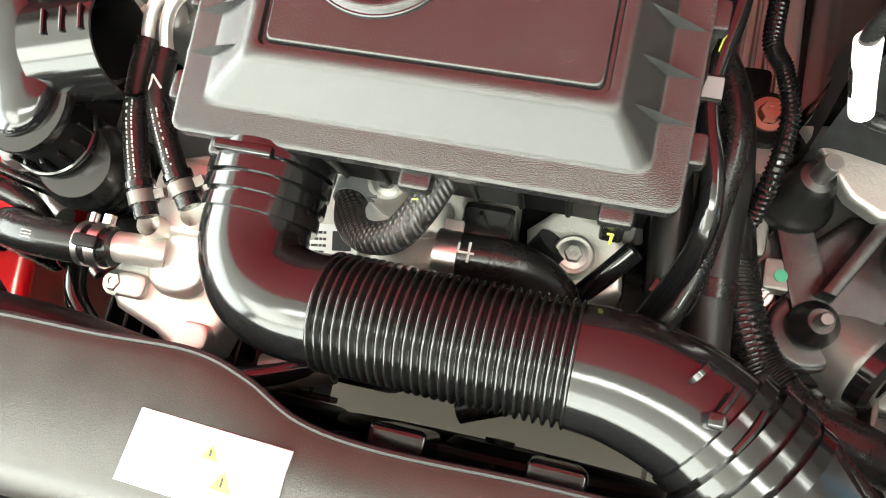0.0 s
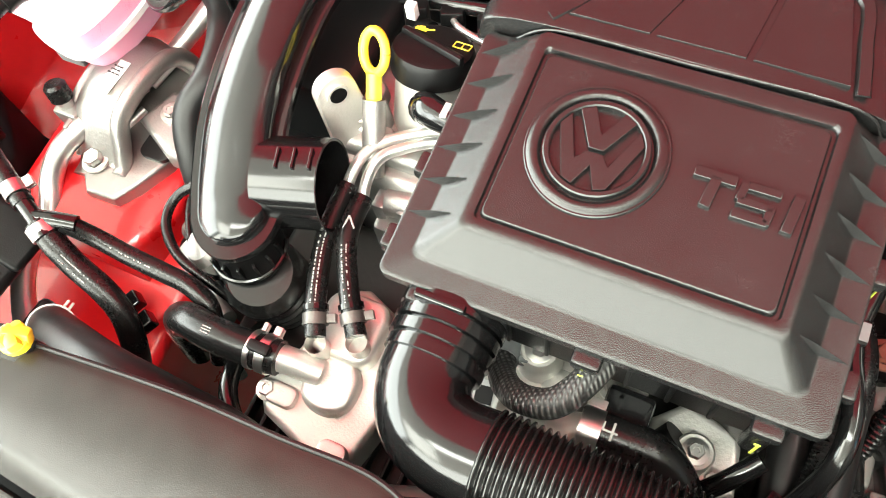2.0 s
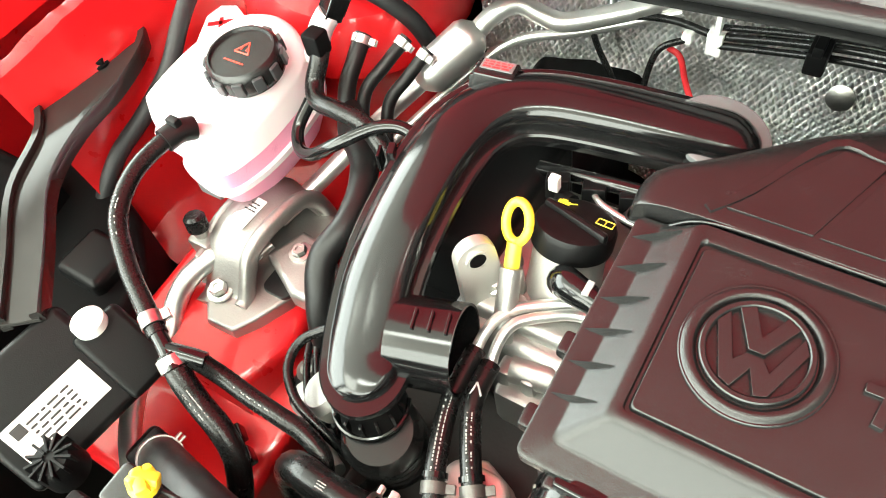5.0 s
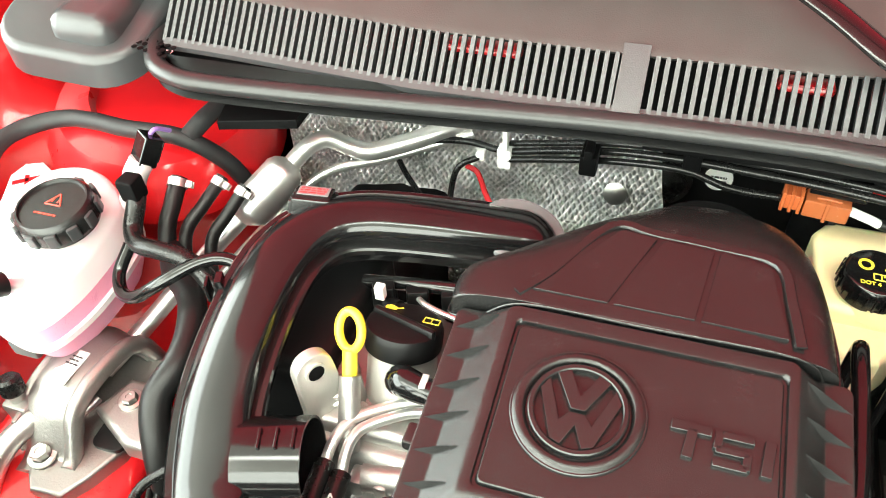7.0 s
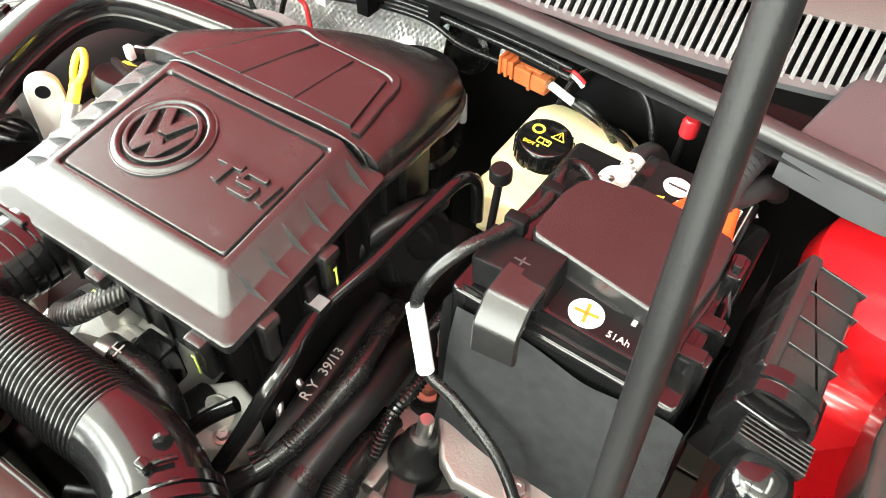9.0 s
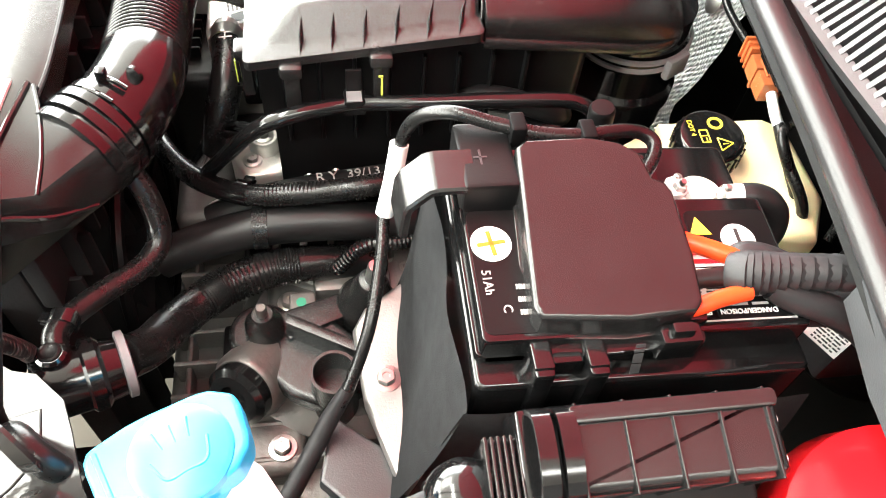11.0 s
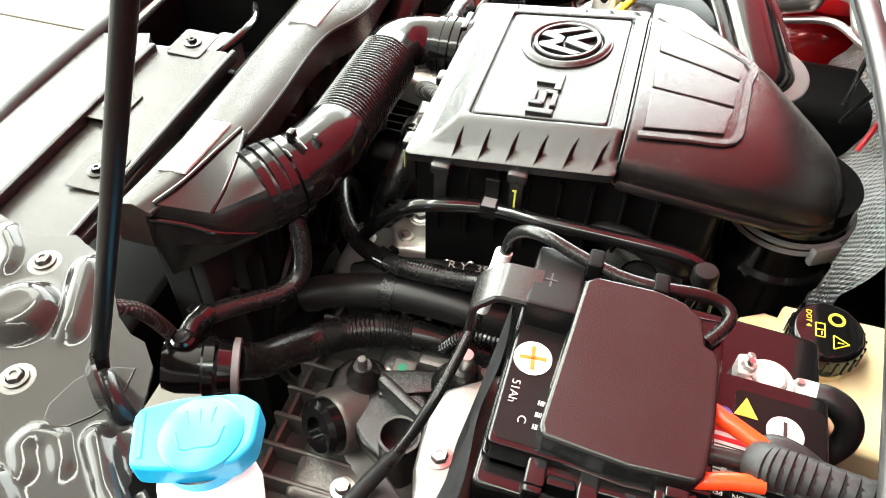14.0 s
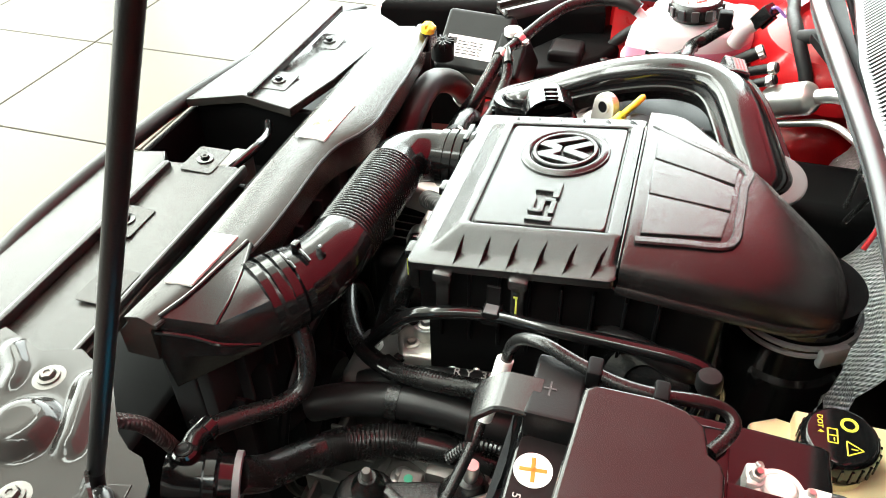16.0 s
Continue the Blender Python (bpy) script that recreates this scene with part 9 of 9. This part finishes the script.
for k in range(3):
    part("wire", tube(bmesh.new(), [(-0.29 + 0.012 * k, 0.03, 0.62), (-0.275 + 0.01 * k, 0.0, 0.645 + 0.006 * k), (-0.255 + 0.012 * k, -0.03, 0.65), (-0.232 + 0.012 * k, -0.055, 0.64), (-0.21 + 0.01 * k, -0.06, 0.61)], 0.0032, 10), M_RUBBER, af)
part("rod", tube(bmesh.new(), [(-0.235, -0.06, 0.635), (-0.20, -0.09, 0.63), (-0.16, -0.115, 0.63)], 0.004, 10), M_STEEL, af)
part("wire", tube(bmesh.new(), [(-0.235, 0.0, 0.70), (-0.254, -0.018, 0.692), (-0.252, -0.04, 0.688), (-0.232, -0.058, 0.684), (-0.205, -0.066, 0.68), (-0.18, -0.07, 0.66)], 0.004, 10), M_RUBBER, af)

# the block below, which shuts out the floor
blk = thing("engine_block", (0.0, 0.05, 0.3), "cast engine block with the shade below the pipes in its colour", "engine")
b = bmesh.new()
rbox(b, -0.20, 0.20, -0.085, 0.30, 0.30, 0.58, 0.015, 3)
rbox(b, -0.19, 0.02, -0.10, 0.04, 0.56, 0.63, 0.012, 3)
part("casting", b, M_BLOCK, blk)
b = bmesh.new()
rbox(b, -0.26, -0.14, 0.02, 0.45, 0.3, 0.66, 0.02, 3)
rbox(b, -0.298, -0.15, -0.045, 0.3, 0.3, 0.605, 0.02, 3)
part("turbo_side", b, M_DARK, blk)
tb_ = thing("turbocharger_outlet", (-0.24, 0.43, 0.5), "round grey metal pump body near the firewall", "engine part")
b = bmesh.new()
lathe(b, [(0.04, -0.03), (0.04, 0.0), (0.03, 0.006), (0.014, 0.006), (0.012, 0.012), (0, 0.012)], 36, toward((-0.20, 0.40, 0.58), (0.95, -0.2, 0.25)))
part("body", b, M_CAST, tb_)

# ---- floor tiles ----
tl_ = bmesh.new()
rbox(tl_, -0.297, 0.297, -0.297, 0.297, -0.012, 0.0, 0.0015, 1)
me_t = bpy.data.meshes.new("tile")
tl_.to_mesh(me_t)
tl_.free()
me_t.materials.append(M_FLOOR)
for i in range(17):
    for j in range(15):
        o = new("tile", me_t)
        o.parent = ground
        o.location = Vector((-4.8 + 0.6 * i, -4.6 + 0.6 * j, 0.0)) - ground.location
